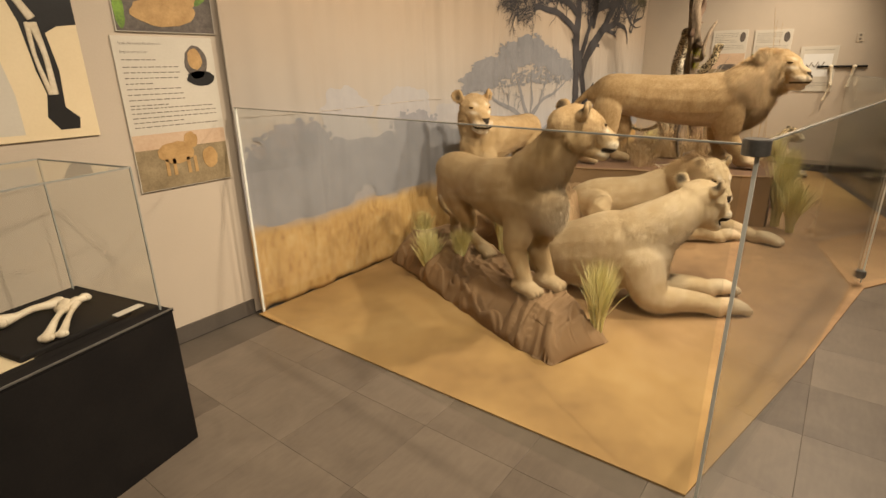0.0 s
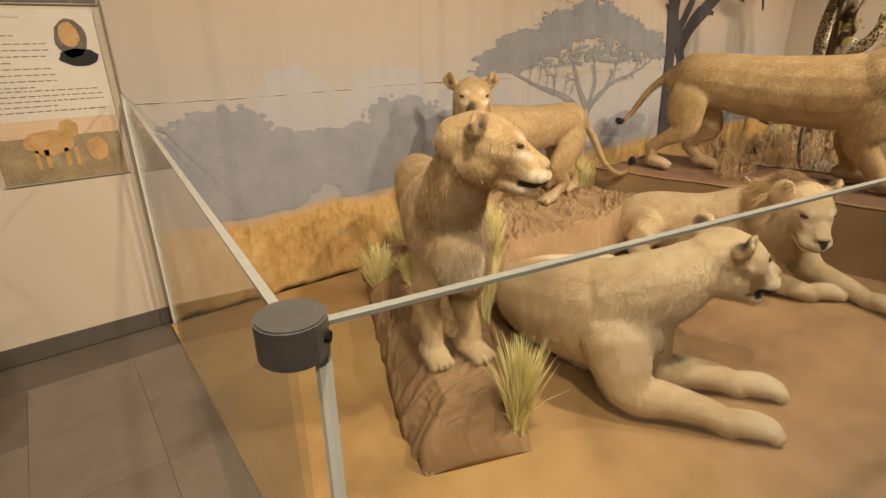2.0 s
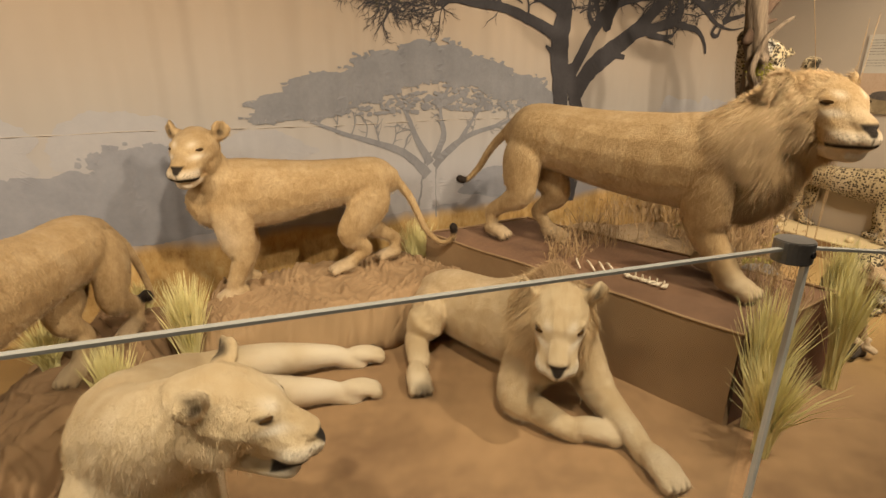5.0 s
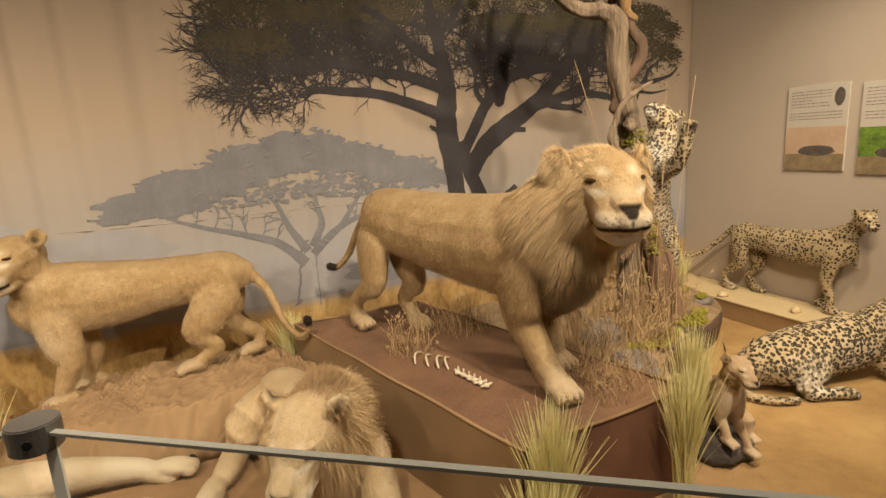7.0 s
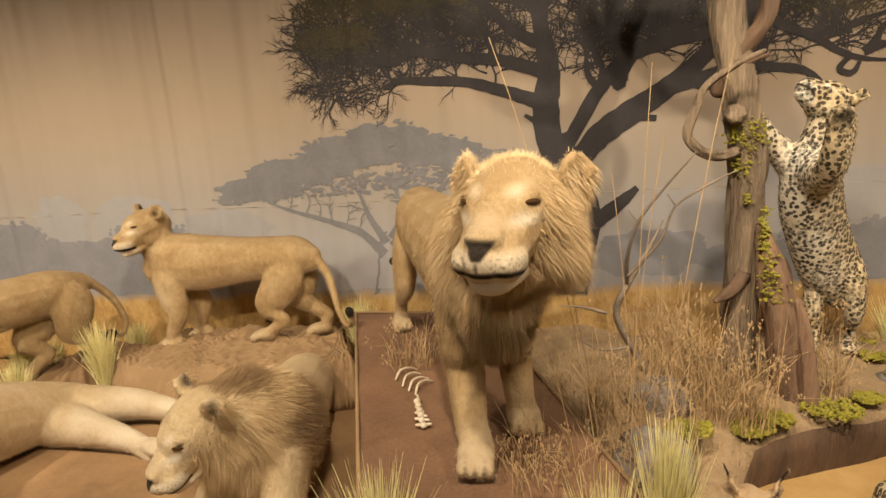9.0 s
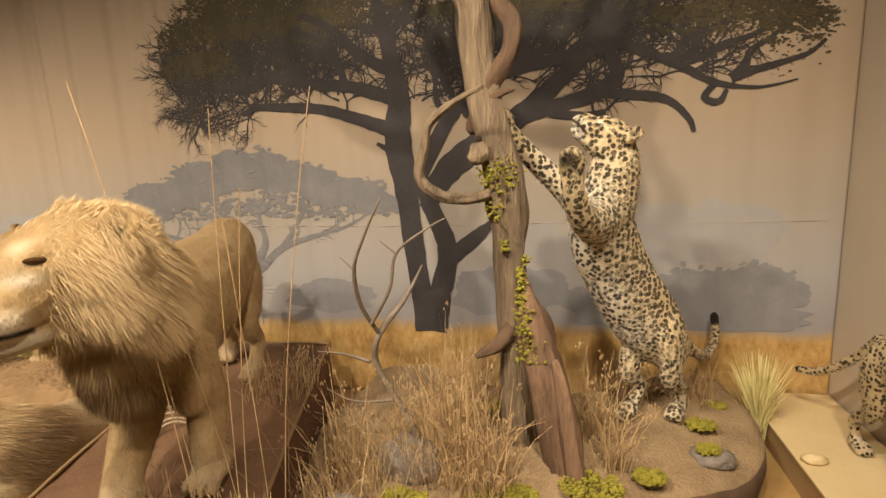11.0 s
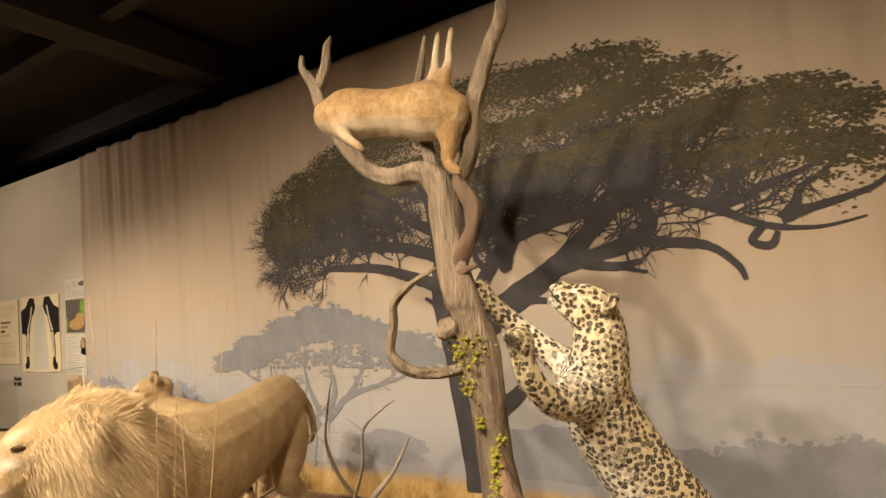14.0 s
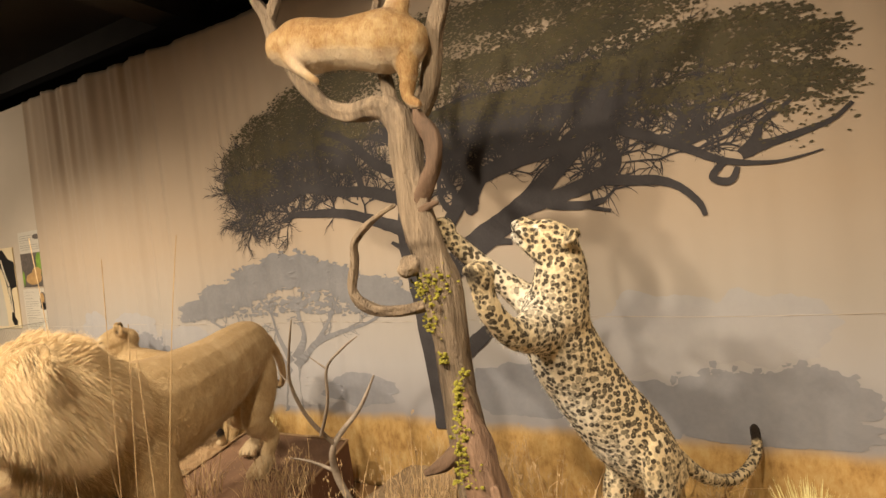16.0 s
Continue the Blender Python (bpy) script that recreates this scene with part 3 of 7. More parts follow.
    leaves(v, f, [(x, z + 0.2 * rz, rx, rz * 1.25) for x, z, rx, rz in tiers], 15000, 0.014, L + 0.0016, 0.5)
    leaves(v, f, [(x, z + 0.45 * rz, rx * 0.9, rz * 0.75) for x, z, rx, rz in tiers], 16000, 0.016, L + 0.0018, 0.45)
    leaves(v, f, loose, 800, 0.011, L + 0.0016, 0.6)
    pieces("dark_leaf_print", v, f, olive, cloth, "dark olive acacia foliage")
    v, f = [], []
    leaves(v, f, [(x, z + 0.75 * rz, rx * 0.7, rz * 0.35) for x, z, rx, rz in tiers[6:]], 2600, 0.012, L + 0.0038, 0.4)
    pieces("light_leaf_print", v, f, hi, cloth, "sunlit olive foliage")
    return cloth


mural_ob = mural()


# ---------- mounted animals ----------
def unit(v):
    v = np.array(v, float)
    return v / np.linalg.norm(v)


class Mount:
    """A taxidermy mount: lofted limbs fused into one skin, then eyes, claws and long hair."""

    def __init__(self, s=1.0):
        self.v, self.f, self.s = [], [], s
        self.pale, self.dark, self.solid, self.eyes, self.noses, self.blades, self.paws = [], [], [], [], [], [], []

    def limb(self, rows, up=(0, 0, 1)):
        tube(self.v, self.f, rows, up, sides=14, steps=4)

    def lump(self, c, r, f=(1, 0, 0), u=(0, 0, 1)):
        ball(self.v, self.f, c, f, u, r if isinstance(r, tuple) else (r, r, r), 8)

    def paw(self, p, f, s=1.0, pads=True):
        f = unit(f)
        side = unit(np.cross((0, 0, 1), f))
        p = np.array(p, float)
        self.paws.append((p + f * 0.06 * s, s))
        self.limb([(*(p - f * 0.035 * s + (0, 0, 0.05 * s)), 0.045 * s, 0.045 * s), (*(p + f * 0.035 * s + (0, 0, 0.045 * s)), 0.056 * s, 0.042 * s), (*(p + f * 0.085 * s + (0, 0, 0.034 * s)), 0.052 * s, 0.031 * s)])
        for k in (-1.5, -0.5, 0.5, 1.5):
            self.lump(tuple(p + f * (0.098 - 0.006 * abs(k)) * s + side * 0.026 * k * s + (0, 0, 0.027 * s)), (0.03 * s, 0.016 * s, 0.026 * s), tuple(f))
            self.dark.append((tuple(p + f * 0.128 * s + side * 0.026 * k * s + (0, 0, 0.014 * s)), 0.010 * s, 0.8))
            # shade in the clefts between toes, painted into the coat as dark marks
            if k < 1:
                for q in (0.095, 0.107, 0.119):
                    self.dark.append((tuple(p + f * q * s + side * 0.026 * (k + 0.5) * s + (0, 0, (0.16 - q) * 0.7 * s)), 0.0085 * s, 0.6))
        self.pale.append((tuple(p + f * 0.05 * s), 0.1 * s, 0.45))

    def foreleg(self, a, p, f, s=1.0, thick=1.0):
        """Shoulder, elbow set back, straight tapering forearm and pastern."""
        f, a, p = unit(f), np.array(a, float), np.array(p, float)
        e, w = lerp(a, p, 0.42) - f * 0.05 * s, lerp(a, p, 0.80) + f * 0.014 * s
        k = p + np.array((0, 0, 0.07 * s))
        q = s * thick * 0.84
        self.limb([(*(a + np.array((0, 0, 0.16 * s))), 0.03 * q, 0.09 * q), (*(a + np.array((0, 0, 0.05 * s))), 0.058 * q, 0.128 * q), (*lerp(a, e, 0.55), 0.066 * q, 0.112 * q), (*e, 0.062 * q, 0.084 * q), (*lerp(e, w, 0.45), 0.056 * q, 0.066 * q), (*w, 0.049 * q, 0.052 * q), (*k, 0.05 * q, 0.05 * q)], tuple(f))
        self.paw(p, f, s * (0.74 + 0.28 * thick))

    def hindleg(self, a, p, f, s=1.0, thick=1.0):
        """Broad thigh, knee forward, hock back, upright metatarsus."""
        f, a, p = unit(f), np.array(a, float), np.array(p, float)
        e, w = lerp(a, p, 0.42) + f * 0.075 * s, lerp(a, p, 0.70) - f * 0.085 * s
        k = p + np.array((0, 0, 0.065 * s)) - f * 0.025 * s
        q = s * thick * 0.86
        self.limb([(*(a + np.array((0, 0, 0.13 * s))), 0.035 * q, 0.10 * q), (*(a + np.array((0, 0, 0.02 * s))), 0.07 * q, 0.155 * q), (*lerp(a, e, 0.5), 0.076 * q, 0.145 * q), (*e, 0.066 * q, 0.105 * q), (*lerp(e, w, 0.55), 0.048 * q, 0.064 * q), (*w, 0.042 * q, 0.056 * q), (*lerp(w, k, 0.5), 0.042 * q, 0.046 * q), (*k, 0.043 * q, 0.043 * q)], tuple(f))
        self.paw(p, f, s * (0.74 + 0.24 * thick))

    def tail(self, rows, tip=0.05):
        self.limb(rows)
        p = rows[-1]
        if tip:
            self.dark.append((tuple(p[:3]), tip, 1.6))

    def head(self, c, f, u=(0, 0, 1), s=1.0, mouth=0.0, ear=1.0, slim=1.0, tuft=False, snout=0.86):
        f = unit(f)
        u = np.array(u, float)
        u = unit(u - f * np.dot(u, f))
        l = np.cross(u, f)
        c = np.array(c, float) + f * 0.034 * s
        s *= 0.87

        def at(a, b, d):
            return tuple(c + s * (f * a * snout + l * b * slim + u * d))

        def loft(*rows):
            self.limb([(*at(a, 0, d), w * s * slim, h * s) for a, d, w, h in rows], tuple(u))

        # skull, bridge of the nose and jaw
        loft((-0.09, 0.02, 0.09, 0.095), (-0.03, 0.025, 0.114, 0.115), (0.03, 0.02, 0.116, 0.114), (0.08, 0.01, 0.107, 0.102), (0.115, -0.01, 0.09, 0.09), (0.15, -0.029, 0.078, 0.077), (0.2, -0.044, 0.07, 0.063), (0.236, -0.049, 0.06, 0.054), (0.25, -0.051, 0.045, 0.043))
        loft((0.04, 0.09, 0.05, 0.036), (0.11, 0.058, 0.044, 0.032), (0.18, 0.02, 0.042, 0.028), (0.25, -0.008, 0.041, 0.022))
        loft((-0.03, -0.065, 0.09, 0.055), (0.08, -0.086 - mouth * 0.45, 0.07, 0.042), (0.16, -0.094 - mouth * 0.8, 0.06, 0.036), (0.214 - mouth * 0.4, -0.098 - mouth, 0.051, 0.034))
        self.lump(at(0.258, 0, -0.012), (0.014 * s, 0.04 * s * slim, 0.02 * s), f, u)
        for k in (-1, 1):
            self.lump(at(-0.01, 0.07 * k, -0.04), (0.09 * s, 0.044 * s, 0.072 * s), f, u)
            self.lump(at(0.097, 0.058 * k, 0.066), (0.036 * s, 0.034 * s, 0.018 * s), f, u)
            self.lump(at(0.208, 0.038 * k, -0.055), (0.054 * s, 0.042 * s, 0.042 * s), f, u)
            # ears: shallow cups set back on the sides
            e = np.array(at(-0.045, 0.125 * k, 0.112 * ear))
            out = unit(f * 0.75 + l * k * 0.66)
            tip = unit(u * 0.8 + l * k * 0.6)
            wide = unit(np.cross(tip, out))
            for q in (-1, 0, 1):
                self.lump(tuple(e + wide * 0.02 * q * s * ear + out * 0.007 * abs(q) * s), (0.014 * s, 0.029 * s * ear, (0.053 - 0.009 * abs(q)) * s * ear), unit(out - wide * 0.5 * q), tip)
            self.lump(tuple(e - tip * 0.035 * s), (0.032 * s, 0.042 * s, 0.03 * s), out, tip)
            self.dark.append((tuple(e + out * 0.018 * s - tip * 0.012 * s), 0.02 * s, 0.75))
            self.dark.append((tuple(e - out * 0.022 * s + tip * 0.012 * s), 0.034 * s, 0.9))
            if tuft:
                tube(self.v, self.f, [(*(e + u * 0.04 * s), 0.018 * s), (*(e + u * 0.11 * s + l * k * 0.03 * s), 0.013 * s), (*(e + u * 0.18 * s + l * k * 0.06 * s), 0.011 * s)], steps=2, sides=6)
                self.dark.append((tuple(e + u * 0.13 * s + l * k * 0.04 * s), 0.05 * s, 1.2))
            self.eyes.append((at(0.124, 0.062 * k, 0.046), 0.0166 * s, f + l * k * 0.5))
        self.pale.append((at(0.0, 0, -0.16), 0.09 * s, 0.3))
        self.noses.append((c, f, u, s, slim, mouth, snout))

    def face_marks(self, co, base):
        """Nose leather, lips, eye rims and white chin, drawn in each head's own axes."""
        n = len(co)
        dark, pale, near = np.zeros(n), np.zeros(n), np.ones(n)

        def step(x, width=0.004):
            return np.clip(0.5 + x / (2 * width), 0, 1)

        for c, f, u, s, slim, mouth, snout in self.noses:
            q = (co - (c - base)) / s
            a, b, d = q @ f / snout, np.abs(q @ np.cross(u, f)) / slim, q @ u
            here = (np.abs(a - 0.1) < 0.24) & (b < 0.16) & (np.abs(d + 0.02) < 0.2)
            near = np.where(here, 0.0, near)
            lip = -0.074 - 0.06 * np.clip(0.2 - a, 0, 1)
            line = step(0.0062 + mouth * 0.5 - np.abs(d - lip + mouth * 0.5), 0.003) * step(a - 0.155) * step(0.078 - b)
            nose = step(a - 0.238) * step(0.010 + (d + 0.045) * 0.62 - b) * step(d + 0.045) * step(-0.004 - d)
            groove = step(0.0035 - b, 0.003) * step(a - 0.235) * step(-0.035 - d) * step(d + 0.08)
            rx, rz, ra = b - 0.062, d - 0.046, a - 0.124
            along, across = rx * 0.92 + rz * 0.38, rz * 0.92 - rx * 0.38
            rim = step(1 - np.sqrt((along / 0.027) ** 2 + (across / 0.0105) ** 2 + (ra / 0.026) ** 2), 0.2)
            tear = step(0.006 - np.abs(rx + 0.020 + (rz + 0.008) * -0.6), 0.003) * step(-rz - 0.002) * step(rz + 0.022) * step(0.03 - np.abs(ra - 0.012))
            dots = 0.5 * step(np.sin(a * 420) * np.sin((d + 0.09) * 420) - 0.55, 0.3) * step(a - 0.18) * step(-0.035 - d) * step(d + 0.072) * step(b - 0.025)
            dark = np.maximum.reduce([dark, here * line, here * nose, here * groove * 0.8, here * rim, here * tear * 0.7, here * dots])
            chin = step(lip - 0.006 - mouth * 0.9 - d, 0.006) * step(a - 0.135, 0.03)
            under = np.exp(-((rx - 0.004) / 0.024) ** 2 - ((rz + 0.024) / 0.013) ** 2) * step(a - 0.07, 0.02)
            brow = np.exp(-((b - 0.045) / 0.018) ** 2 - ((d - 0.078) / 0.014) ** 2) * step(a - 0.05, 0.02)
            pads = step(a - 0.175, 0.03) * step(-0.03 - d, 0.012) * 0.5
            pale = np.maximum.reduce([pale, here * chin, here * under, here * brow * 0.6, here * pads * 1.5])
        return dark, pale, near

    def hair(self, centre, radius, count, length, flow, mat=0, spread=0.5):
        self.blades.append((centre, radius, count, length, flow, mat, spread))

    def make(self, name, skin, label, category, group="", voxel=0.0068, smooth=70, base=None, hair_mats=None, fuzz=42000, move=(0, 0)):
        v = np.array(self.v)
        base = np.array(base if base is not None else (v[:, 0].mean(), v[:, 1].mean(), v[:, 2].min()))
        rough_mesh = bpy.data.meshes.new(name)
        rough_mesh.from_pydata([tuple(p) for p in v - base], [], self.f)
        tmp = new(name, rough_mesh)
        mod = tmp.modifiers.new("fuse", "REMESH")
        mod.mode, mod.voxel_size = "VOXEL", voxel
        deps = bpy.context.evaluated_depsgraph_get()
        mesh = bpy.data.meshes.new_from_object(tmp.evaluated_get(deps))
        bpy.data.objects.remove(tmp)
        n = len(mesh.vertices)
        co = np.empty(n * 3)
        mesh.vertices.foreach_get("co", co)
        co = co.reshape(-1, 3)
        edges = np.empty(len(mesh.edges) * 2, int)
        mesh.edges.foreach_get("vertices", edges)
        edges = edges.reshape(-1, 2)
        keep = np.ones(n)
        for c, f, u, s, slim, mouth, snout in self.noses:
            d = np.sqrt(((co - (c - base + f * 0.09 * s)) ** 2).sum(1))
            keep = np.minimum(keep, np.clip((d - 0.17 * s) / (0.1 * s), 0.0, 1))
        for p, s in self.paws:
            d = np.sqrt(((co - (np.array(p) - base)) ** 2).sum(1))
            keep = np.minimum(keep, np.clip((d - 0.08 * s) / (0.08 * s), 0.0, 1))
        count = np.bincount(edges.ravel(), minlength=n)[:, None].astype(float)

        def relax(k):
            total = np.stack([np.bincount(edges[:, 0], co[edges[:, 1], i], n) + np.bincount(edges[:, 1], co[edges[:, 0], i], n) for i in range(3)], 1)
            return (total / np.maximum(count, 1) - co) * k

        for turn in range(smooth):
            w = keep[:, None] if turn >= 5 else 1.0
            co = co + relax(0.6) * w
            co = co + relax(-0.48) * w
        mesh.vertices.foreach_set("co", co.ravel())
        mesh.update()
        nor = np.empty(n * 3)
        mesh.vertices.foreach_get("normal", nor)
        nor = nor.reshape(-1, 3)
        polys = [tuple(p.vertices) for p in mesh.polygons]
        bpy.data.meshes.remove(mesh)
        marks = {}
        for key, rows in (("pale", self.pale), ("dark", self.dark), ("solid", self.solid)):
            val = np.zeros(n)
            for c, r, k in rows:
                d2 = ((co - (np.array(c) - base)) ** 2).sum(1) / (r * r)
                val = np.maximum(val, k * np.exp(-d2 ** (1.0 if key != "dark" else 2.0)))
            marks[key] = np.clip(val, 0, 1)
        dark, pale, away = self.face_marks(co, base)
        marks["dark"], marks["pale"] = np.maximum(marks["dark"], dark), np.maximum(marks["pale"] * np.where(away > 0, 1, 0.5), pale)
        low = np.clip(-nor[:, 2] - 0.25, 0, 1) * 0.75 * away
        marks["pale"] = np.maximum(marks["pale"], low)
        marks["saddle"] = np.clip(nor[:, 2] * 1.4 - 0.6, 0, 1) * (1 - marks["pale"])
        marks["face"] = np.zeros(n)
        for c, f, u, s, slim, mouth, snout in self.noses:
            a = (co - (c - base)) @ f / s
            marks["face"] = np.maximum(marks["face"], ((a > 0.1) & (((co - (c - base)) ** 2).sum(1) < (0.32 * s) ** 2)).astype(float))
        verts, mats = [tuple(p) for p in co], [0] * len(polys)
        slots = [skin, EYE, NOSE] + list(hair_mats or (HAIR_LIGHT, HAIR_DARK))
        for c, r, f in self.eyes:
            fb = len(polys)
            i = int(((co - (np.array(c) - base)) ** 2).sum(1).argmin())
            ball(verts, polys, co[i] - nor[i] * r * 0.5, nor[i], (0, 0.02, 1), (r, r * 1.4, r * 0.52), 6)
            mats += [1] * (len(polys) - fb)
        rng = np.random.default_rng(len(name) * 7 + n)
        plain = len(verts)
        roots, tufts = [], []

        def blades(i, d, length, width, mat, lift):
            """Many thin tapered hairs rooted at the skin points i."""
            k = len(i)
            d = d / np.linalg.norm(d, axis=1)[:, None]
            side = np.cross(d, rng.normal(size=(k, 3)))
            side *= width / (np.linalg.norm(side, axis=1)[:, None] + 1e-9)
            p, run = co[i] + nor[i] * lift + rng.normal(size=(k, 3)) * 0.002, d * length[:, None]
            sag = np.array((0, 0, -0.18)) * length[:, None]
            mid = p + run * 0.55 + sag * 0.3
            tufts.append(np.stack([p - side, p + side, mid + side * 0.8, mid - side * 0.8, p + run + sag], 1).reshape(-1, 3))
            first = plain + 5 * len(roots)
            for j in range(k):
                q = first + 5 * j
                polys.append((q, q + 1, q + 2, q + 3))
                polys.append((q + 3, q + 2, q + 4))
            mats.extend([mat] * (2 * k))
            roots.extend(i.tolist())

        for c, r, count, length, flow, mat, spread in self.blades:
            w = np.exp(-(((co - (np.array(c) - base)) / (np.array(r) * 1.15)) ** 2).sum(1)) * (marks["face"] < 0.5)
            if w.sum() < 1e-6:
                continue
            i = rng.choice(n, int(count * 4), p=w / w.sum())
            k = len(i)
            d = unit(flow) + nor[i] * 0.18 + rng.normal(size=(k, 3)) * spread * 0.2
            blades(i, d, length * (0.35 + 0.65 * w[i]) * rng.uniform(0.5, 1.0, k), 0.0008, 3 + mat, -0.002)
        if fuzz:
            bare = 1.0 - marks["face"]
            i = rng.choice(n, fuzz, p=bare / bare.sum())
            d = nor[i] * 0.55 + np.array((0, 0, -0.8)) + rng.normal(size=(fuzz, 3)) * 0.3
            blades(i, d, rng.uniform(0.008, 0.020, fuzz), 0.0007, 0, -0.002)
        if tufts:
            verts.extend(map(tuple, np.concatenate(tufts).tolist()))
        marks.pop("face")
        out = bpy.data.meshes.new(name)
        out.from_pydata(verts, [], polys)
        for m in slots:
            out.materials.append(m)
        out.polygons.foreach_set("material_index", mats)
        out.polygons.foreach_set("use_smooth", [True] * len(polys))
        # hair blades keep the marks of the skin at their root
        for key in marks:
            attr = out.attributes.new(key, "FLOAT", "POINT")
            full = np.concatenate([marks[key], np.zeros(plain - n), np.repeat(marks[key][np.array(roots, int)], 5) if roots else []])
            attr.data.foreach_set("value", full)
        ob = new(name, out)
        ob.location = base + np.array((*move, 0.0))
        return tagged(ob, label, category, group)


PRIDE = "mounted lions of the pride"


def lioness_on_mound():
    m = Mount()
    f = (-0.45, -0.89, 0)
    m.limb([(3.84, 1.80, 0.80, 0.11, 0.16), (3.92, 1.96, 0.81, 0.165, 0.235), (4.05, 2.22, 0.79, 0.17, 0.215), (4.20, 2.50, 0.79, 0.15, 0.17), (4.33, 2.78, 0.80, 0.145, 0.16), (4.40, 2.93, 0.80, 0.085, 0.11)])
    m.limb([(3.92, 1.97, 0.90, 0.14, 0.19), (3.85, 1.83, 1.03, 0.125, 0.155), (3.82, 1.74, 1.15, 0.105, 0.12)], (0, 0, 1))
    m.head((3.81, 1.69, 1.225), (0.79, -0.60, -0.18), s=1.09, mouth=0.014, ear=1.0, snout=0.97)
    m.foreleg((3.83, 1.97, 0.70), (3.80, 1.92, 0.245), (-0.2, -1, 0), 1.0, 1.12)
    m.foreleg((4.01, 1.91, 0.70), (3.95, 1.85, 0.245), (0.1, -1, 0), 1.0, 1.12)
    m.hindleg((4.27, 2.82, 0.70), (4.27, 2.50, 0.235), f, 1.0, 1.05)
    m.hindleg((4.46, 2.80, 0.70), (4.50, 2.90, 0.235), f, 1.0, 1.05)
    m.tail([(4.42, 2.96, 0.86, 0.037), (4.52, 3.08, 0.68, 0.028), (4.58, 3.12, 0.47, 0.023), (4.60, 3.02, 0.38, 0.022), (4.58, 2.95, 0.43, 0.032)])
    m.pale += [((3.86, 1.74, 0.72), 0.15, 0.9), ((3.90, 1.76, 0.9), 0.13, 0.6)]
    m.hair((3.86, 1.76, 0.76), (0.12, 0.1, 0.16), 1300, 0.06, (0, -0.3, -1), -3)
    m.hair((3.80, 1.74, 1.0), (0.13, 0.12, 0.14), 900, 0.05, (0.1, 0.2, -1), -3)
    return m.make("mounted_lioness", FUR_LION, "taxidermy lioness standing alert on a draped brown mound", "mounted animal", PRIDE)


def lioness_by_backdrop():
    m = Mount()
    f = (-1, -0.03, 0)
    m.limb([(4.96, 3.08, 0.86, 0.10, 0.15), (5.09, 3.08, 0.92, 0.145, 0.215), (5.34, 3.09, 0.915, 0.155, 0.205), (5.60, 3.10, 0.925, 0.145, 0.17), (5.84, 3.10, 0.935, 0.14, 0.155), (6.03, 3.10, 0.935, 0.125, 0.15), (6.13, 3.10, 0.92, 0.075, 0.10)])
    m.limb([(5.08, 3.08, 0.95, 0.135, 0.18), (5.00, 3.08, 1.05, 0.12, 0.145), (4.965, 3.09, 1.14, 0.105, 0.12)])
    m.head((4.97, 3.08, 1.185), (-0.52, -0.85, -0.12), s=1.24, mouth=0.008, ear=1.06, snout=0.8)
    m.foreleg((5.08, 2.98, 0.76), (5.06, 2.98, 0.285), f, 1.0, 1.08)
    m.foreleg((5.11, 3.19, 0.76), (5.17, 3.20, 0.285), f, 1.0, 1.08)
    m.hindleg((5.96, 3.00, 0.80), (5.77, 3.01, 0.335), f, 1.0, 1.05)
    m.hindleg((6.00, 3.20, 0.80), (6.15, 3.13, 0.335), f, 1.0, 1.0)
    m.tail([(6.13, 3.10, 0.97, 0.038), (6.26, 3.05, 0.80, 0.030), (6.34, 2.96, 0.58, 0.024), (6.42, 2.87, 0.49, 0.022), (6.48, 2.81, 0.54, 0.023), (6.47, 2.79, 0.62, 0.032)])
    m.pale += [((5.0, 3.0, 0.7), 0.12, 0.4)]
    return m.make("mounted_lioness", FUR_LION, "taxidermy lioness standing on draped rock before the backdrop", "mounted animal", PRIDE)


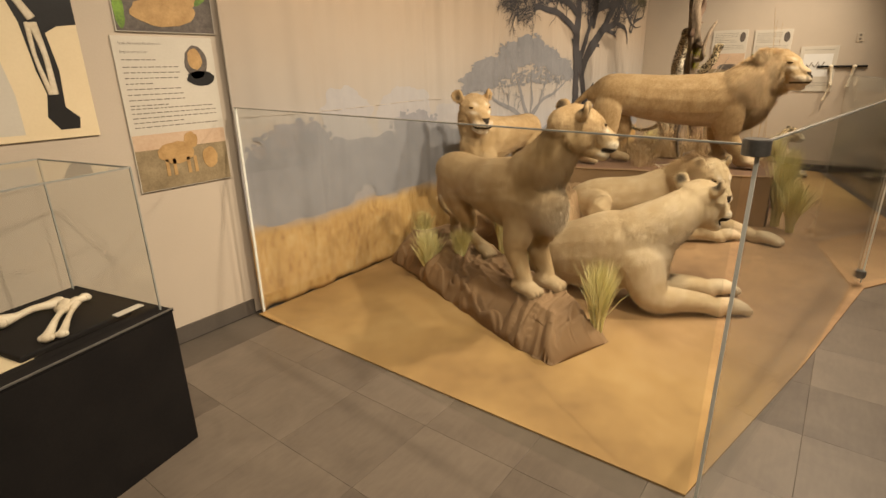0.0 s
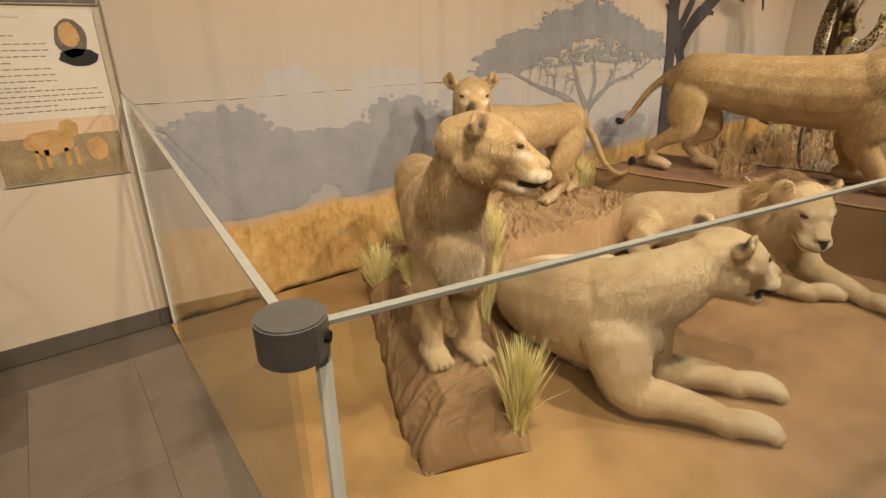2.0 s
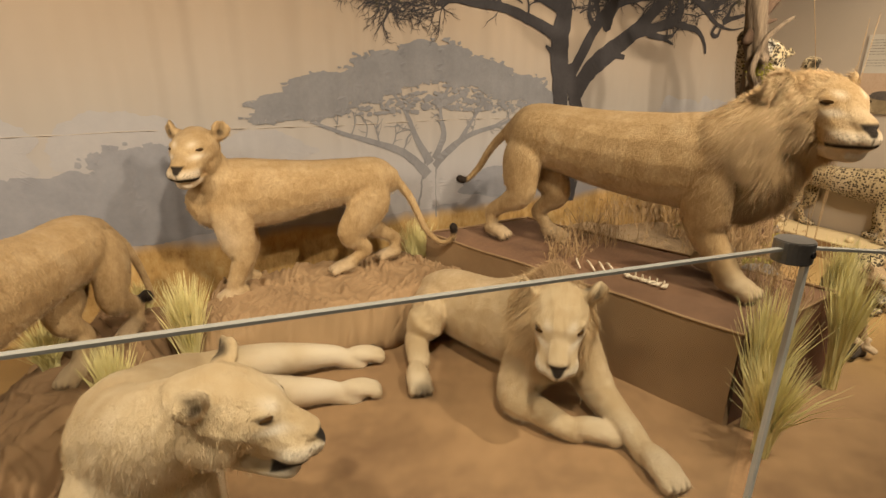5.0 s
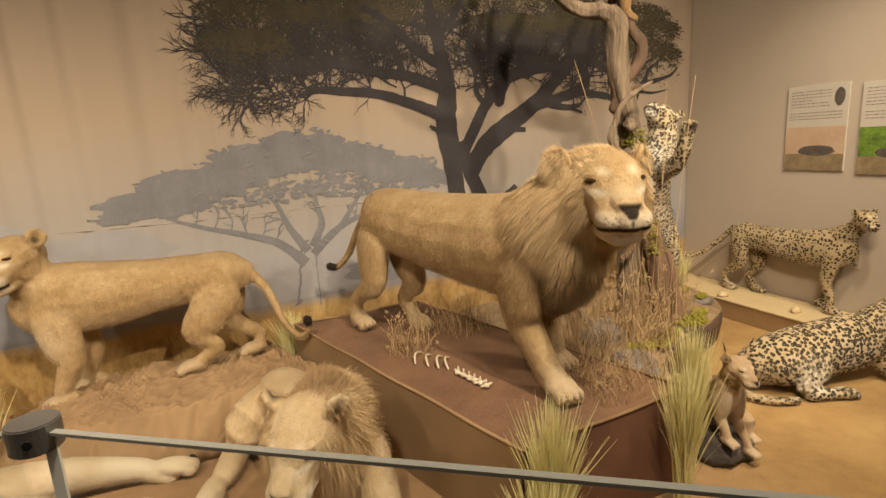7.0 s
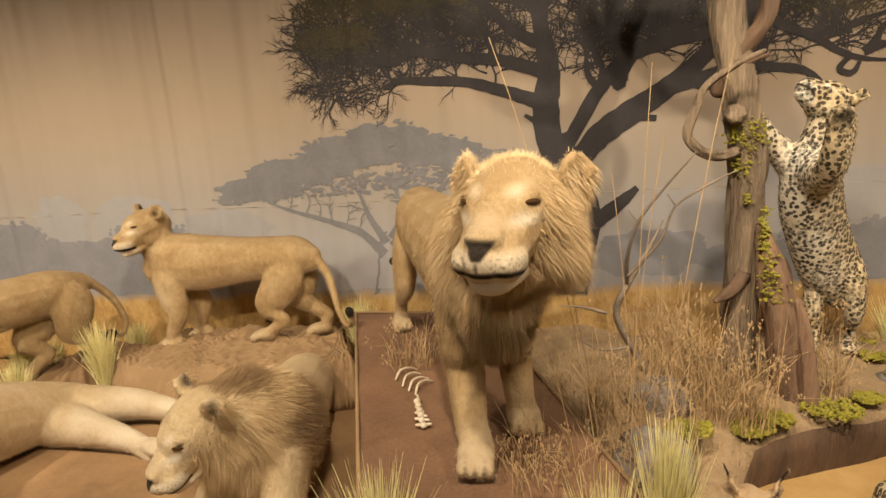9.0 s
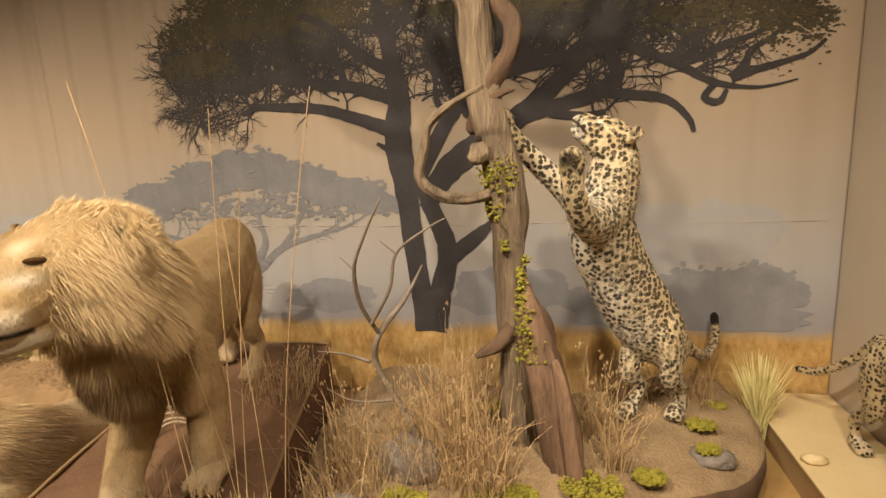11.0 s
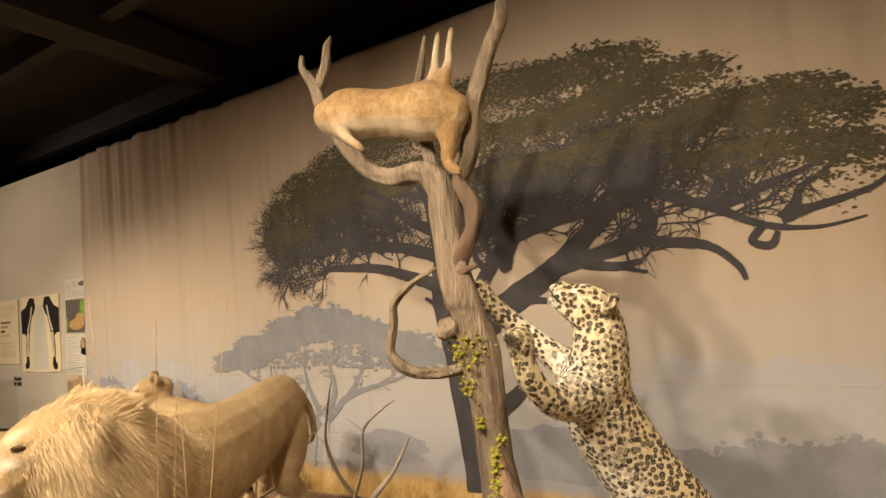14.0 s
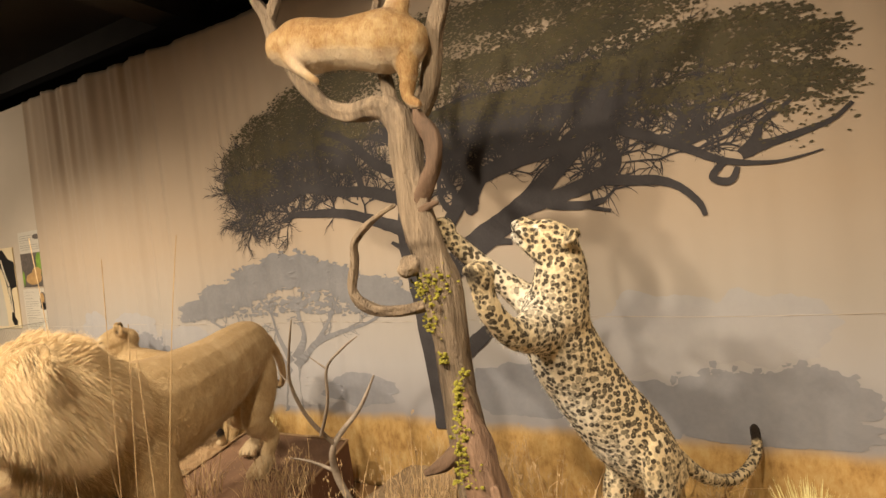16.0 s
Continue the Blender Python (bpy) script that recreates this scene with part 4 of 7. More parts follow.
def lioness_lying():
    m = Mount()
    m.limb([(4.74, 2.36, 0.17, 0.13, 0.14), (4.63, 2.14, 0.22, 0.19, 0.20), (4.56, 1.88, 0.29, 0.205, 0.24), (4.52, 1.64, 0.37, 0.20, 0.27), (4.57, 1.44, 0.43, 0.17, 0.23)])
    m.limb([(4.54, 1.52, 0.47, 0.175, 0.20), (4.62, 1.35, 0.59, 0.15, 0.165), (4.71, 1.27, 0.67, 0.125, 0.135)])
    m.head((4.77, 1.23, 0.695), (0.88, -0.42, -0.17), s=1.26, mouth=0.036, snout=0.94)
    for hip, knee, hock, paw in (((4.78, 2.34, 0.16), (5.10, 2.42, 0.14), (5.44, 2.39, 0.10), (5.62, 2.35, 0.03)), ((4.76, 2.20, 0.13), (5.04, 2.14, 0.12), (5.32, 2.09, 0.08), (5.48, 2.05, 0.02))):
        m.limb([(*hip, 0.15, 0.14), (*knee, 0.10, 0.10), (*hock, 0.062, 0.062), (*lerp(hock, paw, 0.5), 0.056, 0.055), (*lerp(hock, paw, 0.95), 0.055, 0.05)])
        m.paw(paw, (1, -0.2, 0), 1.1)
        m.pale += [(knee, 0.2, 0.45), (hock, 0.2, 0.65), (paw, 0.15, 0.6)]
    for sh, el, wr, paw in (((4.66, 1.46, 0.36), (4.70, 1.40, 0.12), (4.92, 1.16, 0.085), (5.01, 1.06, 0.012)), ((4.45, 1.44, 0.36), (4.46, 1.34, 0.13), (4.63, 1.06, 0.09), (4.71, 0.95, 0.012))):
        m.limb([(*sh, 0.12, 0.16), (*el, 0.10, 0.11), (*lerp(el, wr, 0.5), 0.08, 0.078), (*wr, 0.066, 0.062), (*lerp(wr, paw, 0.6), 0.06, 0.054)], (0.6, -0.7, 0.3))
        m.paw(paw, (0.68, -0.73, 0), 1.25)
        m.dark.append(((paw[0] + 0.1, paw[1] - 0.1, 0.02), 0.04, 0.5))
    m.pale += [((4.64, 1.34, 0.42), 0.22, 0.6), ((4.70, 1.22, 0.5), 0.14, 0.65)]
    m.hair((4.62, 1.32, 0.50), (0.16, 0.14, 0.14), 1100, 0.05, (-0.3, 0.3, -0.9), -3)
    m.tail([(4.72, 2.44, 0.12, 0.035), (4.62, 2.56, 0.06, 0.026), (4.75, 2.68, 0.04, 0.022), (4.95, 2.68, 0.04, 0.026)])
    return m.make("mounted_lioness", FUR_PALE, "pale taxidermy lioness lying with mouth open on canvas", "mounted animal", PRIDE, base=(4.7, 1.8, 0.01))


def young_male_lying():
    m = Mount()
    m.limb([(6.24, 2.68, 0.19, 0.09, 0.11), (6.23, 2.58, 0.22, 0.15, 0.17), (6.26, 2.40, 0.26, 0.18, 0.21), (6.33, 2.05, 0.29, 0.19, 0.23), (6.40, 1.76, 0.36, 0.20, 0.27), (6.40, 1.58, 0.42, 0.17, 0.22)])
    m.limb([(6.39, 1.66, 0.47, 0.19, 0.21), (6.35, 1.58, 0.55, 0.18, 0.19), (6.31, 1.52, 0.60, 0.15, 0.16)])
    m.limb([(6.37, 1.62, 0.50, 0.20, 0.20), (6.30, 1.52, 0.54, 0.185, 0.18), (6.26, 1.46, 0.50, 0.15, 0.14)])
    m.head((6.27, 1.46, 0.605), (-0.56, -0.72, -0.40), (-0.24, -0.32, 0.92), s=1.36)
    m.limb([(6.13, 2.48, 0.20, 0.12, 0.17), (6.02, 2.28, 0.26, 0.10, 0.13), (5.97, 2.34, 0.12, 0.075, 0.08), (5.88, 2.12, 0.08, 0.062, 0.06)])
    m.paw((5.82, 2.02, 0.012), (-0.3, -1, 0), 1.2)
    m.dark += [((5.79, 1.90, 0.03), 0.06, 0.8)]
    for sh, el, wr, paw in (((6.27, 1.62, 0.34), (6.13, 1.56, 0.12), (6.22, 1.32, 0.08), (6.33, 1.24, 0.012)), ((6.50, 1.58, 0.34), (6.52, 1.40, 0.13), (6.46, 1.10, 0.08), (6.43, 0.94, 0.012))):
        m.limb([(*sh, 0.11, 0.15), (*el, 0.088, 0.10), (*lerp(el, wr, 0.5), 0.07, 0.07), (*wr, 0.06, 0.058), (*lerp(wr, paw, 0.6), 0.055, 0.05)], (0, -1, 0.3))
        m.paw(paw, (paw[0] - wr[0], paw[1] - wr[1], 0), 1.2)
    m.dark.append(((6.41, 0.84, 0.03), 0.03, 0.6))
    m.tail([(6.23, 2.68, 0.20, 0.038), (6.04, 2.75, 0.14, 0.031), (5.82, 2.69, 0.08, 0.027), (5.72, 2.52, 0.06, 0.025), (5.72, 2.40, 0.05, 0.028)])
    flow = (0.5, 0.9, -0.6)
    m.hair((6.36, 1.60, 0.64), (0.16, 0.15, 0.14), 4600, 0.20, flow, 0, 0.9)
    m.hair((6.28, 1.50, 0.44), (0.15, 0.13, 0.14), 2200, 0.16, (0, -0.2, -1), 0, 0.9)
    m.hair((6.43, 1.68, 0.52), (0.14, 0.14, 0.18), 2000, 0.19, flow, 1, 0.9)
    m.hair((6.35, 1.54, 0.75), (0.09, 0.08, 0.06), 1500, 0.13, (0.3, 0.8, 0.25), 1, 0.9)
    m.hair((6.15, 1.52, 0.54), (0.07, 0.09, 0.13), 1700, 0.15, (-0.5, 0.5, -0.8), 0, 0.9)
    m.hair((6.44, 1.36, 0.52), (0.07, 0.09, 0.13), 1700, 0.15, (0.5, 0.4, -0.8), 0, 0.9)
    return m.make("mounted_lion", FUR_PALE, "young male taxidermy lion lying with short tawny mane", "mounted animal", PRIDE, base=(6.3, 1.9, 0.01))


def male_on_platform():
    m = Mount()
    f = (0.25, -0.97, 0)
    m.limb([(7.45, 1.44, 1.12, 0.13, 0.19), (7.40, 1.58, 1.17, 0.19, 0.27), (7.33, 1.85, 1.165, 0.20, 0.265), (7.20, 2.2, 1.185, 0.18, 0.24), (7.08, 2.48, 1.225, 0.165, 0.215), (7.00, 2.68, 1.235, 0.145, 0.20), (6.97, 2.82, 1.22, 0.08, 0.11)])
    m.limb([(7.40, 1.54, 1.25, 0.18, 0.22), (7.47, 1.38, 1.36, 0.175, 0.20), (7.52, 1.29, 1.41, 0.155, 0.165)])
    m.limb([(7.44, 1.48, 1.26, 0.19, 0.22), (7.50, 1.37, 1.36, 0.185, 0.195), (7.545, 1.31, 1.39, 0.175, 0.18)])
    m.limb([(7.50, 1.28, 1.26, 0.14, 0.11), (7.48, 1.33, 1.10, 0.13, 0.12), (7.46, 1.42, 0.98, 0.10, 0.10)], (0, 1, 0))
    m.head((7.565, 1.245, 1.45), (-0.36, -0.93, -0.02), s=1.60, ear=0.9, snout=0.78)
    m.foreleg((7.30, 1.54, 1.04), (7.38, 1.34, 0.505), (0.0, -1, 0), 1.15, 1.36)
    m.foreleg((7.53, 1.57, 1.04), (7.56, 1.62, 0.505), (0.15, -1, 0), 1.15, 1.3)
    m.hindleg((6.91, 2.64, 1.08), (6.82, 2.80, 0.505), f, 1.12, 1.05)
    m.hindleg((7.10, 2.66, 1.08), (7.15, 2.56, 0.505), f, 1.12, 1.05)
    m.tail([(6.97, 2.84, 1.28, 0.040), (6.91, 3.00, 1.12, 0.031), (6.85, 3.09, 0.95, 0.026), (6.77, 3.13, 0.86, 0.023), (6.72, 3.14, 0.87, 0.034)], 0.055)
    m.hair((7.53, 1.36, 1.60), (0.13, 0.12, 0.07), 3200, 0.12, (0.0, 0.8, 0.35), 0, 1.0)
    m.hair((7.37, 1.34, 1.33), (0.07, 0.12, 0.14), 3600, 0.19, (-0.35, 0.45, -0.85), 0, 1.0)
    m.hair((7.71, 1.24, 1.33), (0.07, 0.12, 0.14), 3600, 0.19, (0.35, 0.45, -0.85), 0, 1.0)
    m.hair((7.46, 1.42, 1.38), (0.20, 0.13, 0.18), 4400, 0.19, (0, 0.8, -0.7), 0, 0.8)
    m.hair((7.50, 1.22, 1.24), (0.15, 0.1, 0.10), 2600, 0.12, (0, 0.1, -1), 0, 1.0)
    m.hair((7.385, 1.245, 1.42), (0.06, 0.08, 0.13), 2400, 0.13, (-0.55, 0.35, -0.7), 0, 1.0)
    m.hair((7.695, 1.135, 1.42), (0.06, 0.08, 0.13), 2400, 0.13, (0.55, 0.2, -0.7), 0, 1.0)
    m.hair((7.48, 1.30, 1.10), (0.13, 0.10, 0.13), 1800, 0.10, (0, -0.05, -1), 1, 0.8)
    m.hair((7.46, 1.42, 0.98), (0.10, 0.10, 0.10), 1200, 0.07, (0, 0.1, -1), 1, 0.8)
    m.pale += [((7.44, 0.95, 1.47), 0.08, 0.35)]
    return m.make("mounted_lion", FUR_LION, "male taxidermy lion with golden mane standing on brown platform", "mounted animal", PRIDE)


def leopard_on_tree():
    m = Mount()
    m.limb([(9.46, 2.68, 0.72, 0.10, 0.12), (9.345, 2.64, 0.88, 0.12, 0.17), (9.225, 2.57, 1.08, 0.12, 0.165), (9.135, 2.50, 1.28, 0.125, 0.163), (9.105, 2.45, 1.45, 0.12, 0.148), (9.14, 2.43, 1.58, 0.10, 0.115)], (0.9, 0.2, 0.4))
    m.limb([(9.12, 2.44, 1.48, 0.125, 0.14), (9.15, 2.43, 1.60, 0.112, 0.12), (9.165, 2.43, 1.70, 0.10, 0.105)], (1, 0.1, 0))
    m.head((9.155, 2.425, 1.745), (-0.60, -0.10, 0.72), (0.75, 0.1, 0.6), 0.88)
    m.limb([(9.08, 2.50, 1.46, 0.10, 0.12), (8.94, 2.49, 1.57, 0.06, 0.066), (8.79, 2.43, 1.72, 0.05, 0.05), (8.70, 2.38, 1.83, 0.045, 0.045)])
    m.lump((8.665, 2.36, 1.88), (0.058, 0.058, 0.068))
    m.limb([(9.08, 2.36, 1.44, 0.10, 0.12), (9.02, 2.18, 1.45, 0.062, 0.064), (8.975, 2.07, 1.56, 0.05, 0.05), (8.965, 2.04, 1.65, 0.046, 0.046)])
    m.lump((8.965, 2.03, 1.70), (0.056, 0.056, 0.064))
    for c in ((8.65, 2.32, 1.92), (8.955, 1.985, 1.735)):
        for k in (-1.2, -0.4, 0.4, 1.2):
            m.lump((c[0] + 0.02 * k, c[1], c[2] - 0.006 * abs(k)), (0.018, 0.024, 0.024))
    m.dark += [((8.95, 1.98, 1.71), 0.04, 0.9)]
    m.hindleg((9.47, 2.60, 0.80), (9.52, 2.68, 0.36), (-0.4, -0.7, 0), 0.86, 0.98)
    m.hindleg((9.33, 2.72, 0.80), (9.27, 2.62, 0.37), (-0.5, -0.6, 0), 0.86, 0.95)
    m.tail([(9.50, 2.72, 0.80, 0.04), (9.61, 2.82, 0.66, 0.033), (9.72, 3.0, 0.57, 0.03), (9.80, 3.18, 0.55, 0.028), (9.85, 3.30, 0.60, 0.028), (9.85, 3.34, 0.70, 0.026)], 0.06)
    m.pale += [((8.95, 2.36, 1.3), 0.2, 0.95), ((9.0, 2.36, 1.5), 0.17, 0.9), ((9.12, 2.48, 1.05), 0.17, 0.9), ((9.06, 2.40, 1.66), 0.12, 0.8), ((9.24, 2.54, 0.85), 0.14, 0.8), ((8.85, 2.45, 1.65), 0.15, 0.6), ((9.4, 2.6, 0.5), 0.2, 0.6)]
    m.solid += [((8.98, 2.4, 1.25), 0.24, 1), ((9.1, 2.42, 1.72), 0.22, 1), ((8.82, 2.42, 1.68), 0.26, 1), ((9.4, 2.62, 0.5), 0.32, 1), ((9.15, 2.5, 0.95), 0.16, 1), ((9.78, 3.1, 0.62), 0.3, 1), ((8.98, 2.12, 1.55), 0.22, 1)]
    return m.make("mounted_leopard", FUR_LEOPARD, "taxidermy leopard rearing up against a dead tree trunk", "mounted animal", "mounted spotted cats", voxel=0.0068, fuzz=12000)


def leopard_lying():
    m = Mount()
    m.limb([(9.00, 1.52, 0.16, 0.11, 0.13), (9.15, 1.47, 0.20, 0.15, 0.17), (9.42, 1.40, 0.23, 0.16, 0.19), (9.68, 1.32, 0.26, 0.15, 0.19), (9.86, 1.26, 0.30, 0.12, 0.16)])
    m.limb([(9.82, 1.27, 0.36, 0.11, 0.13), (9.94, 1.22, 0.46, 0.09, 0.1), (10.0, 1.18, 0.52, 0.085, 0.09)])
    m.head((10.02, 1.15, 0.56), (0.35, -0.92, -0.1), s=0.86)
    m.limb([(9.10, 1.40, 0.18, 0.10, 0.13), (9.32, 1.28, 0.20, 0.07, 0.09), (9.12, 1.26, 0.07, 0.05, 0.05), (9.28, 1.18, 0.05, 0.038, 0.036)])
    m.paw((9.33, 1.16, 0.012), (1, -0.3, 0), 0.85)
    for p in ((10.02, 0.95, 0.012), (9.86, 0.92, 0.012)):
        m.limb([(9.84, 1.22, 0.24, 0.08, 0.1), (9.82, 1.18, 0.10, 0.06, 0.06), (p[0], p[1] + 0.08, 0.05, 0.04, 0.04)])
        m.paw(p, (0.1, -1, 0), 0.85)
    m.tail([(8.96, 1.58, 0.14, 0.036), (8.86, 1.52, 0.06, 0.032), (8.85, 1.40, 0.04, 0.03), (8.92, 1.30, 0.04, 0.028), (9.04, 1.24, 0.04, 0.026)], 0.0)
    m.pale += [((9.2, 1.25, 0.1), 0.14, 0.7), ((9.5, 1.22, 0.12), 0.16, 0.7)]
    m.solid += [((9.2, 1.2, 0.06), 0.16, 1), ((8.88, 1.4, 0.03), 0.16, 1), ((10.0, 1.15, 0.55), 0.2, 1), ((9.95, 0.98, 0.05), 0.2, 1)]
    return m.make("mounted_leopard", FUR_LEOPARD, "taxidermy leopard lying curled on ochre canvas ground", "mounted animal", "mounted spotted cats", voxel=0.0068, fuzz=12000, base=(9.4, 1.35, 0.01), move=(0.07, 0.03))


def cheetah():
    m = Mount()
    f = (0.02, -1, 0)
    x = 10.44
    m.limb([(x, 1.80, 0.70, 0.075, 0.12), (x, 1.92, 0.70, 0.10, 0.16), (x, 2.15, 0.68, 0.105, 0.145), (x, 2.45, 0.70, 0.09, 0.11), (x, 2.65, 0.72, 0.09, 0.11), (x, 2.75, 0.72, 0.05, 0.07)])
    m.limb([(x, 1.87, 0.78, 0.075, 0.1), (x - 0.01, 1.76, 0.88, 0.06, 0.065), (x - 0.02, 1.72, 0.94, 0.055, 0.055)])
    m.head((x - 0.03, 1.70, 0.965), (-0.45, -0.88, -0.1), s=0.62)
    m.foreleg((x - 0.07, 1.87, 0.64), (x - 0.05, 1.86, 0.182), f, 0.72, 0.85)
    m.foreleg((x + 0.07, 1.89, 0.64), (x + 0.07, 2.0, 0.182), f, 0.72, 0.85)
    m.hindleg((x - 0.07, 2.66, 0.66), (x - 0.04, 2.78, 0.182), f, 0.76, 0.85)
    m.hindleg((x + 0.07, 2.64, 0.66), (x + 0.06, 2.56, 0.182), f, 0.76, 0.85)
    m.tail([(x, 2.76, 0.78, 0.028), (x - 0.01, 2.88, 0.66, 0.024), (x - 0.07, 3.0, 0.53, 0.022), (x - 0.13, 3.10, 0.46, 0.022), (x - 0.18, 3.16, 0.45, 0.018)], 0.02)
    m.pale += [((x - 0.1, 2.3, 0.55), 0.12, 0.5)]
    return m.make("mounted_cheetah", FUR_CHEETAH, "slender taxidermy cheetah standing on a low tan plinth", "mounted animal", "mounted spotted cats", voxel=0.0065, smooth=30)


def caracal():
    m = Mount()
    m.limb([(8.40, 1.30, 0.14, 0.09, 0.09), (8.36, 1.24, 0.24, 0.095, 0.11), (8.29, 1.15, 0.36, 0.08, 0.095), (8.26, 1.10, 0.43, 0.065, 0.07)], (0.3, 0.9, 0.3))
    m.limb([(8.27, 1.11, 0.42, 0.055, 0.06), (8.25, 1.08, 0.50, 0.05, 0.05)])
    m.head((8.245, 1.06, 0.54), (-0.15, -0.98, -0.1), s=0.56, ear=1.15, tuft=True)
    m.foreleg((8.22, 1.10, 0.36), (8.22, 1.06, 0.13), (0, -1, 0), 0.5)
    m.foreleg((8.32, 1.10, 0.36), (8.33, 1.02, 0.06), (0.1, -1, 0), 0.5)
    m.limb([(8.46, 1.24, 0.15, 0.06, 0.09), (8.44, 1.12, 0.15, 0.045, 0.06), (8.44, 1.18, 0.09, 0.03, 0.03)])
    m.paw((8.44, 1.10, 0.07), (0, -1, 0), 0.5)
    m.pale += [((8.26, 1.04, 0.36), 0.07, 0.9), ((8.27, 1.05, 0.28), 0.06, 0.7)]
    return m.make("mounted_caracal", FUR_CARACAL, "small tan taxidermy caracal with tufted ears on a rock", "mounted animal", voxel=0.0045, smooth=30, base=(8.3, 1.12, 0.06), fuzz=2500)


def antelope():
    m = Mount()
    m.limb([(8.00, 2.20, 2.82, 0.09, 0.09), (8.09, 2.22, 2.81, 0.12, 0.13), (8.32, 2.24, 2.77, 0.125, 0.11), (8.54, 2.26, 2.73, 0.125, 0.14), (8.65, 2.27, 2.70, 0.08, 0.10)])
    m.limb([(8.60, 2.26, 2.72, 0.07, 0.09), (8.63, 2.25, 2.58, 0.045, 0.05), (8.62, 2.24, 2.47, 0.028, 0.03), (8.68, 2.22, 2.42, 0.02, 0.022)])
    for k in (0.0, 0.07):
        m.limb([(8.56 + k * 0.6, 2.26, 2.82, 0.04, 0.045), (8.58 + k, 2.27, 2.93, 0.02, 0.023), (8.585 + k, 2.27, 2.98, 0.017, 0.018), (8.61 + k, 2.27, 3.08, 0.015, 0.015)])
        m.dark.append(((8.60 + k, 2.27, 3.09), 0.022, 1.0))
        m.pale += [((8.58 + k, 2.27, 2.98), 0.08, 0.55)]
    m.limb([(8.08, 2.16, 2.76, 0.05, 0.06), (8.14, 2.12, 2.68, 0.03, 0.03), (8.22, 2.14, 2.60, 0.02, 0.02)])
    m.pale += [((8.14, 2.14, 2.68), 0.08, 0.45), ((8.53, 2.26, 2.93), 0.09, 0.4)]
    return m.make("mounted_antelope", FUR_GAZELLE, "limp reddish-tan taxidermy antelope slung over dead tree branches", "mounted animal", voxel=0.007, smooth=40, base=(8.3, 2.24, 2.66), fuzz=3500)


lioness_on_mound()
lioness_by_backdrop()
lioness_lying()
young_male_lying()
male_on_platform()
leopard_on_tree()
leopard_lying()
cheetah()
caracal()
antelope()


# ---------- display furniture and ground ----------
FABRIC = mottled("brown_fabric", (0.17, 0.10, 0.048), (0.30, 0.185, 0.09), 3, 0.85, 220, 0.12)
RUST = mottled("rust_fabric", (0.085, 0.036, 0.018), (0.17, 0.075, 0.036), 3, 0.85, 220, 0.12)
DUN = mottled("dun_fabric", (0.22, 0.137, 0.066), (0.36, 0.235, 0.12), 2.5, 0.85, 220, 0.12)
BARK = mottled("weathered_wood", (0.075, 0.052, 0.034), (0.38, 0.28, 0.18), 8, 0.85, 50, 1.0, stretch=(2.2, 2.2, 0.2), depth=0.022)
BARK_DARK = mottled("dark_bark", (0.05, 0.03, 0.018), (0.16, 0.095, 0.055), 6, 0.85, 60, 0.6, stretch=(1.6, 1.6, 0.3), depth=0.012)
STUMP = mottled("stump_wood", (0.085, 0.048, 0.030), (0.31, 0.19, 0.115), 7, 0.85, 55, 0.9, stretch=(1.6, 1.6, 0.22), depth=0.012)
TWIG = mottled("grey_twig", (0.14, 0.105, 0.075), (0.32, 0.26, 0.2), 9, 0.8, 80, 0.4)
DIRT = mottled("dry_soil", (0.19, 0.125, 0.066), (0.42, 0.30, 0.17), 5, 0.95, 70, 0.8, depth=0.02)
ROCK = mottled("grey_rock", (0.12, 0.10, 0.085), (0.30, 0.26, 0.22), 6, 0.9, 40, 0.7, depth=0.015)
ROCK_DARK = mottled("dark_rock", (0.035, 0.028, 0.024), (0.09, 0.073, 0.06), 6, 0.8, 40, 0.6, depth=0.012)
MOSS = mottled("yellow_moss", (0.16, 0.135, 0.014), (0.37, 0.335, 0.04), 18, 0.95, 120, 0.8, depth=0.01)
STRAW = mottled("straw_grass", (0.66, 0.59, 0.24), (0.90, 0.83, 0.45), 6, 0.7, 60, 0.1)
DRY = mottled("dry_grass", (0.26, 0.16, 0.075), (0.57, 0.40, 0.205), 9, 0.8, 60, 0.1)
BONE = mottled("bone", (0.50, 0.40, 0.26), (0.78, 0.70, 0.55), 12, 0.6, 80, 0.3)
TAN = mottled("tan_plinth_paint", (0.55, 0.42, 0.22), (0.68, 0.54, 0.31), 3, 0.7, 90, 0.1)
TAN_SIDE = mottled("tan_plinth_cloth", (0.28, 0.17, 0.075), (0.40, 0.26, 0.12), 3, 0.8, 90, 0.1)


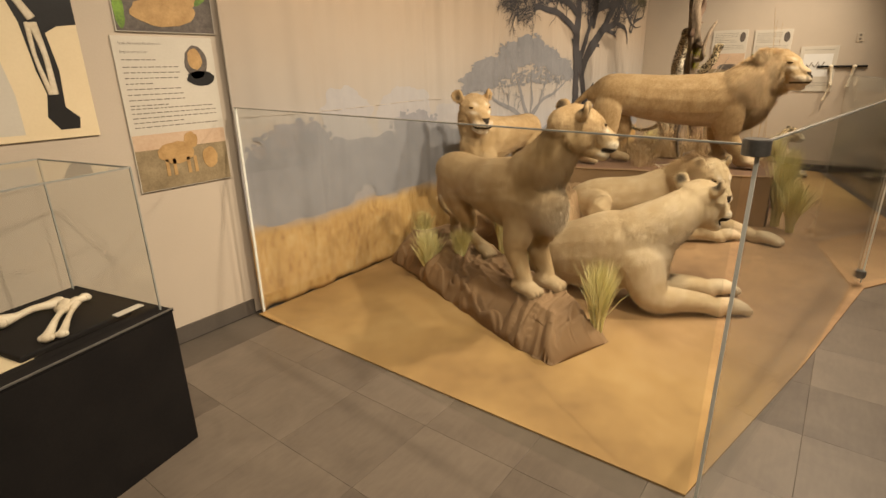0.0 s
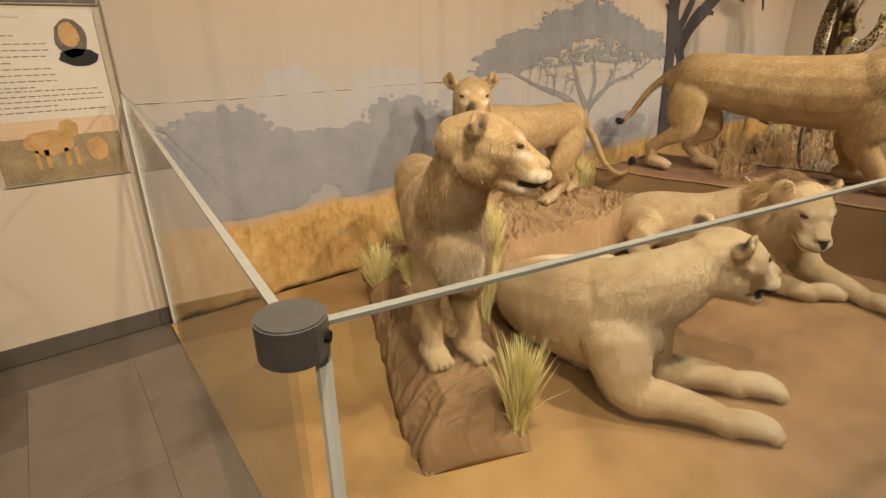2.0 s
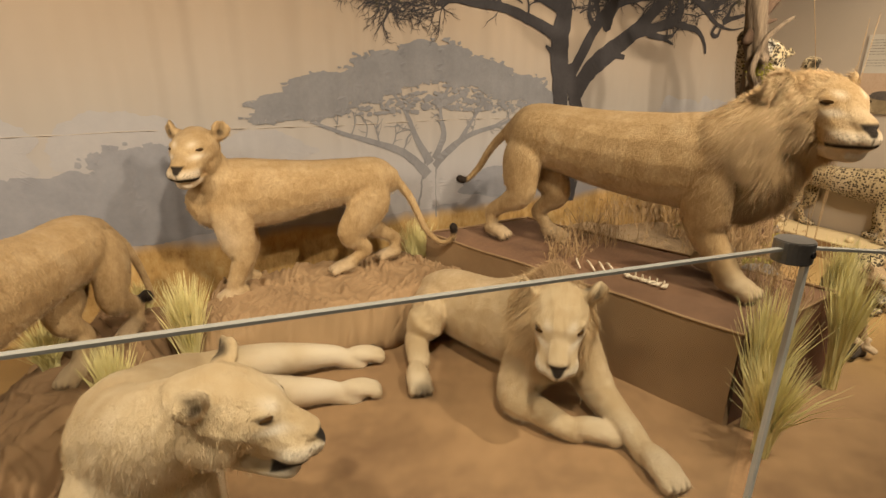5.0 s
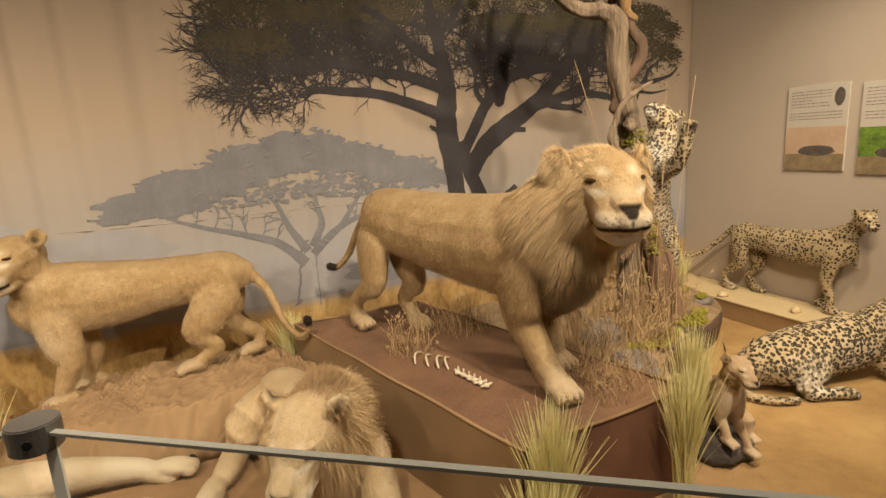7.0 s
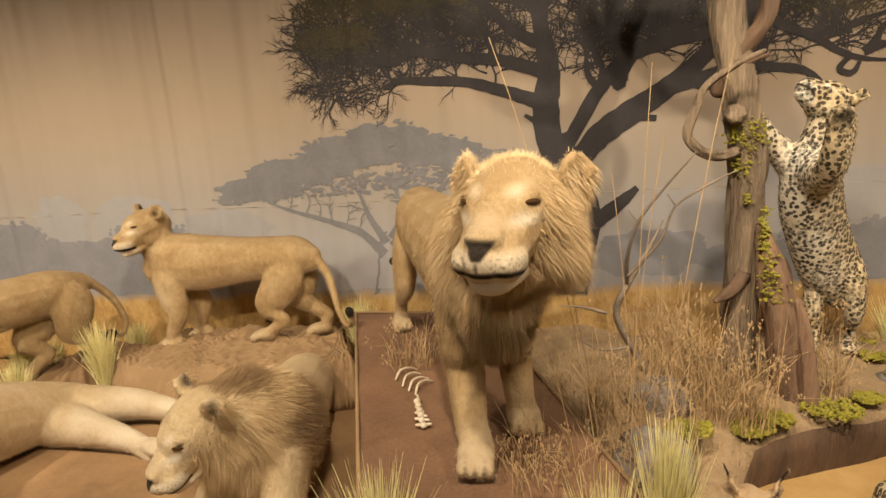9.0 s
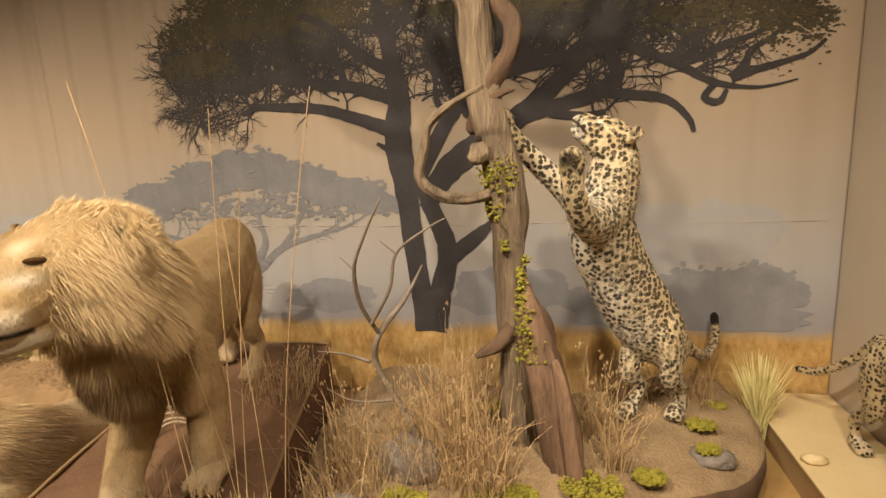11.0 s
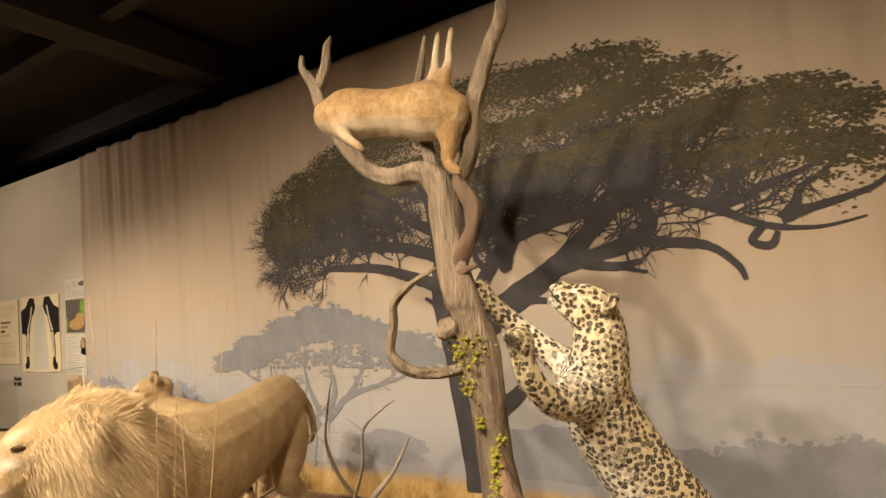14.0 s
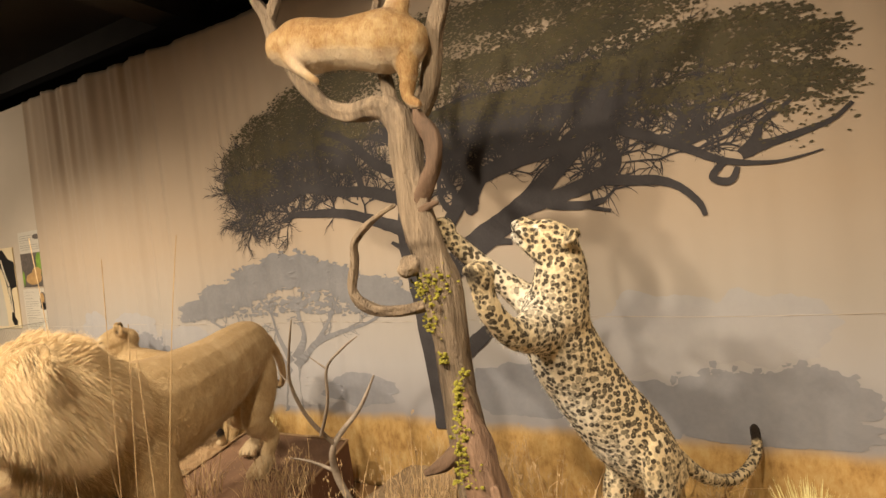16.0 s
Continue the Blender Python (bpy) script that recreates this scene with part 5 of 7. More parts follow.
def draped(name, rows, height, material, label, seed, fold=0.02, spread=0.10, nx=170, taper=20.0, around=True):
    """A low box under loose cloth: rows run along its length as centre x, y and half width."""
    rows = smooth_rows(rows, 34)
    path = [np.array(r[:2]) for r in rows]
    verts, faces = [], []
    n = len(rows)
    for i, r in enumerate(rows):
        t = path[min(i + 1, n - 1)] - path[max(i - 1, 0)]
        t = t / np.linalg.norm(t)
        s = np.array((-t[1], t[0]))
        edge = min(i, n - 1 - i) / taper
        lift = min(1.0, edge) if around else 1.0
        for j in range(nx + 1):
            k = 2 * j / nx - 1
            w = r[2] + spread
            x, y = path[i] + s * k * w
            inside = (1 - abs(k)) * w / spread * 0.75
            h = height * min(1.0, max(0.0, inside)) ** 0.7 * max(0.0, lift) ** 0.6
            along, across = x * t[0] + y * t[1], x * s[0] + y * s[1]
            warp = 0.5 * noise.noise(Vector((x * 3, y * 3, seed)))
            fine = noise.noise(Vector((along * 9 + 2 * warp, across * 5, 1.7 + seed)))
            slope = 1.0 - min(1.0, h / height)
            crease = 0.0
            for q, (ka, kc, amp) in enumerate(((2.2, 5.0, 1.0), (5.0, 3.0, 0.8), (9.0, 4.0, 0.5), (4.0, 11.0, 0.5), (1.2, 9.0, 1.2))):
                g = noise.noise(Vector((along * ka + warp * 2, across * kc - warp * 2, seed + 9 * q)))
                crease += amp * math.exp(-(g / 0.09) ** 2) * (0.5 + 0.5 * noise.noise(Vector((x * 4, y * 4, 3 + q))))
            h += (h > 0.012) * min(1.0, 2.5 * lift) * fold * (crease * (0.75 + 0.8 * slope) + 0.4 * fine)
            px, py = x + s[0] * fold * 0.4 * fine * (abs(k) > 0.6), y + s[1] * fold * 0.4 * fine * (abs(k) > 0.6)
            verts.append((px, py, max(0.011, h)))
    for i in range(n - 1):
        for j in range(nx):
            a = i * (nx + 1) + j
            faces.append((a, a + 1, a + nx + 2, a + nx + 1))
    ob = pieces(name, verts, faces, material, None, "", True)
    solid = ob.modifiers.new("thickness", "SOLIDIFY")
    solid.thickness, solid.offset = 0.004, -1
    return tagged(ob, label, "fabric mound")


draped("fabric_mound", [(3.73, 1.50, 0.11), (3.81, 1.72, 0.14), (3.95, 2.0, 0.16), (4.15, 2.4, 0.20), (4.36, 2.8, 0.22), (4.50, 3.15, 0.22), (4.55, 3.30, 0.22)], 0.235, FABRIC, "rumpled brown fabric draped over a low mound", 3.0, 0.042, 0.12, taper=30.0)
draped("fabric_mound", [(4.86, 2.97, 0.30), (5.02, 2.93, 0.36), (5.4, 2.90, 0.40), (5.9, 2.93, 0.40), (6.28, 2.98, 0.36), (6.36, 3.0, 0.34)], 0.31, DUN, "wrinkled dun fabric draped over a flat rock", 8.0, 0.04, 0.08, taper=14.0)


def platform():
    """The covered box under the standing male."""
    low = [(6.42, 3.10), (7.00, 1.02), (7.96, 1.08), (7.36, 3.12)]
    H = 0.5
    root = empty("lion_platform", 7.2, 2.1, 0.01)
    nx, ny = 30, 60
    verts, faces = [], []
    for j in range(ny + 1):
        for i in range(nx + 1):
            a, b = i / nx, j / ny
            p = np.array(low[0]) * (1 - a) * (1 - b) + np.array(low[3]) * a * (1 - b) + np.array(low[1]) * (1 - a) * b + np.array(low[2]) * a * b
            z = H - 0.012 + 0.012 * noise.noise(Vector((p[0] * 3, p[1] * 3, 1))) + 0.006 * noise.noise(Vector((p[0] * 11, p[1] * 11, 1)))
            verts.append((p[0] - 7.2, p[1] - 2.1, z - 0.01))
    for j in range(ny):
        for i in range(nx):
            k = j * (nx + 1) + i
            faces.append((k, k + nx + 1, k + nx + 2, k + 1))
    pieces("top_cloth", verts, faces, mottled("red_soil_cloth", (0.105, 0.055, 0.03), (0.25, 0.138, 0.074), 2.2, 0.9, 60, 0.4), root, "dark red-brown soil-coloured cover", True)
    for k in range(4):
        a, b = np.array(low[k]), np.array(low[(k + 1) % 4])
        d = (b - a) / np.linalg.norm(b - a)
        out = np.array((d[1], -d[0]))
        if np.dot(out, (a + b) / 2 - np.array((7.2, 2.1))) < 0:
            out = -out
        v, f = [], []
        n, mz = 50, 14
        for j in range(mz + 1):
            for i in range(n + 1):
                p = a + (b - a) * i / n
                z = (H - 0.01) * j / mz
                w = 0.014 * noise.noise(Vector((p[0] * 4, p[1] * 4, z * 3))) * (1 - j / mz) + 0.02 * (1 - j / mz)
                p = p + out * w
                v.append((p[0] - 7.2, p[1] - 2.1, z))
        for j in range(mz):
            for i in range(n):
                q = j * (n + 1) + i
                f.append((q, q + 1, q + n + 2, q + n + 1))
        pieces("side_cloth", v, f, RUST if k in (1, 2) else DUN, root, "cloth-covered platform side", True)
        v, f = [], []
        tube(v, f, [(*(a + d * s - np.array((7.2, 2.1))), H - 0.014 + 0.004 * math.sin(s * 9), 0.009, 0.008) for s in np.linspace(0, np.linalg.norm(b - a), 16)], steps=2, sides=8)
        # paler colour on the rust sides paints in the highlight along the top edge
        pieces("edge_fold", v, f, FABRIC if k in (1, 2) else DUN, root, "folded cloth edge, highlight painted in on rust sides", True)
    return tagged(root, "low box platform covered in red-brown cloth", "platform")


platform()


def soil_mound():
    outline = [(7.70, 3.38), (7.60, 2.6), (7.75, 1.9), (7.95, 1.35), (8.22, 1.32), (8.42, 1.52), (8.62, 1.82), (9.0, 1.98), (9.35, 2.10), (9.72, 2.30), (9.92, 2.62), (9.95, 3.0), (9.9, 3.38)]
    ring = smooth_rows([(*p,) for p in outline], 6)
    c = np.array((8.75, 2.75))
    n, m = len(ring), 26
    verts, faces = [], []
    for j in range(m + 1):
        k = j / m
        for i, p in enumerate(ring):
            q = c + (np.array(p) - c) * (k if j else 0.0)
            lump = noise.noise(Vector((q[0] * 2.2, q[1] * 2.2, 4))) * 0.05 + noise.noise(Vector((q[0] * 9, q[1] * 9, 4))) * 0.014
            z = 0.36 + lump - 0.12 * max(0, k - 0.65) / 0.35 - (0.06 if q[1] < 1.8 else 0)
            verts.append((q[0], q[1], max(0.15, z)))
    top = len(verts)
    for p in ring:
        q = c + (np.array(p) - c) * 1.01
        verts.append((q[0], q[1], 0.15))
    for p in ring:
        q = c + (np.array(p) - c) * 0.985
        verts.append((q[0], q[1], 0.011))
    for j in range(m + 2):
        for i in range(n - 1):
            a = j * n + i
            faces.append((a, a + n, a + n + 1, a + 1))
    ob = pieces("soil_mound", verts, faces, [DIRT, BARK_DARK], None, "", True)
    for f in ob.data.polygons:
        if min(f.vertices) >= m * n:
            f.material_index = 1
    return tagged(ob, "low mound of dry soil with a dark bark edge", "ground mound")


soil_mound()

plinth = empty("plinth", 10.30, 2.36, 0.01)
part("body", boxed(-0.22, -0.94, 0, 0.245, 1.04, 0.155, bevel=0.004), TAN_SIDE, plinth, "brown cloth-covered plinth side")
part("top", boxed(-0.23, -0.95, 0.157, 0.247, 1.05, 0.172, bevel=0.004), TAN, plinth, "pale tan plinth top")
tagged(plinth, "long low tan plinth along the beige wall", "plinth")


# ---------- dead tree ----------
def dead_tree():
    root = empty("dead_tree", 8.65, 2.26, 0.34)

    def piece(name, rows, mat=BARK, rough=0.36, label="", sides=22):
        v, f = [], []
        tube(v, f, [(r[0] - 8.60, r[1] - 2.26, r[2] - 0.34, *r[3:]) for r in rows], (0.2, 1, 0.1), sides, 7, True, rough, len(rows) * 1.7)
        return pieces(name, v, f, mat, root, label, True)

    piece("trunk", [(8.68, 2.30, 0.30, 0.09, 0.08), (8.68, 2.30, 0.6, 0.075, 0.07), (8.67, 2.29, 0.95, 0.075, 0.07), (8.65, 2.27, 1.3, 0.075, 0.072), (8.64, 2.25, 1.6, 0.080, 0.075), (8.58, 2.25, 1.85, 0.078, 0.07), (8.52, 2.27, 2.15, 0.075, 0.07), (8.51, 2.26, 2.36, 0.068, 0.062), (8.45, 2.26, 2.46, 0.05, 0.045)], rough=0.42)
    piece("branch", [(8.52, 2.26, 2.38, 0.055, 0.05), (8.41, 2.26, 2.46, 0.048, 0.043), (8.24, 2.28, 2.47, 0.042, 0.038), (8.09, 2.28, 2.54, 0.042, 0.038), (7.96, 2.27, 2.70, 0.04, 0.036), (7.85, 2.28, 2.88, 0.04, 0.036), (7.78, 2.28, 3.05, 0.034, 0.03), (7.71, 2.28, 3.15, 0.02, 0.02), (7.71, 2.28, 3.22, 0.012, 0.012)])
    piece("branch", [(7.80, 2.28, 3.0, 0.03, 0.03), (7.86, 2.29, 3.12, 0.026, 0.026), (7.87, 2.3, 3.22, 0.02, 0.02), (7.90, 2.3, 3.28, 0.009, 0.009)])
    piece("branch", [(8.50, 2.28, 2.32, 0.05, 0.05), (8.60, 2.38, 2.52, 0.045, 0.045), (8.66, 2.38, 2.75, 0.04, 0.04), (8.74, 2.36, 2.93, 0.036, 0.034), (8.83, 2.34, 3.06, 0.03, 0.03), (8.86, 2.32, 3.14, 0.022, 0.022), (8.87, 2.31, 3.19, 0.018, 0.018)])
    piece("branch", [(8.44, 2.32, 2.48, 0.03, 0.03), (8.38, 2.36, 2.72, 0.026, 0.026), (8.36, 2.36, 2.85, 0.022, 0.022), (8.42, 2.33, 2.98, 0.018, 0.018), (8.47, 2.30, 3.10, 0.008, 0.008)])
    piece("branch", [(8.50, 2.27, 1.86, 0.035, 0.035), (8.58, 2.24, 2.02, 0.036, 0.03), (8.66, 2.22, 2.14, 0.036, 0.03), (8.68, 2.22, 2.26, 0.04, 0.03), (8.62, 2.24, 2.36, 0.03, 0.026), (8.60, 2.24, 2.42, 0.012, 0.012)], BARK_DARK)
    piece("branch", [(8.52, 2.26, 1.92, 0.022, 0.022), (8.60, 2.22, 1.98, 0.018, 0.018), (8.68, 2.2, 2.0, 0.008, 0.008)], BARK_DARK)
    piece("branch", [(8.60, 2.24, 1.58, 0.028, 0.028), (8.50, 2.16, 1.56, 0.025, 0.025), (8.38, 2.09, 1.58, 0.024, 0.024), (8.30, 2.07, 1.66, 0.021, 0.021), (8.33, 2.06, 1.78, 0.018, 0.018), (8.36, 2.04, 1.87, 0.016, 0.016), (8.47, 2.02, 1.95, 0.013, 0.013), (8.58, 2.02, 2.0, 0.009, 0.009)])
    piece("knot", [(8.57, 2.2, 1.77, 0.03, 0.03), (8.545, 2.17, 1.75, 0.045, 0.04), (8.525, 2.14, 1.73, 0.035, 0.03)])
    piece("broken_stub", [(8.66, 2.24, 0.95, 0.04, 0.03), (8.58, 2.2, 0.88, 0.03, 0.022), (8.50, 2.18, 0.84, 0.012, 0.01)], BARK_DARK)
    rng = random.Random(4)
    for cx, cy, cz, r, n in ((8.61, 2.21, 1.66, 0.095, 240), (8.60, 2.21, 1.50, 0.06, 60), (8.64, 2.20, 1.34, 0.04, 16), (8.72, 2.20, 1.28, 0.03, 10)):
        v, f = [], []
        for _ in range(n * 2):
            p = np.array((cx, cy, cz)) + np.array([rng.gauss(0, 0.5) for _ in range(3)]) * r * 0.75 - np.array((8.60, 2.26, 0.34))
            s = rng.uniform(0.004, 0.011)
            ball(v, f, p, (1, rng.random(), 0), (0, rng.random() * 0.3, 1), (s, s, s * 0.7), 3)
        tagged(pieces("moss", v, f, MOSS, root, "tuft of yellow-green moss"), kind="stuff")
    return tagged(root, "tall weathered dead tree with twisted bare branches", "dead tree")


def stump():
    root = empty("broken_stump", 8.86, 2.2, 0.33)

    def piece(name, rows, mat, label=""):
        v, f = [], []
        tube(v, f, [(r[0] - 8.86, r[1] - 2.2, r[2] - 0.33, *r[3:]) for r in rows], (0.2, 1, 0.1), 22, 7, True, 0.45, len(rows))
        return pieces(name, v, f, mat, root, label, True)

    piece("body", [(8.93, 2.15, 0.30, 0.082, 0.07), (8.89, 2.15, 0.6, 0.078, 0.07), (8.83, 2.16, 0.88, 0.075, 0.066), (8.79, 2.18, 1.04, 0.056, 0.05), (8.76, 2.2, 1.2, 0.025, 0.022)], STUMP, "split weathered stump wood")
    piece("slab", [(8.99, 2.09, 0.30, 0.045, 0.04), (8.95, 2.09, 0.6, 0.04, 0.035), (8.90, 2.11, 0.85, 0.02, 0.018)], STUMP)
    rng = random.Random(9)
    v, f = [], []
    for _ in range(420):
        k = rng.random()
        p = np.array(lerp((8.79, 2.11, 0.86), (8.75, 2.18, 1.25), k)) + np.array([rng.gauss(0, 0.02) for _ in range(3)]) * (1.4 - k) - np.array((8.86, 2.2, 0.33))
        s = rng.uniform(0.004, 0.011)
        ball(v, f, p, (1, rng.random(), 0), (0, 0.2, 1), (s, s, s * 0.7), 3)
    tagged(pieces("moss", v, f, MOSS, root, "bright yellow-green moss"), kind="stuff")
    return tagged(root, "broken hollow stump with yellow-green moss", "tree stump")


def bare_branch():
    root = empty("bare_branch", 8.2, 2.15, 0.34)
    rows = ([(8.30, 2.16, 0.34, 0.03), (8.18, 2.18, 0.55, 0.026), (8.07, 2.16, 0.78, 0.024), (8.11, 2.12, 0.95, 0.02), (8.22, 2.19, 1.10, 0.014), (8.30, 2.22, 1.25, 0.006)],
            [(8.11, 2.12, 0.95, 0.016), (8.08, 2.0, 1.12, 0.013), (8.10, 1.90, 1.3, 0.011), (8.18, 1.83, 1.45, 0.008), (8.28, 1.76, 1.60, 0.004)],
            [(8.10, 2.05, 1.02, 0.012), (8.22, 1.98, 1.2, 0.010), (8.27, 1.94, 1.36, 0.008), (8.40, 1.90, 1.46, 0.007), (8.49, 1.88, 1.51, 0.003)],
            [(8.02, 2.2, 0.78, 0.014), (7.9, 2.18, 0.82, 0.009), (7.78, 2.15, 0.84, 0.003)],
            [(8.16, 2.18, 0.6, 0.012), (7.98, 2.1, 0.62, 0.008), (7.86, 2.05, 0.70, 0.003)],
            [(8.27, 1.94, 1.36, 0.006), (8.22, 1.90, 1.42, 0.002)], [(8.10, 1.90, 1.3, 0.005), (8.05, 1.88, 1.36, 0.002)])
    for r in rows:
        v, f = [], []
        tube(v, f, [(p[0] - 8.2, p[1] - 2.15, p[2] - 0.34, p[3] * 0.72) for p in r], (0.3, 1, 0), 8, 6, True, 0.2, len(r))
        pieces("twig", v, f, TWIG, root, "", True)
    return tagged(root, "grey leafless fallen branch with forked twigs", "branch")


dead_tree()
stump()
bare_branch()


def rock(name, c, r, material, label, seed):
    v, f = [], []
    ball(v, f, (0, 0, 0), (1, 0, 0), (0, 0, 1), (1, 1, 1), 12)
    out = []
    for p in v:
        k = 1 + 0.28 * noise.noise(Vector(p) * 1.7 + Vector((seed, 0, 0))) + 0.1 * noise.noise(Vector(p) * 5 + Vector((seed, 0, 0)))
        out.append((p[0] * r[0] * k, p[1] * r[1] * k, max(-0.05, p[2] * r[2] * k)))
    ob = pieces(name, out, f, material, None, "", True)
    ob.location = c
    return tagged(ob, label, "rock")


rock("dark_rock", (8.30, 1.14, 0.055), (0.16, 0.13, 0.10), ROCK_DARK, "dark rounded rock under the small cat", 2)
rock("grey_rock", (8.12, 1.62, 0.30), (0.17, 0.13, 0.15), ROCK, "pale grey boulder on the soil mound", 5)
rock("grey_rock", (8.25, 2.02, 0.38), (0.14, 0.12, 0.12), ROCK, "pale grey rock among dry grass", 7)
rock("grey_rock", (9.62, 2.42, 0.285), (0.11, 0.08, 0.045), ROCK, "flat grey stone at mound edge", 9)
rock("pale_stone", (10.22, 2.02, 0.20), (0.045, 0.035, 0.03), TAN, "small pale stone on the plinth", 11)
rock("pale_stone", (10.14, 2.62, 0.20), (0.06, 0.04, 0.025), TAN, "small pale stone on the plinth", 12)


def moss_patch(x, y, z, r, seed):
    rng = random.Random(seed)
    v, f = [], []
    for _ in range(260):
        a, q = rng.uniform(0, 6.28), math.sqrt(rng.random()) * r
        s = rng.uniform(0.004, 0.012)
        ball(v, f, (q * math.cos(a), q * math.sin(a) * 0.7, rng.uniform(0, 0.025)), (1, rng.random(), 0), (0, 0.2, 1), (s * 1.3, s, s), 3)
    ob = pieces("moss_patch", v, f, MOSS)
    ob.location = (x, y, z)
    return tagged(ob, "patch of bright yellow-green moss on soil", "moss", "moss patches")


for i, row in enumerate(((9.05, 2.02, 0.33, 0.14), (9.30, 2.16, 0.31, 0.07), (9.62, 2.62, 0.33, 0.07), (8.75, 1.92, 0.33, 0.08), (8.30, 1.75, 0.38, 0.1), (9.60, 2.40, 0.325, 0.05), (9.75, 2.9, 0.30, 0.06), (8.55, 2.55, 0.40, 0.08), (8.62, 1.9, 0.30, 0.12))):
    moss_patch(*row, i)


# ---------- grasses ----------
def blade_rows(rng, h, spread, lean=(0, 0), droop=0.35):
    a = rng.uniform(0, 2 * math.pi)
    out = spread * abs(rng.gauss(0.6, 0.35))
    d = np.array((math.cos(a) * out + lean[0], math.sin(a) * out + lean[1]))
    hh = h * rng.uniform(0.55, 1.1)
    b = np.array((rng.gauss(0, 0.012), rng.gauss(0, 0.012)))
    pts = []
    for k in (0, 0.35, 0.7, 1.0):
        p = b + d * hh * (k ** 1.6)
        pts.append((p[0], p[1], hh * (k - droop * out * k * k)))
    return pts, math.atan2(d[1], d[0])


def tuft_mesh(name, n, h, spread, material, seed, width=0.0028, lean=(0, 0)):
    rng = random.Random(seed)
    v, f = [], []
    for _ in range(n):
        pts, a = blade_rows(rng, h, spread, lean)
        a = rng.uniform(0, 3.14)
        s = (-math.sin(a) * width, math.cos(a) * width)
        b = len(v)
        for k, (p, w) in enumerate(zip(pts, (0.8, 1.0, 0.75, 0.15))):
            v += [(p[0] - s[0] * w, p[1] - s[1] * w, max(p[2], 0.0)), (p[0] + s[0] * w, p[1] + s[1] * w, max(p[2], 0.0))]
        for k in range(3):
            f.append((b + 2 * k, b + 2 * k + 1, b + 2 * k + 3, b + 2 * k + 2))
    return v, f


def tuft(x, y, z, h, spread, n=620, seed=1, lean=(0, 0)):
    v, f = tuft_mesh("grass_tuft", n, h, spread, STRAW, seed, 0.0032, lean)
    ob = pieces("grass_tuft", v, f, STRAW)
    ob.location = (x, y, z)
    return tagged(ob, "tuft of pale yellow-green artificial grass", "grass tuft", "straw grass tufts")


for i, row in enumerate((
    (3.93, 1.50, 0.010, 0.48, 0.25), (4.42, 2.28, 0.010, 0.46, 0.22), (4.52, 3.28, 0.02, 0.36, 0.30), (4.10, 2.88, 0.01, 0.40, 0.34),
    (4.76, 2.62, 0.02, 0.58, 0.22), (6.40, 3.24, 0.02, 0.52, 0.25), (7.08, 0.94, 0.012, 0.70, 0.22), (6.94, 0.80, 0.012, 0.5, 0.34),
    (7.80, 0.95, 0.012, 0.66, 0.20), (8.02, 1.12, 0.012, 0.74, 0.13), (10.03, 3.04, 0.012, 0.54, 0.27), (4.15, 2.62, 0.22, 0.22, 0.4))):
    tuft(*row, seed=20 + i)


def dry_patch(x, y, z, r, n, h, seed, lean=(0, 0), name="dry_grass_clump", label="clump of tall dry brown grass on soil"):
    rng = random.Random(seed)
    v, f = [], []
    for _ in range(n):
        a, q = rng.uniform(0, 6.28), math.sqrt(rng.random()) * r
        x0, y0 = q * math.cos(a), q * math.sin(a)
        pts, t = blade_rows(rng, h * rng.choice((0.35, 0.5, 0.7, 1.0)), 0.62, lean, 0.6)
        t = rng.uniform(0, 3.14)
        s = (-math.sin(t) * 0.0019, math.cos(t) * 0.0019)
        b = len(v)
        for p, w in zip(pts, (0.9, 1.0, 0.9, 0.3)):
            v += [(x0 + p[0] - s[0] * w, y0 + p[1] - s[1] * w, max(p[2], -0.02)), (x0 + p[0] + s[0] * w, y0 + p[1] + s[1] * w, max(p[2], -0.02))]
        for k in range(3):
            f.append((b + 2 * k, b + 2 * k + 1, b + 2 * k + 3, b + 2 * k + 2))
        if rng.random() < 0.3:
            e = pts[-1]
            for _ in range(5):
                o = [rng.gauss(0, 0.012) for _ in range(3)]
                b = len(v)
                v += [(x0 + e[0] + o[0], y0 + e[1] + o[1], e[2] + o[2]), (x0 + e[0] + o[0] + 0.004, y0 + e[1] + o[1], e[2] + o[2] + 0.014), (x0 + e[0] + o[0] - 0.004, y0 + e[1] + o[1] + 0.003, e[2] + o[2] + 0.016)]
                f.append((b, b + 1, b + 2))
    ob = pieces(name, v, f, DRY)
    ob.location = (x, y, z)
    return tagged(ob, label, "dry grass", "dry grass clumps")


for i, row in enumerate((
    (8.05, 1.95, 0.30, 0.18, 200, 0.6), (8.38, 2.05, 0.34, 0.22, 300, 0.62), (8.58, 1.95, 0.32, 0.16, 220, 0.6), (8.12, 1.62, 0.28, 0.18, 160, 0.5),
    (8.42, 2.42, 0.38, 0.16, 260, 0.6), (7.86, 1.75, 0.12, 0.12, 90, 0.6), (7.92, 1.4, 0.14, 0.12, 90, 0.45), (9.08, 2.42, 0.36, 0.12, 160, 0.5),
    (9.15, 2.18, 0.33, 0.05, 60, 0.55), (9.62, 2.95, 0.32, 0.14, 160, 0.32), (9.3, 3.0, 0.34, 0.25, 200, 0.30), (8.5, 3.0, 0.36, 0.3, 260, 0.32), (7.8, 2.3, 0.2, 0.1, 60, 0.5))):
    dry_patch(*row, 40 + i)
dry_patch(6.98, 2.22, 0.49, 0.12, 110, 0.34, 71, name="dry_weed", label="sparse dry weeds on the lion platform")
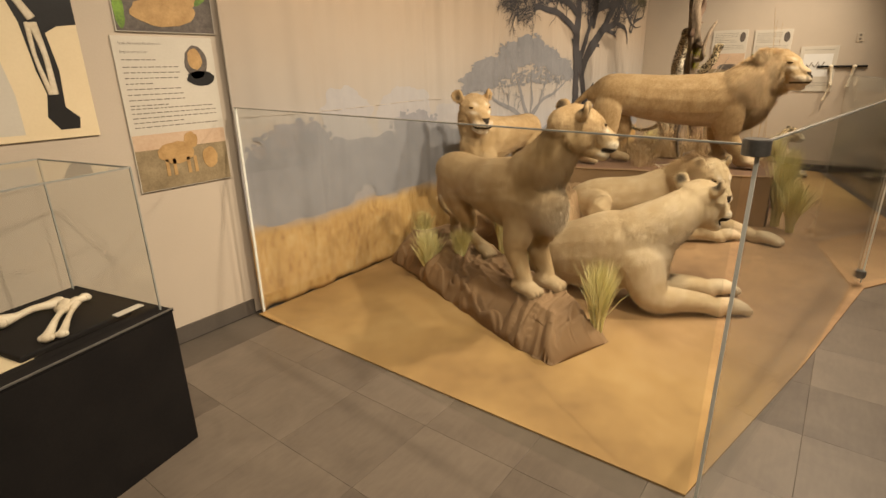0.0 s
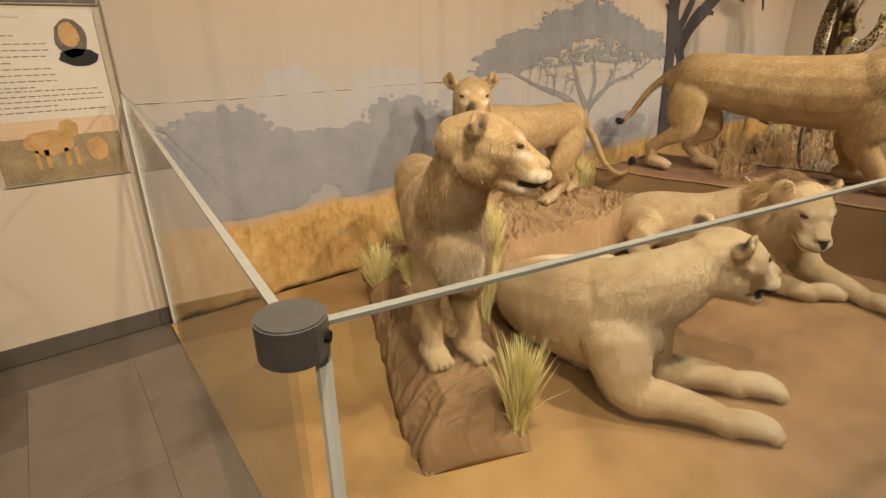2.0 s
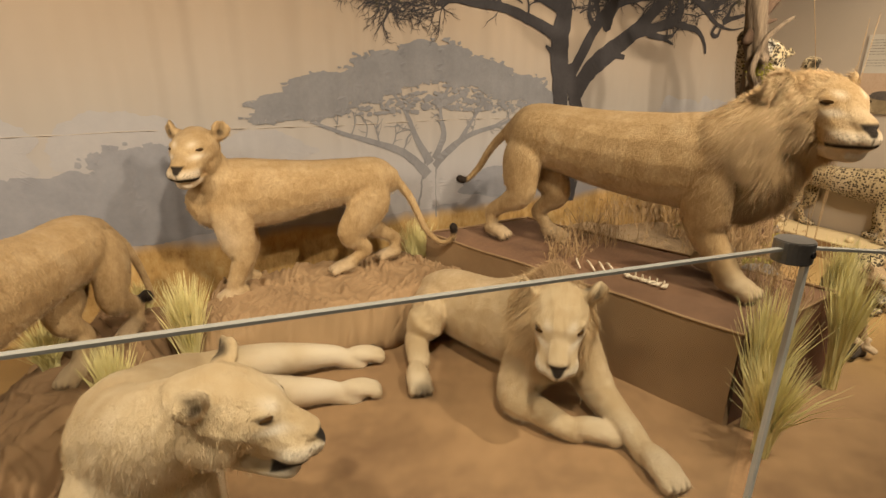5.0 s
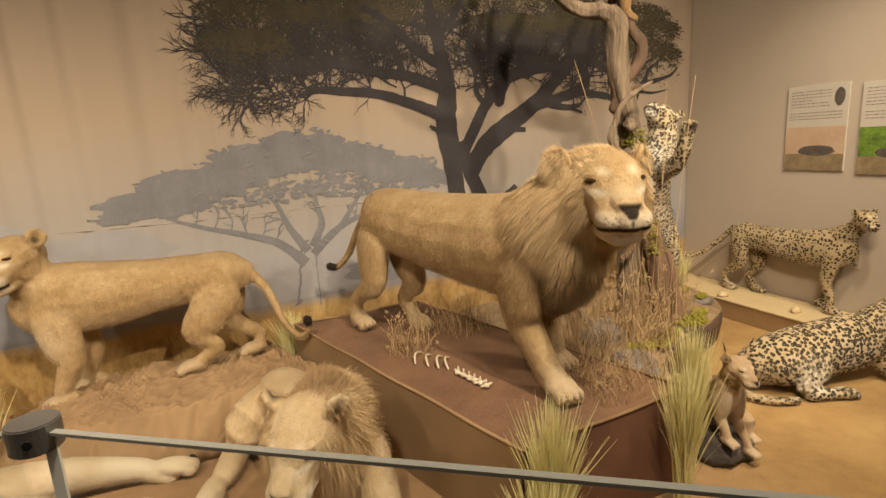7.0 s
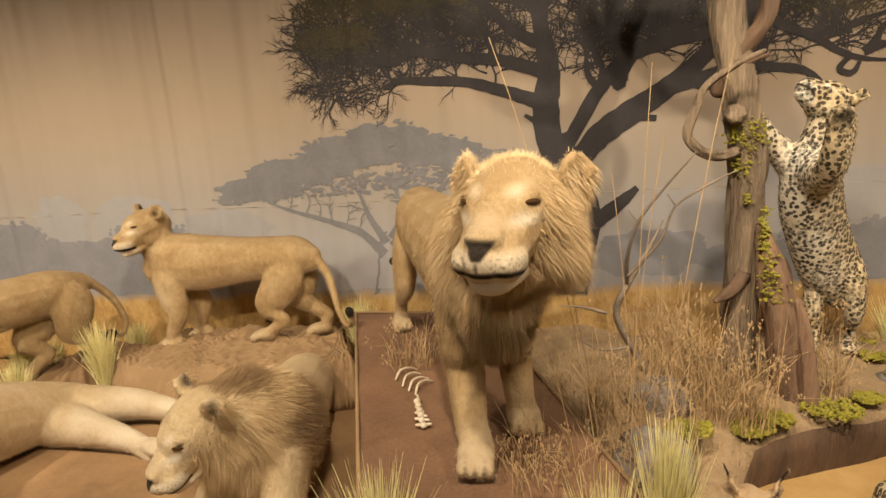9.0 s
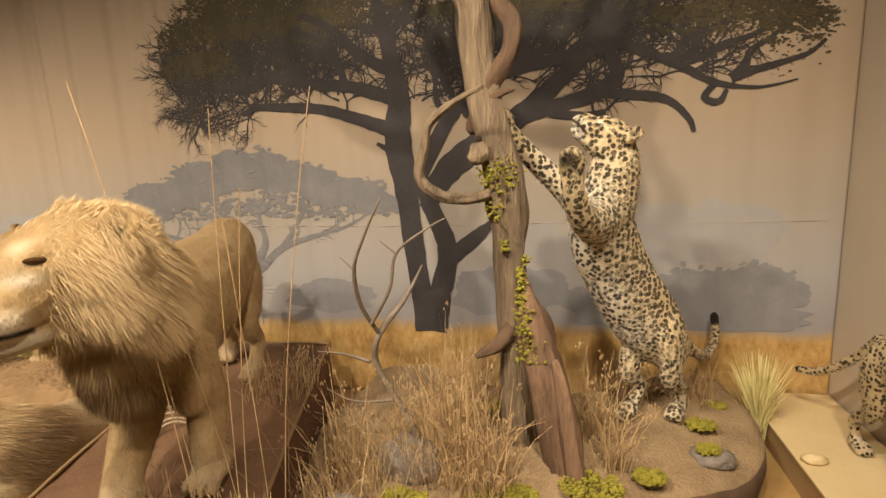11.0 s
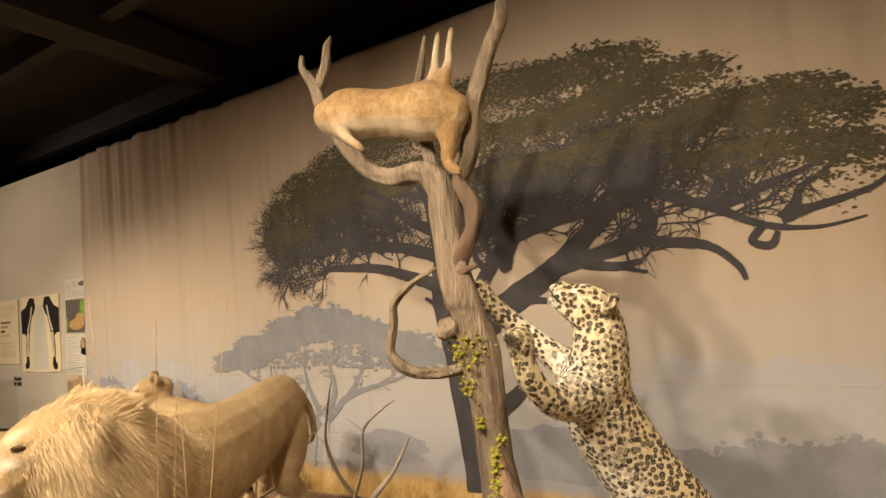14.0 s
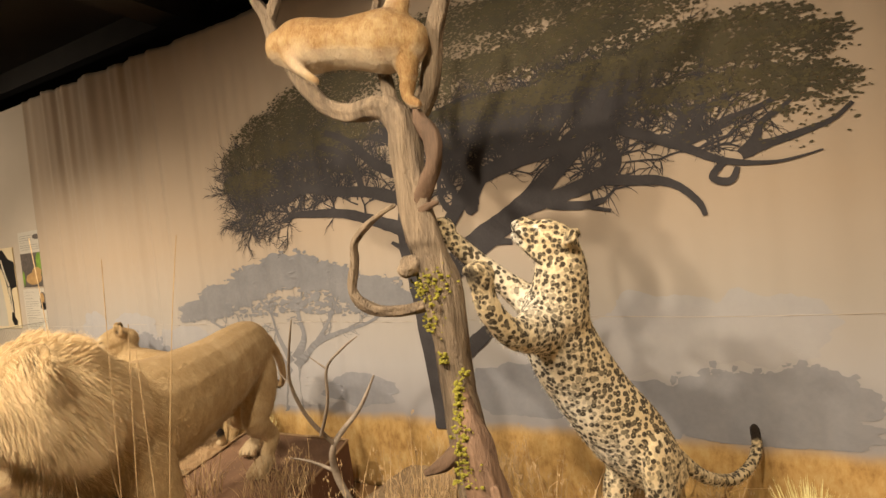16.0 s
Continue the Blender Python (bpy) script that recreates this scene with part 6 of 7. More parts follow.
dry_patch(7.42, 2.40, 0.49, 0.20, 170, 0.30, 72, name="dry_weed", label="sparse dry weeds on the lion platform")
dry_patch(7.64, 1.26, 0.49, 0.18, 150, 0.28, 73, name="dry_weed", label="sparse dry weeds on the lion platform")


def reed(x, y, z, h, dx, dy, seed):
    v, f = [], []
    tube(v, f, [(0, 0, 0, 0.002), (dx * 0.3, dy * 0.3, h * 0.45, 0.0017), (dx * 0.7, dy * 0.7, h * 0.8, 0.0015), (dx, dy, h, 0.001)], (0.4, 1, 0), 5, 5)
    ob = pieces("reed_stem", v, f, DRY)
    ob.location = (x, y, z)
    return tagged(ob, "single tall dry reed stem", "reed", "tall reeds")


for i, row in enumerate(((7.86, 1.20, 0.16, 1.85, -0.38, 0.1), (7.92, 1.25, 0.2, 1.7, 0.05, 0.02), (7.9, 1.3, 0.18, 1.5, 0.12, 0.0), (7.98, 1.35, 0.22, 1.35, -0.1, 0.05), (8.02, 1.3, 0.2, 1.75, 0.22, 0.05), (7.88, 1.38, 0.18, 1.2, -0.2, -0.05), (7.8, 1.3, 0.12, 1.3, -0.3, 0.1))):
    reed(*row, i)


def rib(x, y, z, a, s):
    v, f = [], []
    tube(v, f, [(0, 0, 0.008, 0.006), (0.05 * s, 0.01, 0.035, 0.0065), (0.11 * s, 0.0, 0.03, 0.006), (0.15 * s, -0.02, 0.008, 0.004)], sides=8)
    ob = pieces("rib_bone", v, f, BONE, None, "", True)
    ob.matrix_basis = pose(x, y, z, 0, 0, a)
    return tagged(ob, "curved bleached rib bone on the platform", "bone", "scattered bones")


for x, y, a in ((6.98, 1.95, 70), (7.02, 1.90, 66), (7.06, 1.86, 72), (6.93, 2.02, 60)):
    rib(x, y, 0.49, a, 1.0)
for k in range(6):
    v, f = [], []
    for c, r in (((0, 0, 0.014), (0.018, 0.016, 0.014)), ((0.0, 0.022, 0.018), (0.008, 0.016, 0.006)), ((0.0, -0.022, 0.018), (0.008, 0.016, 0.006)), ((0.004, 0, 0.034), (0.006, 0.006, 0.016))):
        ball(v, f, c, (1, 0, 0), (0, 0, 1), r, 6)
    ob = pieces("vertebra_bone", v, f, BONE, None, "", True)
    ob.matrix_basis = pose(7.08 + 0.012 * k, 1.78 - 0.042 * k, 0.49, 0, 0, 20 * k)
    tagged(ob, "bleached vertebra bone on the platform", "bone", "scattered bones")


# ---------- glass barrier ----------
def glass_material():
    g = Graph("clear_glass", 0.02)
    mixer = g.tree.nodes.new("ShaderNodeMixShader")
    clear = g.tree.nodes.new("ShaderNodeBsdfTransparent")
    clear.inputs[0].default_value = (0.95, 0.96, 0.955, 1)
    gloss = g.tree.nodes.new("ShaderNodeBsdfGlossy")
    gloss.inputs["Roughness"].default_value = 0.03
    facing = g.tree.nodes.new("ShaderNodeLayerWeight")
    facing.inputs[0].default_value = 0.5
    grazing = g.math("ADD", g.math("MULTIPLY", g.math("POWER", facing.outputs["Facing"], 4.0), 0.55), 0.035)
    out = g.tree.nodes["Material Output"]
    g.tree.links.new(grazing, mixer.inputs[0])
    g.tree.links.new(clear.outputs[0], mixer.inputs[1])
    g.tree.links.new(gloss.outputs[0], mixer.inputs[2])
    g.tree.links.new(mixer.outputs[0], out.inputs["Surface"])
    g.tree.nodes.remove(g.shader)
    return g.done()


GLASS = glass_material()
GLASS_EDGE = mottled("polished_glass_edge", (0.25, 0.25, 0.225), (0.33, 0.33, 0.30), 3, 0.2, 60, 0.02)

SIDE_EDGE = mottled("pale_glass_edge", (0.68, 0.68, 0.62), (0.78, 0.78, 0.72), 3, 0.6, 60, 0.02)


def strip(x0, y0, z0, x1, y1, z1, w, h):
    """A bar between two points, w thick across and h tall."""
    bm = bmesh.new()
    a, b = np.array((x0, y0, z0)), np.array((x1, y1, z1))
    d = unit(b - a)
    s = np.cross(d, (0, 0, 1)) if abs(d[2]) < 0.9 else np.array((1.0, 0, 0))
    s = unit(s)
    u = np.cross(s, d)
    vs = [bm.verts.new(tuple(p + s * i * w / 2 + u * j * h / 2)) for p in (a, b) for i, j in ((-1, -1), (1, -1), (1, 1), (-1, 1))]
    for q in ((0, 1, 2, 3), (7, 6, 5, 4), (0, 4, 5, 1), (1, 5, 6, 2), (2, 6, 7, 3), (3, 7, 4, 0)):
        bm.faces.new([vs[k] for k in q])
    return bm


def glass_panel(a, b, top):
    root = empty("glass_panel", (a[0] + b[0]) / 2, (a[1] + b[1]) / 2, 0.01)
    root.parent = barrier
    o = np.array((root.location.x, root.location.y, 0.01))

    def loc(p, z):
        return (p[0] - o[0], p[1] - o[1], z - o[2])

    d = unit((b[0] - a[0], b[1] - a[1], 0))
    n = np.array((-d[1], d[0], 0)) * 0.005
    bm = bmesh.new()
    vs = [bm.verts.new(tuple(np.array(loc(p, z)) + n * k)) for k in (-1, 1) for p, z in ((a, 0.03), (b, 0.03), (b, top - 0.004), (a, top - 0.004))]
    for q in ((3, 2, 1, 0), (4, 5, 6, 7)):
        bm.faces.new([vs[k] for k in q])
    pane = part("pane", bm, GLASS, root, "clear glass sheet")
    pane.visible_shadow = False
    part("top_edge", strip(*loc(a, top), *loc(b, top), 0.011, 0.005), GLASS_EDGE, root, "polished greenish glass edge")
    for p in (a,):
        q, k = loc(p, 0), 0.006
        part("side_edge", strip(q[0] + d[0] * k, q[1] + d[1] * k, 0.02, q[0] + d[0] * k, q[1] + d[1] * k, top - 0.015, 0.014, 0.010), SIDE_EDGE, root, "pale polished glass edge")
    return root


def clamp(x, y, z, a, r=0.034, h=0.042):
    root = empty("glass_clamp", x, y, z, a)
    root.parent = barrier
    bm = bmesh.new()
    bmesh.ops.create_cone(bm, cap_ends=True, segments=28, radius1=r, radius2=r, depth=h)
    bmesh.ops.bevel(bm, geom=[e for e in bm.edges if len(e.link_faces) == 2 and abs(e.verts[0].co.z - e.verts[1].co.z) < 1e-5], offset=0.002, segments=2, affect="EDGES")
    part("body", bm, STEEL, root, "round brushed steel clamp body", False)
    bm = bmesh.new()
    bmesh.ops.create_cone(bm, cap_ends=True, segments=14, radius1=0.006, radius2=0.006, depth=0.004, matrix=pose(0, -r - 0.001, 0, 90, 0, 0))
    part("screw", bm, BLACK, root, "dark socket screw")
    return root


barrier = tagged(empty("glass_barrier", 0, 0, 0), "clear glass barrier with steel clamps around the display", "glass barrier")
RAIL = [(3.0, 3.43), (2.80, 0.73), (5.75, 0.28), (6.62, -0.37), (7.95, -0.02), (10.40, 0.66)]
TOP = 1.335
for a, b in zip(RAIL, RAIL[1:]):
    d = unit((b[0] - a[0], b[1] - a[1]))
    glass_panel((a[0] + d[0] * 0.02, a[1] + d[1] * 0.02), (b[0] - d[0] * 0.02, b[1] - d[1] * 0.02), TOP)
for (x, y), a in zip(RAIL[1:5], (45, 0, 0, 0)):
    clamp(x, y, TOP - 0.005, a)
    clamp(x, y, 0.10, a, 0.034, 0.05)


# ---------- posters and wall pieces ----------
PAPER = mottled("poster_paper", (0.50, 0.455, 0.38), (0.58, 0.53, 0.445), 3, 0.5, 80, 0.03)
CREAM = mottled("cream_paper", (0.66, 0.53, 0.33), (0.74, 0.61, 0.40), 3, 0.5, 80, 0.03)
INK = mottled("ink", (0.14, 0.12, 0.10), (0.2, 0.17, 0.14), 9, 0.6, 90, 0.02)
BLACK_INK = mottled("black_ink", (0.012, 0.011, 0.011), (0.022, 0.02, 0.019), 6, 0.4, 90, 0.02)
GREEN = mottled("green_print", (0.03, 0.05, 0.015), (0.25, 0.42, 0.05), 9, 0.5, 60, 0.02)
FIELD = mottled("field_print", (0.16, 0.115, 0.06), (0.34, 0.26, 0.15), 14, 0.5, 90, 0.02)
LION_PRINT = mottled("tawny_print", (0.30, 0.17, 0.06), (0.52, 0.33, 0.14), 14, 0.5, 90, 0.02)
SKY_PRINT = mottled("dusk_print", (0.46, 0.31, 0.2), (0.6, 0.45, 0.32), 4, 0.5, 60, 0.02)
BARK_PRINT = mottled("bark_print", (0.05, 0.042, 0.035), (0.16, 0.13, 0.11), 25, 0.5, 120, 0.02)


class Board:
    """A foam board on a wall, drawn in its own metres: u to the right, v up."""

    def __init__(self, name, place, turn, w, h, paper, label):
        self.root = new(name)
        self.root.matrix_basis = Matrix.Translation(place) @ Matrix.Rotation(radians(turn), 4, "Z")
        self.w, self.h, self.level = w, h, 0
        part("board", boxed(0, -0.012, 0, w, 0, h, bevel=0.001), paper, self.root)
        tagged(self.root, label, "poster")

    def shape(self, name, pts, material, layer=1, label=""):
        y = -0.012 - 0.0012 * layer
        n = len(pts)
        v = [(u, y, q) for u, q in pts] + [(u, -0.0125, q) for u, q in pts]
        f = [tuple(range(n))] + [(i, i + n, (i + 1) % n + n, (i + 1) % n) for i in range(n)]
        ob = pieces(name, v, f, material, self.root, label)
        bm = bmesh.new()
        bm.from_mesh(ob.data)
        bmesh.ops.recalc_face_normals(bm, faces=bm.faces)
        bm.to_mesh(ob.data)
        bm.free()
        return ob

    def rect(self, name, u0, v0, u1, v1, material, layer=1, label=""):
        return self.shape(name, [(u0, v0), (u1, v0), (u1, v1), (u0, v1)], material, layer, label)

    def blob(self, name, cu, cv, ru, rv, material, layer=2, seed=0, label="", n=22):
        return self.shape(name, [(cu + ru * (1 + 0.14 * noise.noise(Vector((seed, 2 * math.cos(a), 2 * math.sin(a))))) * math.cos(a), cv + rv * (1 + 0.14 * noise.noise(Vector((seed, 2 * math.cos(a), 2 * math.sin(a))))) * math.sin(a)) for a in (2 * math.pi * k / n for k in range(n))], material, layer, label)

    def lines(self, u0, u1, v_top, count, step, seed, size=0.0048):
        rng = random.Random(seed)
        for i in range(count):
            v = v_top - i * step
            end = u1 if i % 4 != 3 else u0 + (u1 - u0) * rng.uniform(0.4, 0.85)
            u = u0
            bm = bmesh.new()
            while u < end - 0.01:
                w = rng.uniform(0.012, 0.035)
                box(bm, u, -0.0131, v, min(u + w, end), -0.0124, v + size)
                u += w + 0.007
            tagged(part("text_line", bm, INK, self.root), "line of small printed text")

    def words(self, text, u, v, size):
        data = bpy.data.curves.new("caption", "FONT")
        data.body, data.size = text, size
        data.materials.append(INK)
        ob = new("caption", data)
        ob.parent = self.root
        ob.matrix_basis = pose(u, -0.0132, v, 90, 0, 0)
        return tagged(ob, "printed caption")


def lion_poster():
    b = Board("lion_poster", (2.435, 3.499, 0.925), 0, 0.525, 0.785, PAPER, "lion information poster with text and savanna photograph")
    b.rect("photo", 0.004, 0.004, 0.521, 0.30, FIELD, 1, "brown grassland photograph")
    b.rect("sky", 0.004, 0.22, 0.521, 0.30, SKY_PRINT, 2, "hazy photograph sky")
    b.blob("standing_figure", 0.22, 0.19, 0.10, 0.06, LION_PRINT, 3, 1, "tawny animal shape")
    b.blob("head", 0.31, 0.25, 0.04, 0.045, LION_PRINT, 4, 2, "tawny head shape")
    for u in (0.15, 0.19, 0.27, 0.31):
        b.rect("leg", u, 0.07, u + 0.018, 0.16, LION_PRINT, 3)
    b.blob("small_figure", 0.41, 0.14, 0.045, 0.06, LION_PRINT, 3, 4, "small tawny animal shape")
    b.blob("mane", 0.415, 0.66, 0.065, 0.085, BARK_PRINT, 2, 5, "dark mane shape")
    b.blob("face", 0.41, 0.675, 0.04, 0.055, LION_PRINT, 3, 6, "tawny face shape")
    b.blob("chest", 0.43, 0.575, 0.08, 0.04, BLACK_INK, 2, 7, "dark chest shape")
    b.words("Scientific name: Panthera leo", 0.03, 0.745, 0.018)
    b.words("English name: Lion", 0.03, 0.705, 0.018)
    b.lines(0.03, 0.20, 0.67, 1, 0.02, 1)
    b.lines(0.03, 0.32, 0.635, 8, 0.027, 2)
    b.lines(0.03, 0.49, 0.43, 5, 0.0235, 3)


def leaping_poster():
    b = Board("animal_poster", (2.47, 3.499, 1.73), 0, 0.52, 0.65, PAPER, "animal information poster with tree photograph below text")
    b.rect("photo", 0.004, 0.004, 0.516, 0.40, BARK_PRINT, 1, "grey bark photograph")
    b.blob("leaf_patch", 0.42, 0.27, 0.09, 0.13, GREEN, 2, 3, "green leaf shape")
    b.blob("leaf_patch", 0.03, 0.1, 0.025, 0.09, GREEN, 2, 4, "green leaf shape")
    b.blob("figure", 0.25, 0.10, 0.17, 0.07, LION_PRINT, 3, 5, "tawny resting animal shape")
    b.blob("figure", 0.33, 0.17, 0.10, 0.06, LION_PRINT, 4, 8, "tawny animal shape")
    b.blob("sketch", 0.40, 0.58, 0.08, 0.03, BARK_PRINT, 2, 6, "small grey animal shape")
    b.lines(0.03, 0.30, 0.60, 4, 0.026, 5)
    b.lines(0.03, 0.48, 0.49, 3, 0.026, 6)


def bone_poster():
    b = Board("bone_poster", (1.30, 3.499, 1.25), 0, 1.0, 0.98, CREAM, "bone comparison poster with two black leg silhouettes")
    for s in (0, 1):
        def at(u, v):
            return (1.0 - u, v) if s else (u, v)

        pts = [at(0.0, 0.50), at(0.0, 0.80), at(0.12, 0.84), at(0.24, 0.96), at(0.36, 0.95), at(0.40, 0.84), at(0.34, 0.74), at(0.30, 0.72), at(0.25, 0.60), at(0.22, 0.50), at(0.20, 0.30), at(0.18, 0.20), at(0.20, 0.10), at(0.16, 0.04), at(0.08, 0.04), at(0.07, 0.09), at(0.12, 0.14), at(0.11, 0.30), at(0.13, 0.46), at(0.08, 0.49)]
        b.shape("silhouette", pts if not s else pts[::-1], BLACK_INK, 1, "black foreleg silhouette")
        for rows in ([(*at(0.30, 0.84), 0.02), (*at(0.24, 0.66), 0.014), (*at(0.17, 0.52), 0.02)], [(*at(0.17, 0.50), 0.018), (*at(0.15, 0.36), 0.012), (*at(0.15, 0.20), 0.016)], [(*at(0.19, 0.50), 0.012), (*at(0.19, 0.36), 0.009), (*at(0.165, 0.20), 0.012)]):
            v, f = [], []
            tube(v, f, [(r[0], -0.014, r[1], r[2], 0.004) for r in rows], (0, 1, 0), 8)
            pieces("bone_print", v, f, BONE, b.root, "pale printed leg bone", True)
    b.shape("white_field", [(0.42, 0.86), (0.36, 0.6), (0.30, 0.2), (0.30, 0.03), (0.70, 0.03), (0.70, 0.2), (0.64, 0.6), (0.58, 0.86)], PAPER, 1, "white text field")
    b.lines(0.36, 0.64, 0.44, 9, 0.022, 8, 0.005)


def side_poster(y, z, w, h, label, seed, chart=False):
    b = Board("animal_poster", (10.559, y, z), -90, w, h, PAPER, label)
    if chart:
        b.rect("diagram", 0.05, 0.20, w - 0.05, h - 0.10, mottled("chart_print", (0.66, 0.64, 0.6), (0.72, 0.7, 0.66)), 1, "pale diagram field")
        for k in range(3):
            u = 0.10 + k * 0.07
            v, f = [], []
            tube(v, f, [(u, -0.0145, 0.36, 0.006), (u + 0.03, -0.0145, 0.33, 0.005), (u + 0.06, -0.0145, 0.39, 0.006)], (0, 1, 0), 6)
            pieces("bone_drawing", v, f, INK, b.root, "dark bone drawing", True)
        b.lines(0.05, w - 0.05, 0.12, 4, 0.02, seed)
        b.lines(0.05, w - 0.05, h - 0.05, 1, 0.02, seed)
        return
    b.rect("photo", 0.004, 0.004, w - 0.004, h * 0.52, SKY_PRINT if seed == 1 else GREEN, 1, "landscape photograph")
    b.rect("foreground", 0.004, 0.004, w - 0.004, h * 0.2, FIELD, 2, "grass foreground")
    b.blob("figure", w * 0.55, h * 0.24, w * 0.30, h * 0.06, BARK_PRINT, 3, seed + 2, "spotted animal shape")
    b.blob("figure", w * 0.86, h * 0.85, w * 0.08, h * 0.10, BARK_PRINT, 2, seed + 4, "small grey animal shape")
    b.lines(0.03, w * 0.72, h * 0.93, 6, 0.024, seed)
    b.lines(0.03, w * 0.92, h * 0.68, 3, 0.024, seed + 9)


lion_poster()
leaping_poster()
bone_poster()
side_poster(2.42, 1.30, 0.47, 0.68, "leopard information poster with sunset photograph on beige wall", 1)
side_poster(1.86, 1.28, 0.47, 0.68, "cheetah information poster with green photograph on beige wall", 2)
side_poster(1.26, 1.12, 0.44, 0.60, "bone diagram chart on the beige wall", 3, True)
b = Board("text_panel", (0.62, 3.499, 1.35), 0, 0.58, 0.86, CREAM, "cream text panel with coloured bars beside bone poster")
for k, (m, w) in enumerate(((INK, 0.3), (LION_PRINT, 0.22), (BLACK_INK, 0.12), (SKY_PRINT, 0.26))):
    b.rect("bar", 0.06, 0.55 - k * 0.06, 0.06 + w, 0.58 - k * 0.06, m, 1, "coloured printed bar")
b.lines(0.06, 0.5, 0.78, 5, 0.03, 12)
b.lines(0.06, 0.5, 0.28, 7, 0.03, 13)
for k in range(6):
    u, v = k % 3, k // 3
    tagged(part("specimen_label", boxed(1.02 + u * 0.07, 3.485, 1.06 + v * 0.07, 1.07 + u * 0.07, 3.499, 1.11 + v * 0.07, bevel=0.001), BLACK), "small dark specimen label on the wall", "label", "small wall labels")

door = empty("door_1", -0.25, 3.499, 0)
part("leaf", boxed(-0.48, -0.045, 0.01, 0.48, -0.004, 2.55, bevel=0.003), WOOD, door, "dark brown door leaf")
for x in (-0.58, 0.48):
    part("frame", boxed(x, -0.06, 0, x + 0.1, -0.002, 2.62, bevel=0.003), WOOD, door)
part("frame", boxed(-0.48, -0.06, 2.56, 0.48, -0.002, 2.62, bevel=0.003), WOOD, door)
v, f = [], []
tube(v, f, [(0.38, -0.06, 1.0, 0.01), (0.38, -0.09, 1.0, 0.01), (0.28, -0.095, 1.0, 0.01)], (0, 0, 1), 8)
pieces("handle", v, f, STEEL, door, "steel lever handle", True)
tagged(door, "dark brown wooden door in the beige wall", "door", kind="structure")


def wall_plate(y, z, label, w=0.075, h=0.115):
    root = empty("wall_plate", 10.559, y, z)
    part("plate", boxed(-0.008, -w / 2, -h / 2, 0, w / 2, h / 2, bevel=0.002), mottled("ivory_plastic", (0.45, 0.38, 0.29), (0.52, 0.45, 0.35), 4, 0.4), root)
    for k in (-1, 1):
        part("slot", boxed(-0.0095, -0.014, k * 0.025 - 0.012, -0.0078, 0.014, k * 0.025 + 0.012), INK, root, "dark socket face")
    return tagged(root, label, "wall plate")


wall_plate(1.80, 0.60, "ivory electrical outlet plate on the wall")
wall_plate(0.62, 1.82, "small ivory thermostat on the beige wall")


def long_bone(parent, p, q, r, name="bone", mat=BONE):
    p, q = np.array(p, float), np.array(q, float)
    d = q - p
    v, f = [], []
    tube(v, f, [(*p, r * 1.7, r * 1.5), (*(p + d * 0.1), r * 1.45, r * 1.3), (*(p + d * 0.3), r * 0.85, r * 0.8), (*(p + d * 0.55 + np.array((0, 0, r * 0.4))), r * 0.78, r * 0.75), (*(p + d * 0.85), r * 1.15, r), (*q, r * 1.6, r * 1.25)], (0, 0, 1), 12, 6, True, 0.12, r * 100)
    s = unit(np.cross(d, (0, 0, 1)))
    for k in (-1, 1):
        ball(v, f, p + s * k * r * 1.1, d, (0, 0, 1), (r * 1.1, r * 1.0, r * 1.1), 5)
        ball(v, f, q + s * k * r * 1.0, d, (0, 0, 1), (r * 0.95, r * 0.9, r * 0.9), 5)
    return pieces(name, v, f, mat, parent, "", True)


rack = empty("bone_mount", 10.559, 0.75, 1.45)
part("rail", boxed(-0.03, -0.28, -0.01, 0, 0.28, 0.015, bevel=0.002), BLACK, rack, "dark mounting rail")
long_bone(rack, (-0.05, 0.12, 0.0), (-0.06, 0.09, -0.22), 0.018)
long_bone(rack, (-0.06, 0.09, -0.24), (-0.06, 0.14, -0.44), 0.014)
long_bone(rack, (-0.05, -0.14, 0.0), (-0.06, -0.10, -0.26), 0.018)
tagged(rack, "animal leg bones hung on a dark wall rail", "bone display")


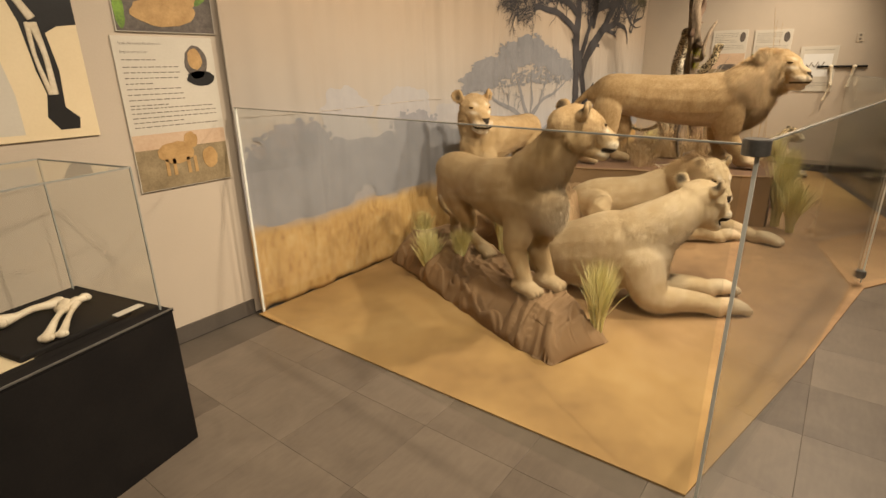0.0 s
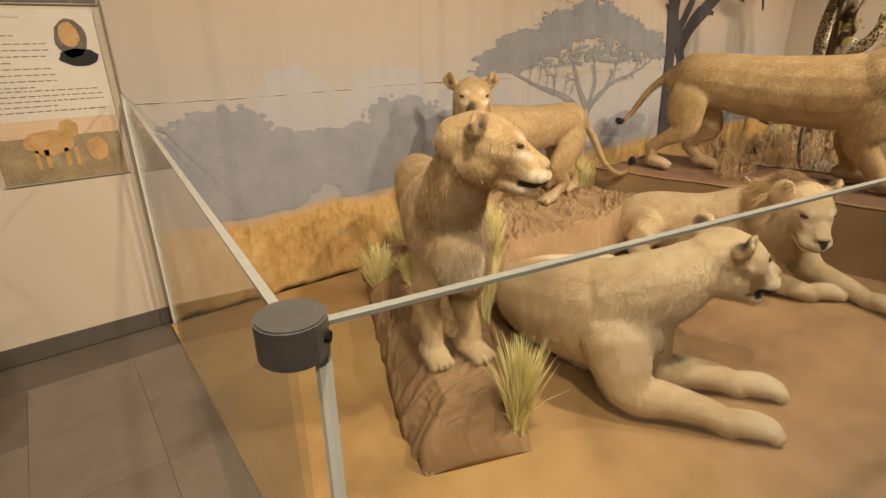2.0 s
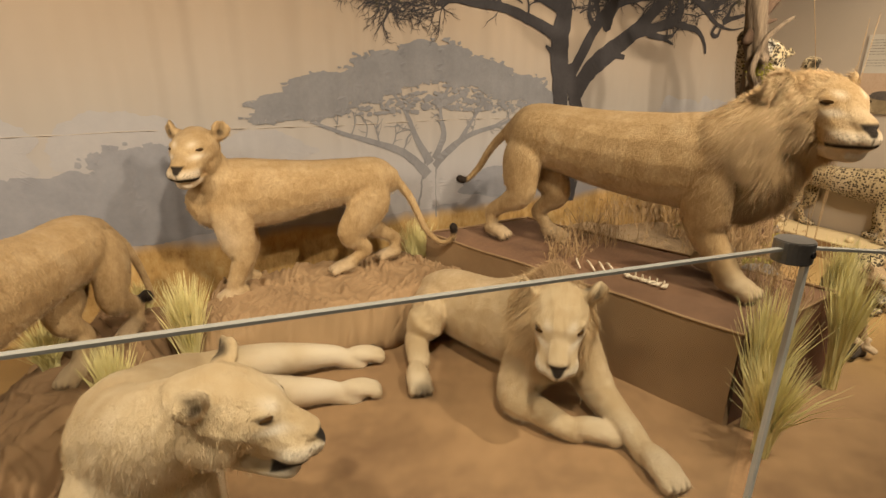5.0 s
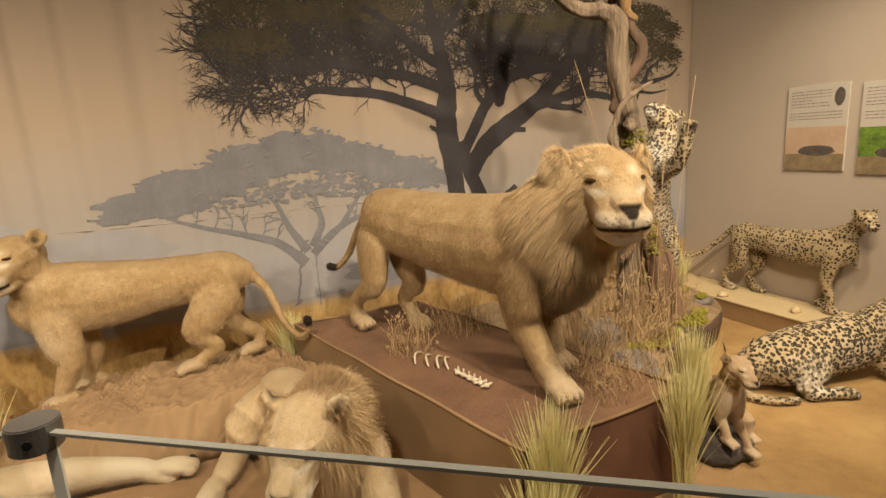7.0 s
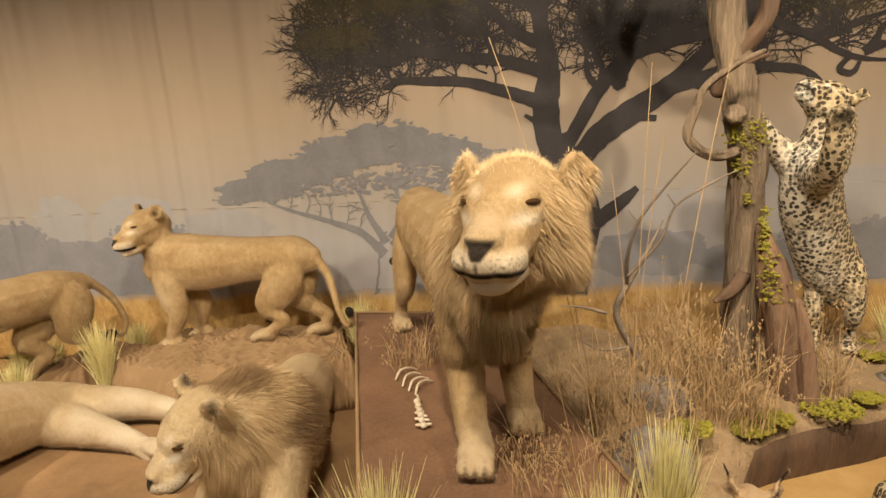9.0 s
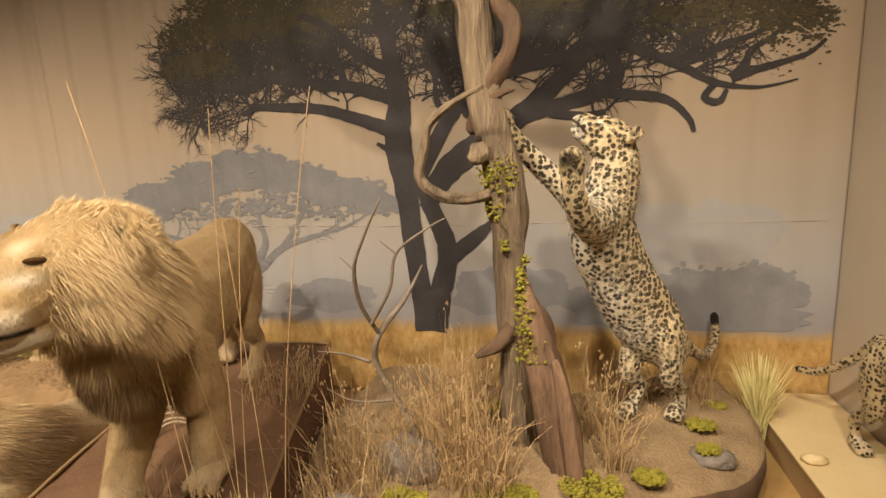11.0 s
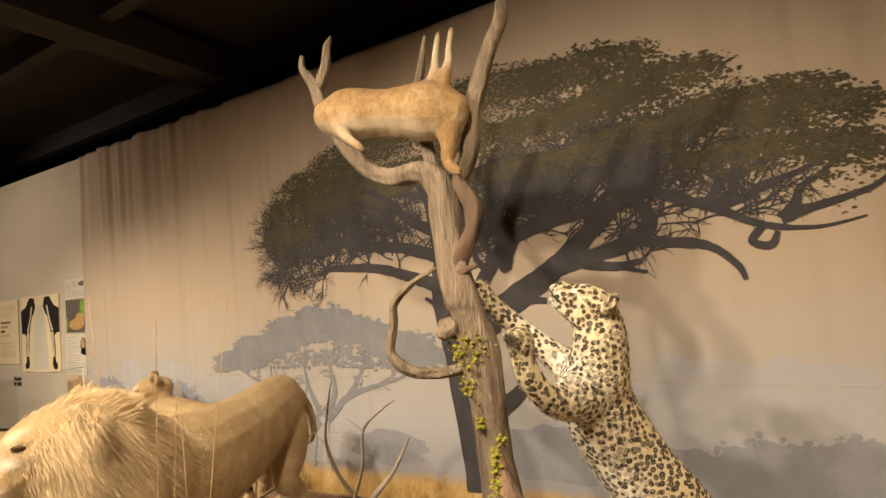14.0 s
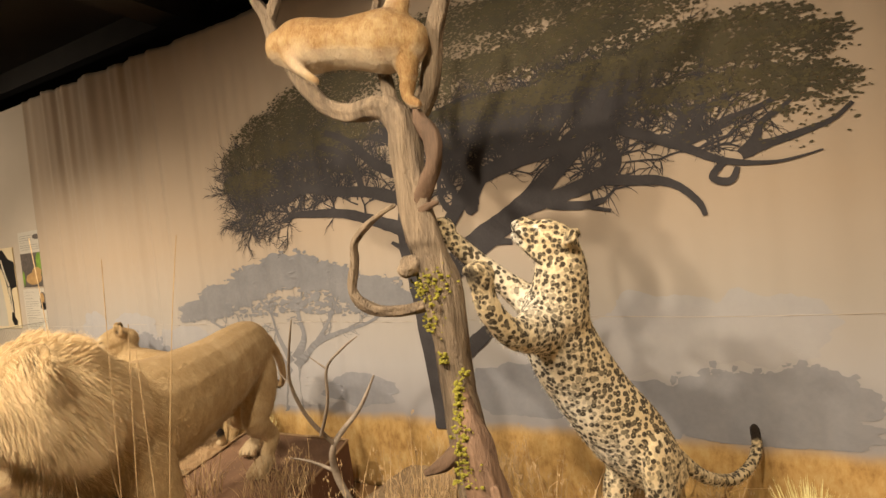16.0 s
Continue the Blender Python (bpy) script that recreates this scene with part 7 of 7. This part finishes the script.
# ---------- specimen case ----------
def specimen_case():
    ang = 12.5
    L, D, H = 1.25, 0.62, 0.63
    root = empty("specimen_pedestal", 2.09, 2.60, 0, ang)
    part("body", boxed(-L, 0, 0.001, 0, D, H - 0.012, bevel=0.003), BLACK, root, "matte black pedestal body")
    part("top", boxed(-L - 0.003, -0.003, H - 0.010, 0.003, D + 0.003, H, bevel=0.002), BLACK, root, "black pedestal top")
    tagged(root, "black pedestal holding a clear bone case", "pedestal")
    case = empty("glass_case", 2.09, 2.60, H, ang)
    T, i = 0.58, 0.03
    corners = [(-L + i, i), (-i, i), (-i, D - i), (-L + i, D - i)]
    for k in range(4):
        a, c = corners[k], corners[(k + 1) % 4]
        bm = bmesh.new()
        vs = [bm.verts.new(p) for p in ((*a, 0.004), (*c, 0.004), (*c, T - 0.004), (*a, T - 0.004))]
        bm.faces.new(vs)
        pane = part("pane", bm, GLASS, case, "clear acrylic side")
        pane.visible_shadow = False
        part("edge", strip(*a, 0.004, *a, T, 0.006, 0.006), GLASS_EDGE, case, "bright acrylic edge")
        part("edge", strip(*a, T, *c, T, 0.006, 0.006), GLASS_EDGE, case, "bright acrylic edge")
    bm = bmesh.new()
    bm.faces.new([bm.verts.new((*p, T)) for p in corners])
    pane = part("lid_pane", bm, GLASS, case, "clear acrylic lid")
    pane.visible_shadow = False
    part("base_strip", strip(-L, -0.004, 0.004, 0, -0.004, 0.004, 0.006, 0.006), STEEL, case, "bright base trim")
    tagged(case, "clear acrylic case over leg bones", "display case")
    m = root.matrix_basis

    def place(u, v, z):
        return m @ Vector((u, v, H + z))

    tray = tagged(part("bone_tray", boxed(-0.50, 0.10, H, -0.10, 0.46, H + 0.025, bevel=0.006), BLACK), "raised black foam tray under bones", "tray")
    tray.matrix_basis = m
    card = tagged(part("paper_sheet", boxed(-0.72, 0.10, H + 0.001, -0.46, 0.26, H + 0.004), CREAM), "cream paper sheet lying in the case", "paper")
    card.matrix_basis = m
    small = tagged(part("label_card", boxed(-0.17, 0.08, H + 0.026, -0.06, 0.115, H + 0.029), PAPER), "small white specimen label card", "label")
    small.matrix_basis = m
    for p, q, r in (((-0.40, 0.40, 0.05), (-0.20, 0.38, 0.05), 0.018), ((-0.20, 0.34, 0.05), (-0.40, 0.12, 0.045), 0.014), ((-0.16, 0.34, 0.045), (-0.36, 0.10, 0.045), 0.012), ((-0.24, 0.30, 0.05), (-0.13, 0.33, 0.05), 0.014), ((-0.72, 0.36, 0.03), (-0.48, 0.38, 0.035), 0.016)):
        ob = long_bone(None, p, q, r, "leg_bone")
        ob.matrix_basis = Matrix.Translation((0, 0, H)) @ m
        tagged(ob, "yellowed animal leg bone in the case", "bone", "bones in the case")


specimen_case()


# ---------- ceiling fittings ----------
def track_head(x, y, tx, ty, tz):
    root = new("track_light")
    root.matrix_basis = look((x, y, LAMP_Z + 0.03), (tx, ty, tz))
    bm = bmesh.new()
    bmesh.ops.create_cone(bm, cap_ends=True, segments=20, radius1=0.05, radius2=0.05, depth=0.14, matrix=pose(0, 0, 0.12))
    part("can", bm, BLACK, root, "black lamp can")
    stem = part("stem", boxed(-0.008, -0.008, 0, 0.008, 0.008, 4.6 - LAMP_Z - 0.03 - 0.05), BLACK, root)
    stem.matrix_basis = root.matrix_basis.inverted() @ Matrix.Translation(root.matrix_basis @ Vector((0, 0, 0.12)))
    return tagged(root, "black ceiling track spotlight above the display", "track light", "track spotlights")


for row in SPOTS:
    track_head(*row[:5])
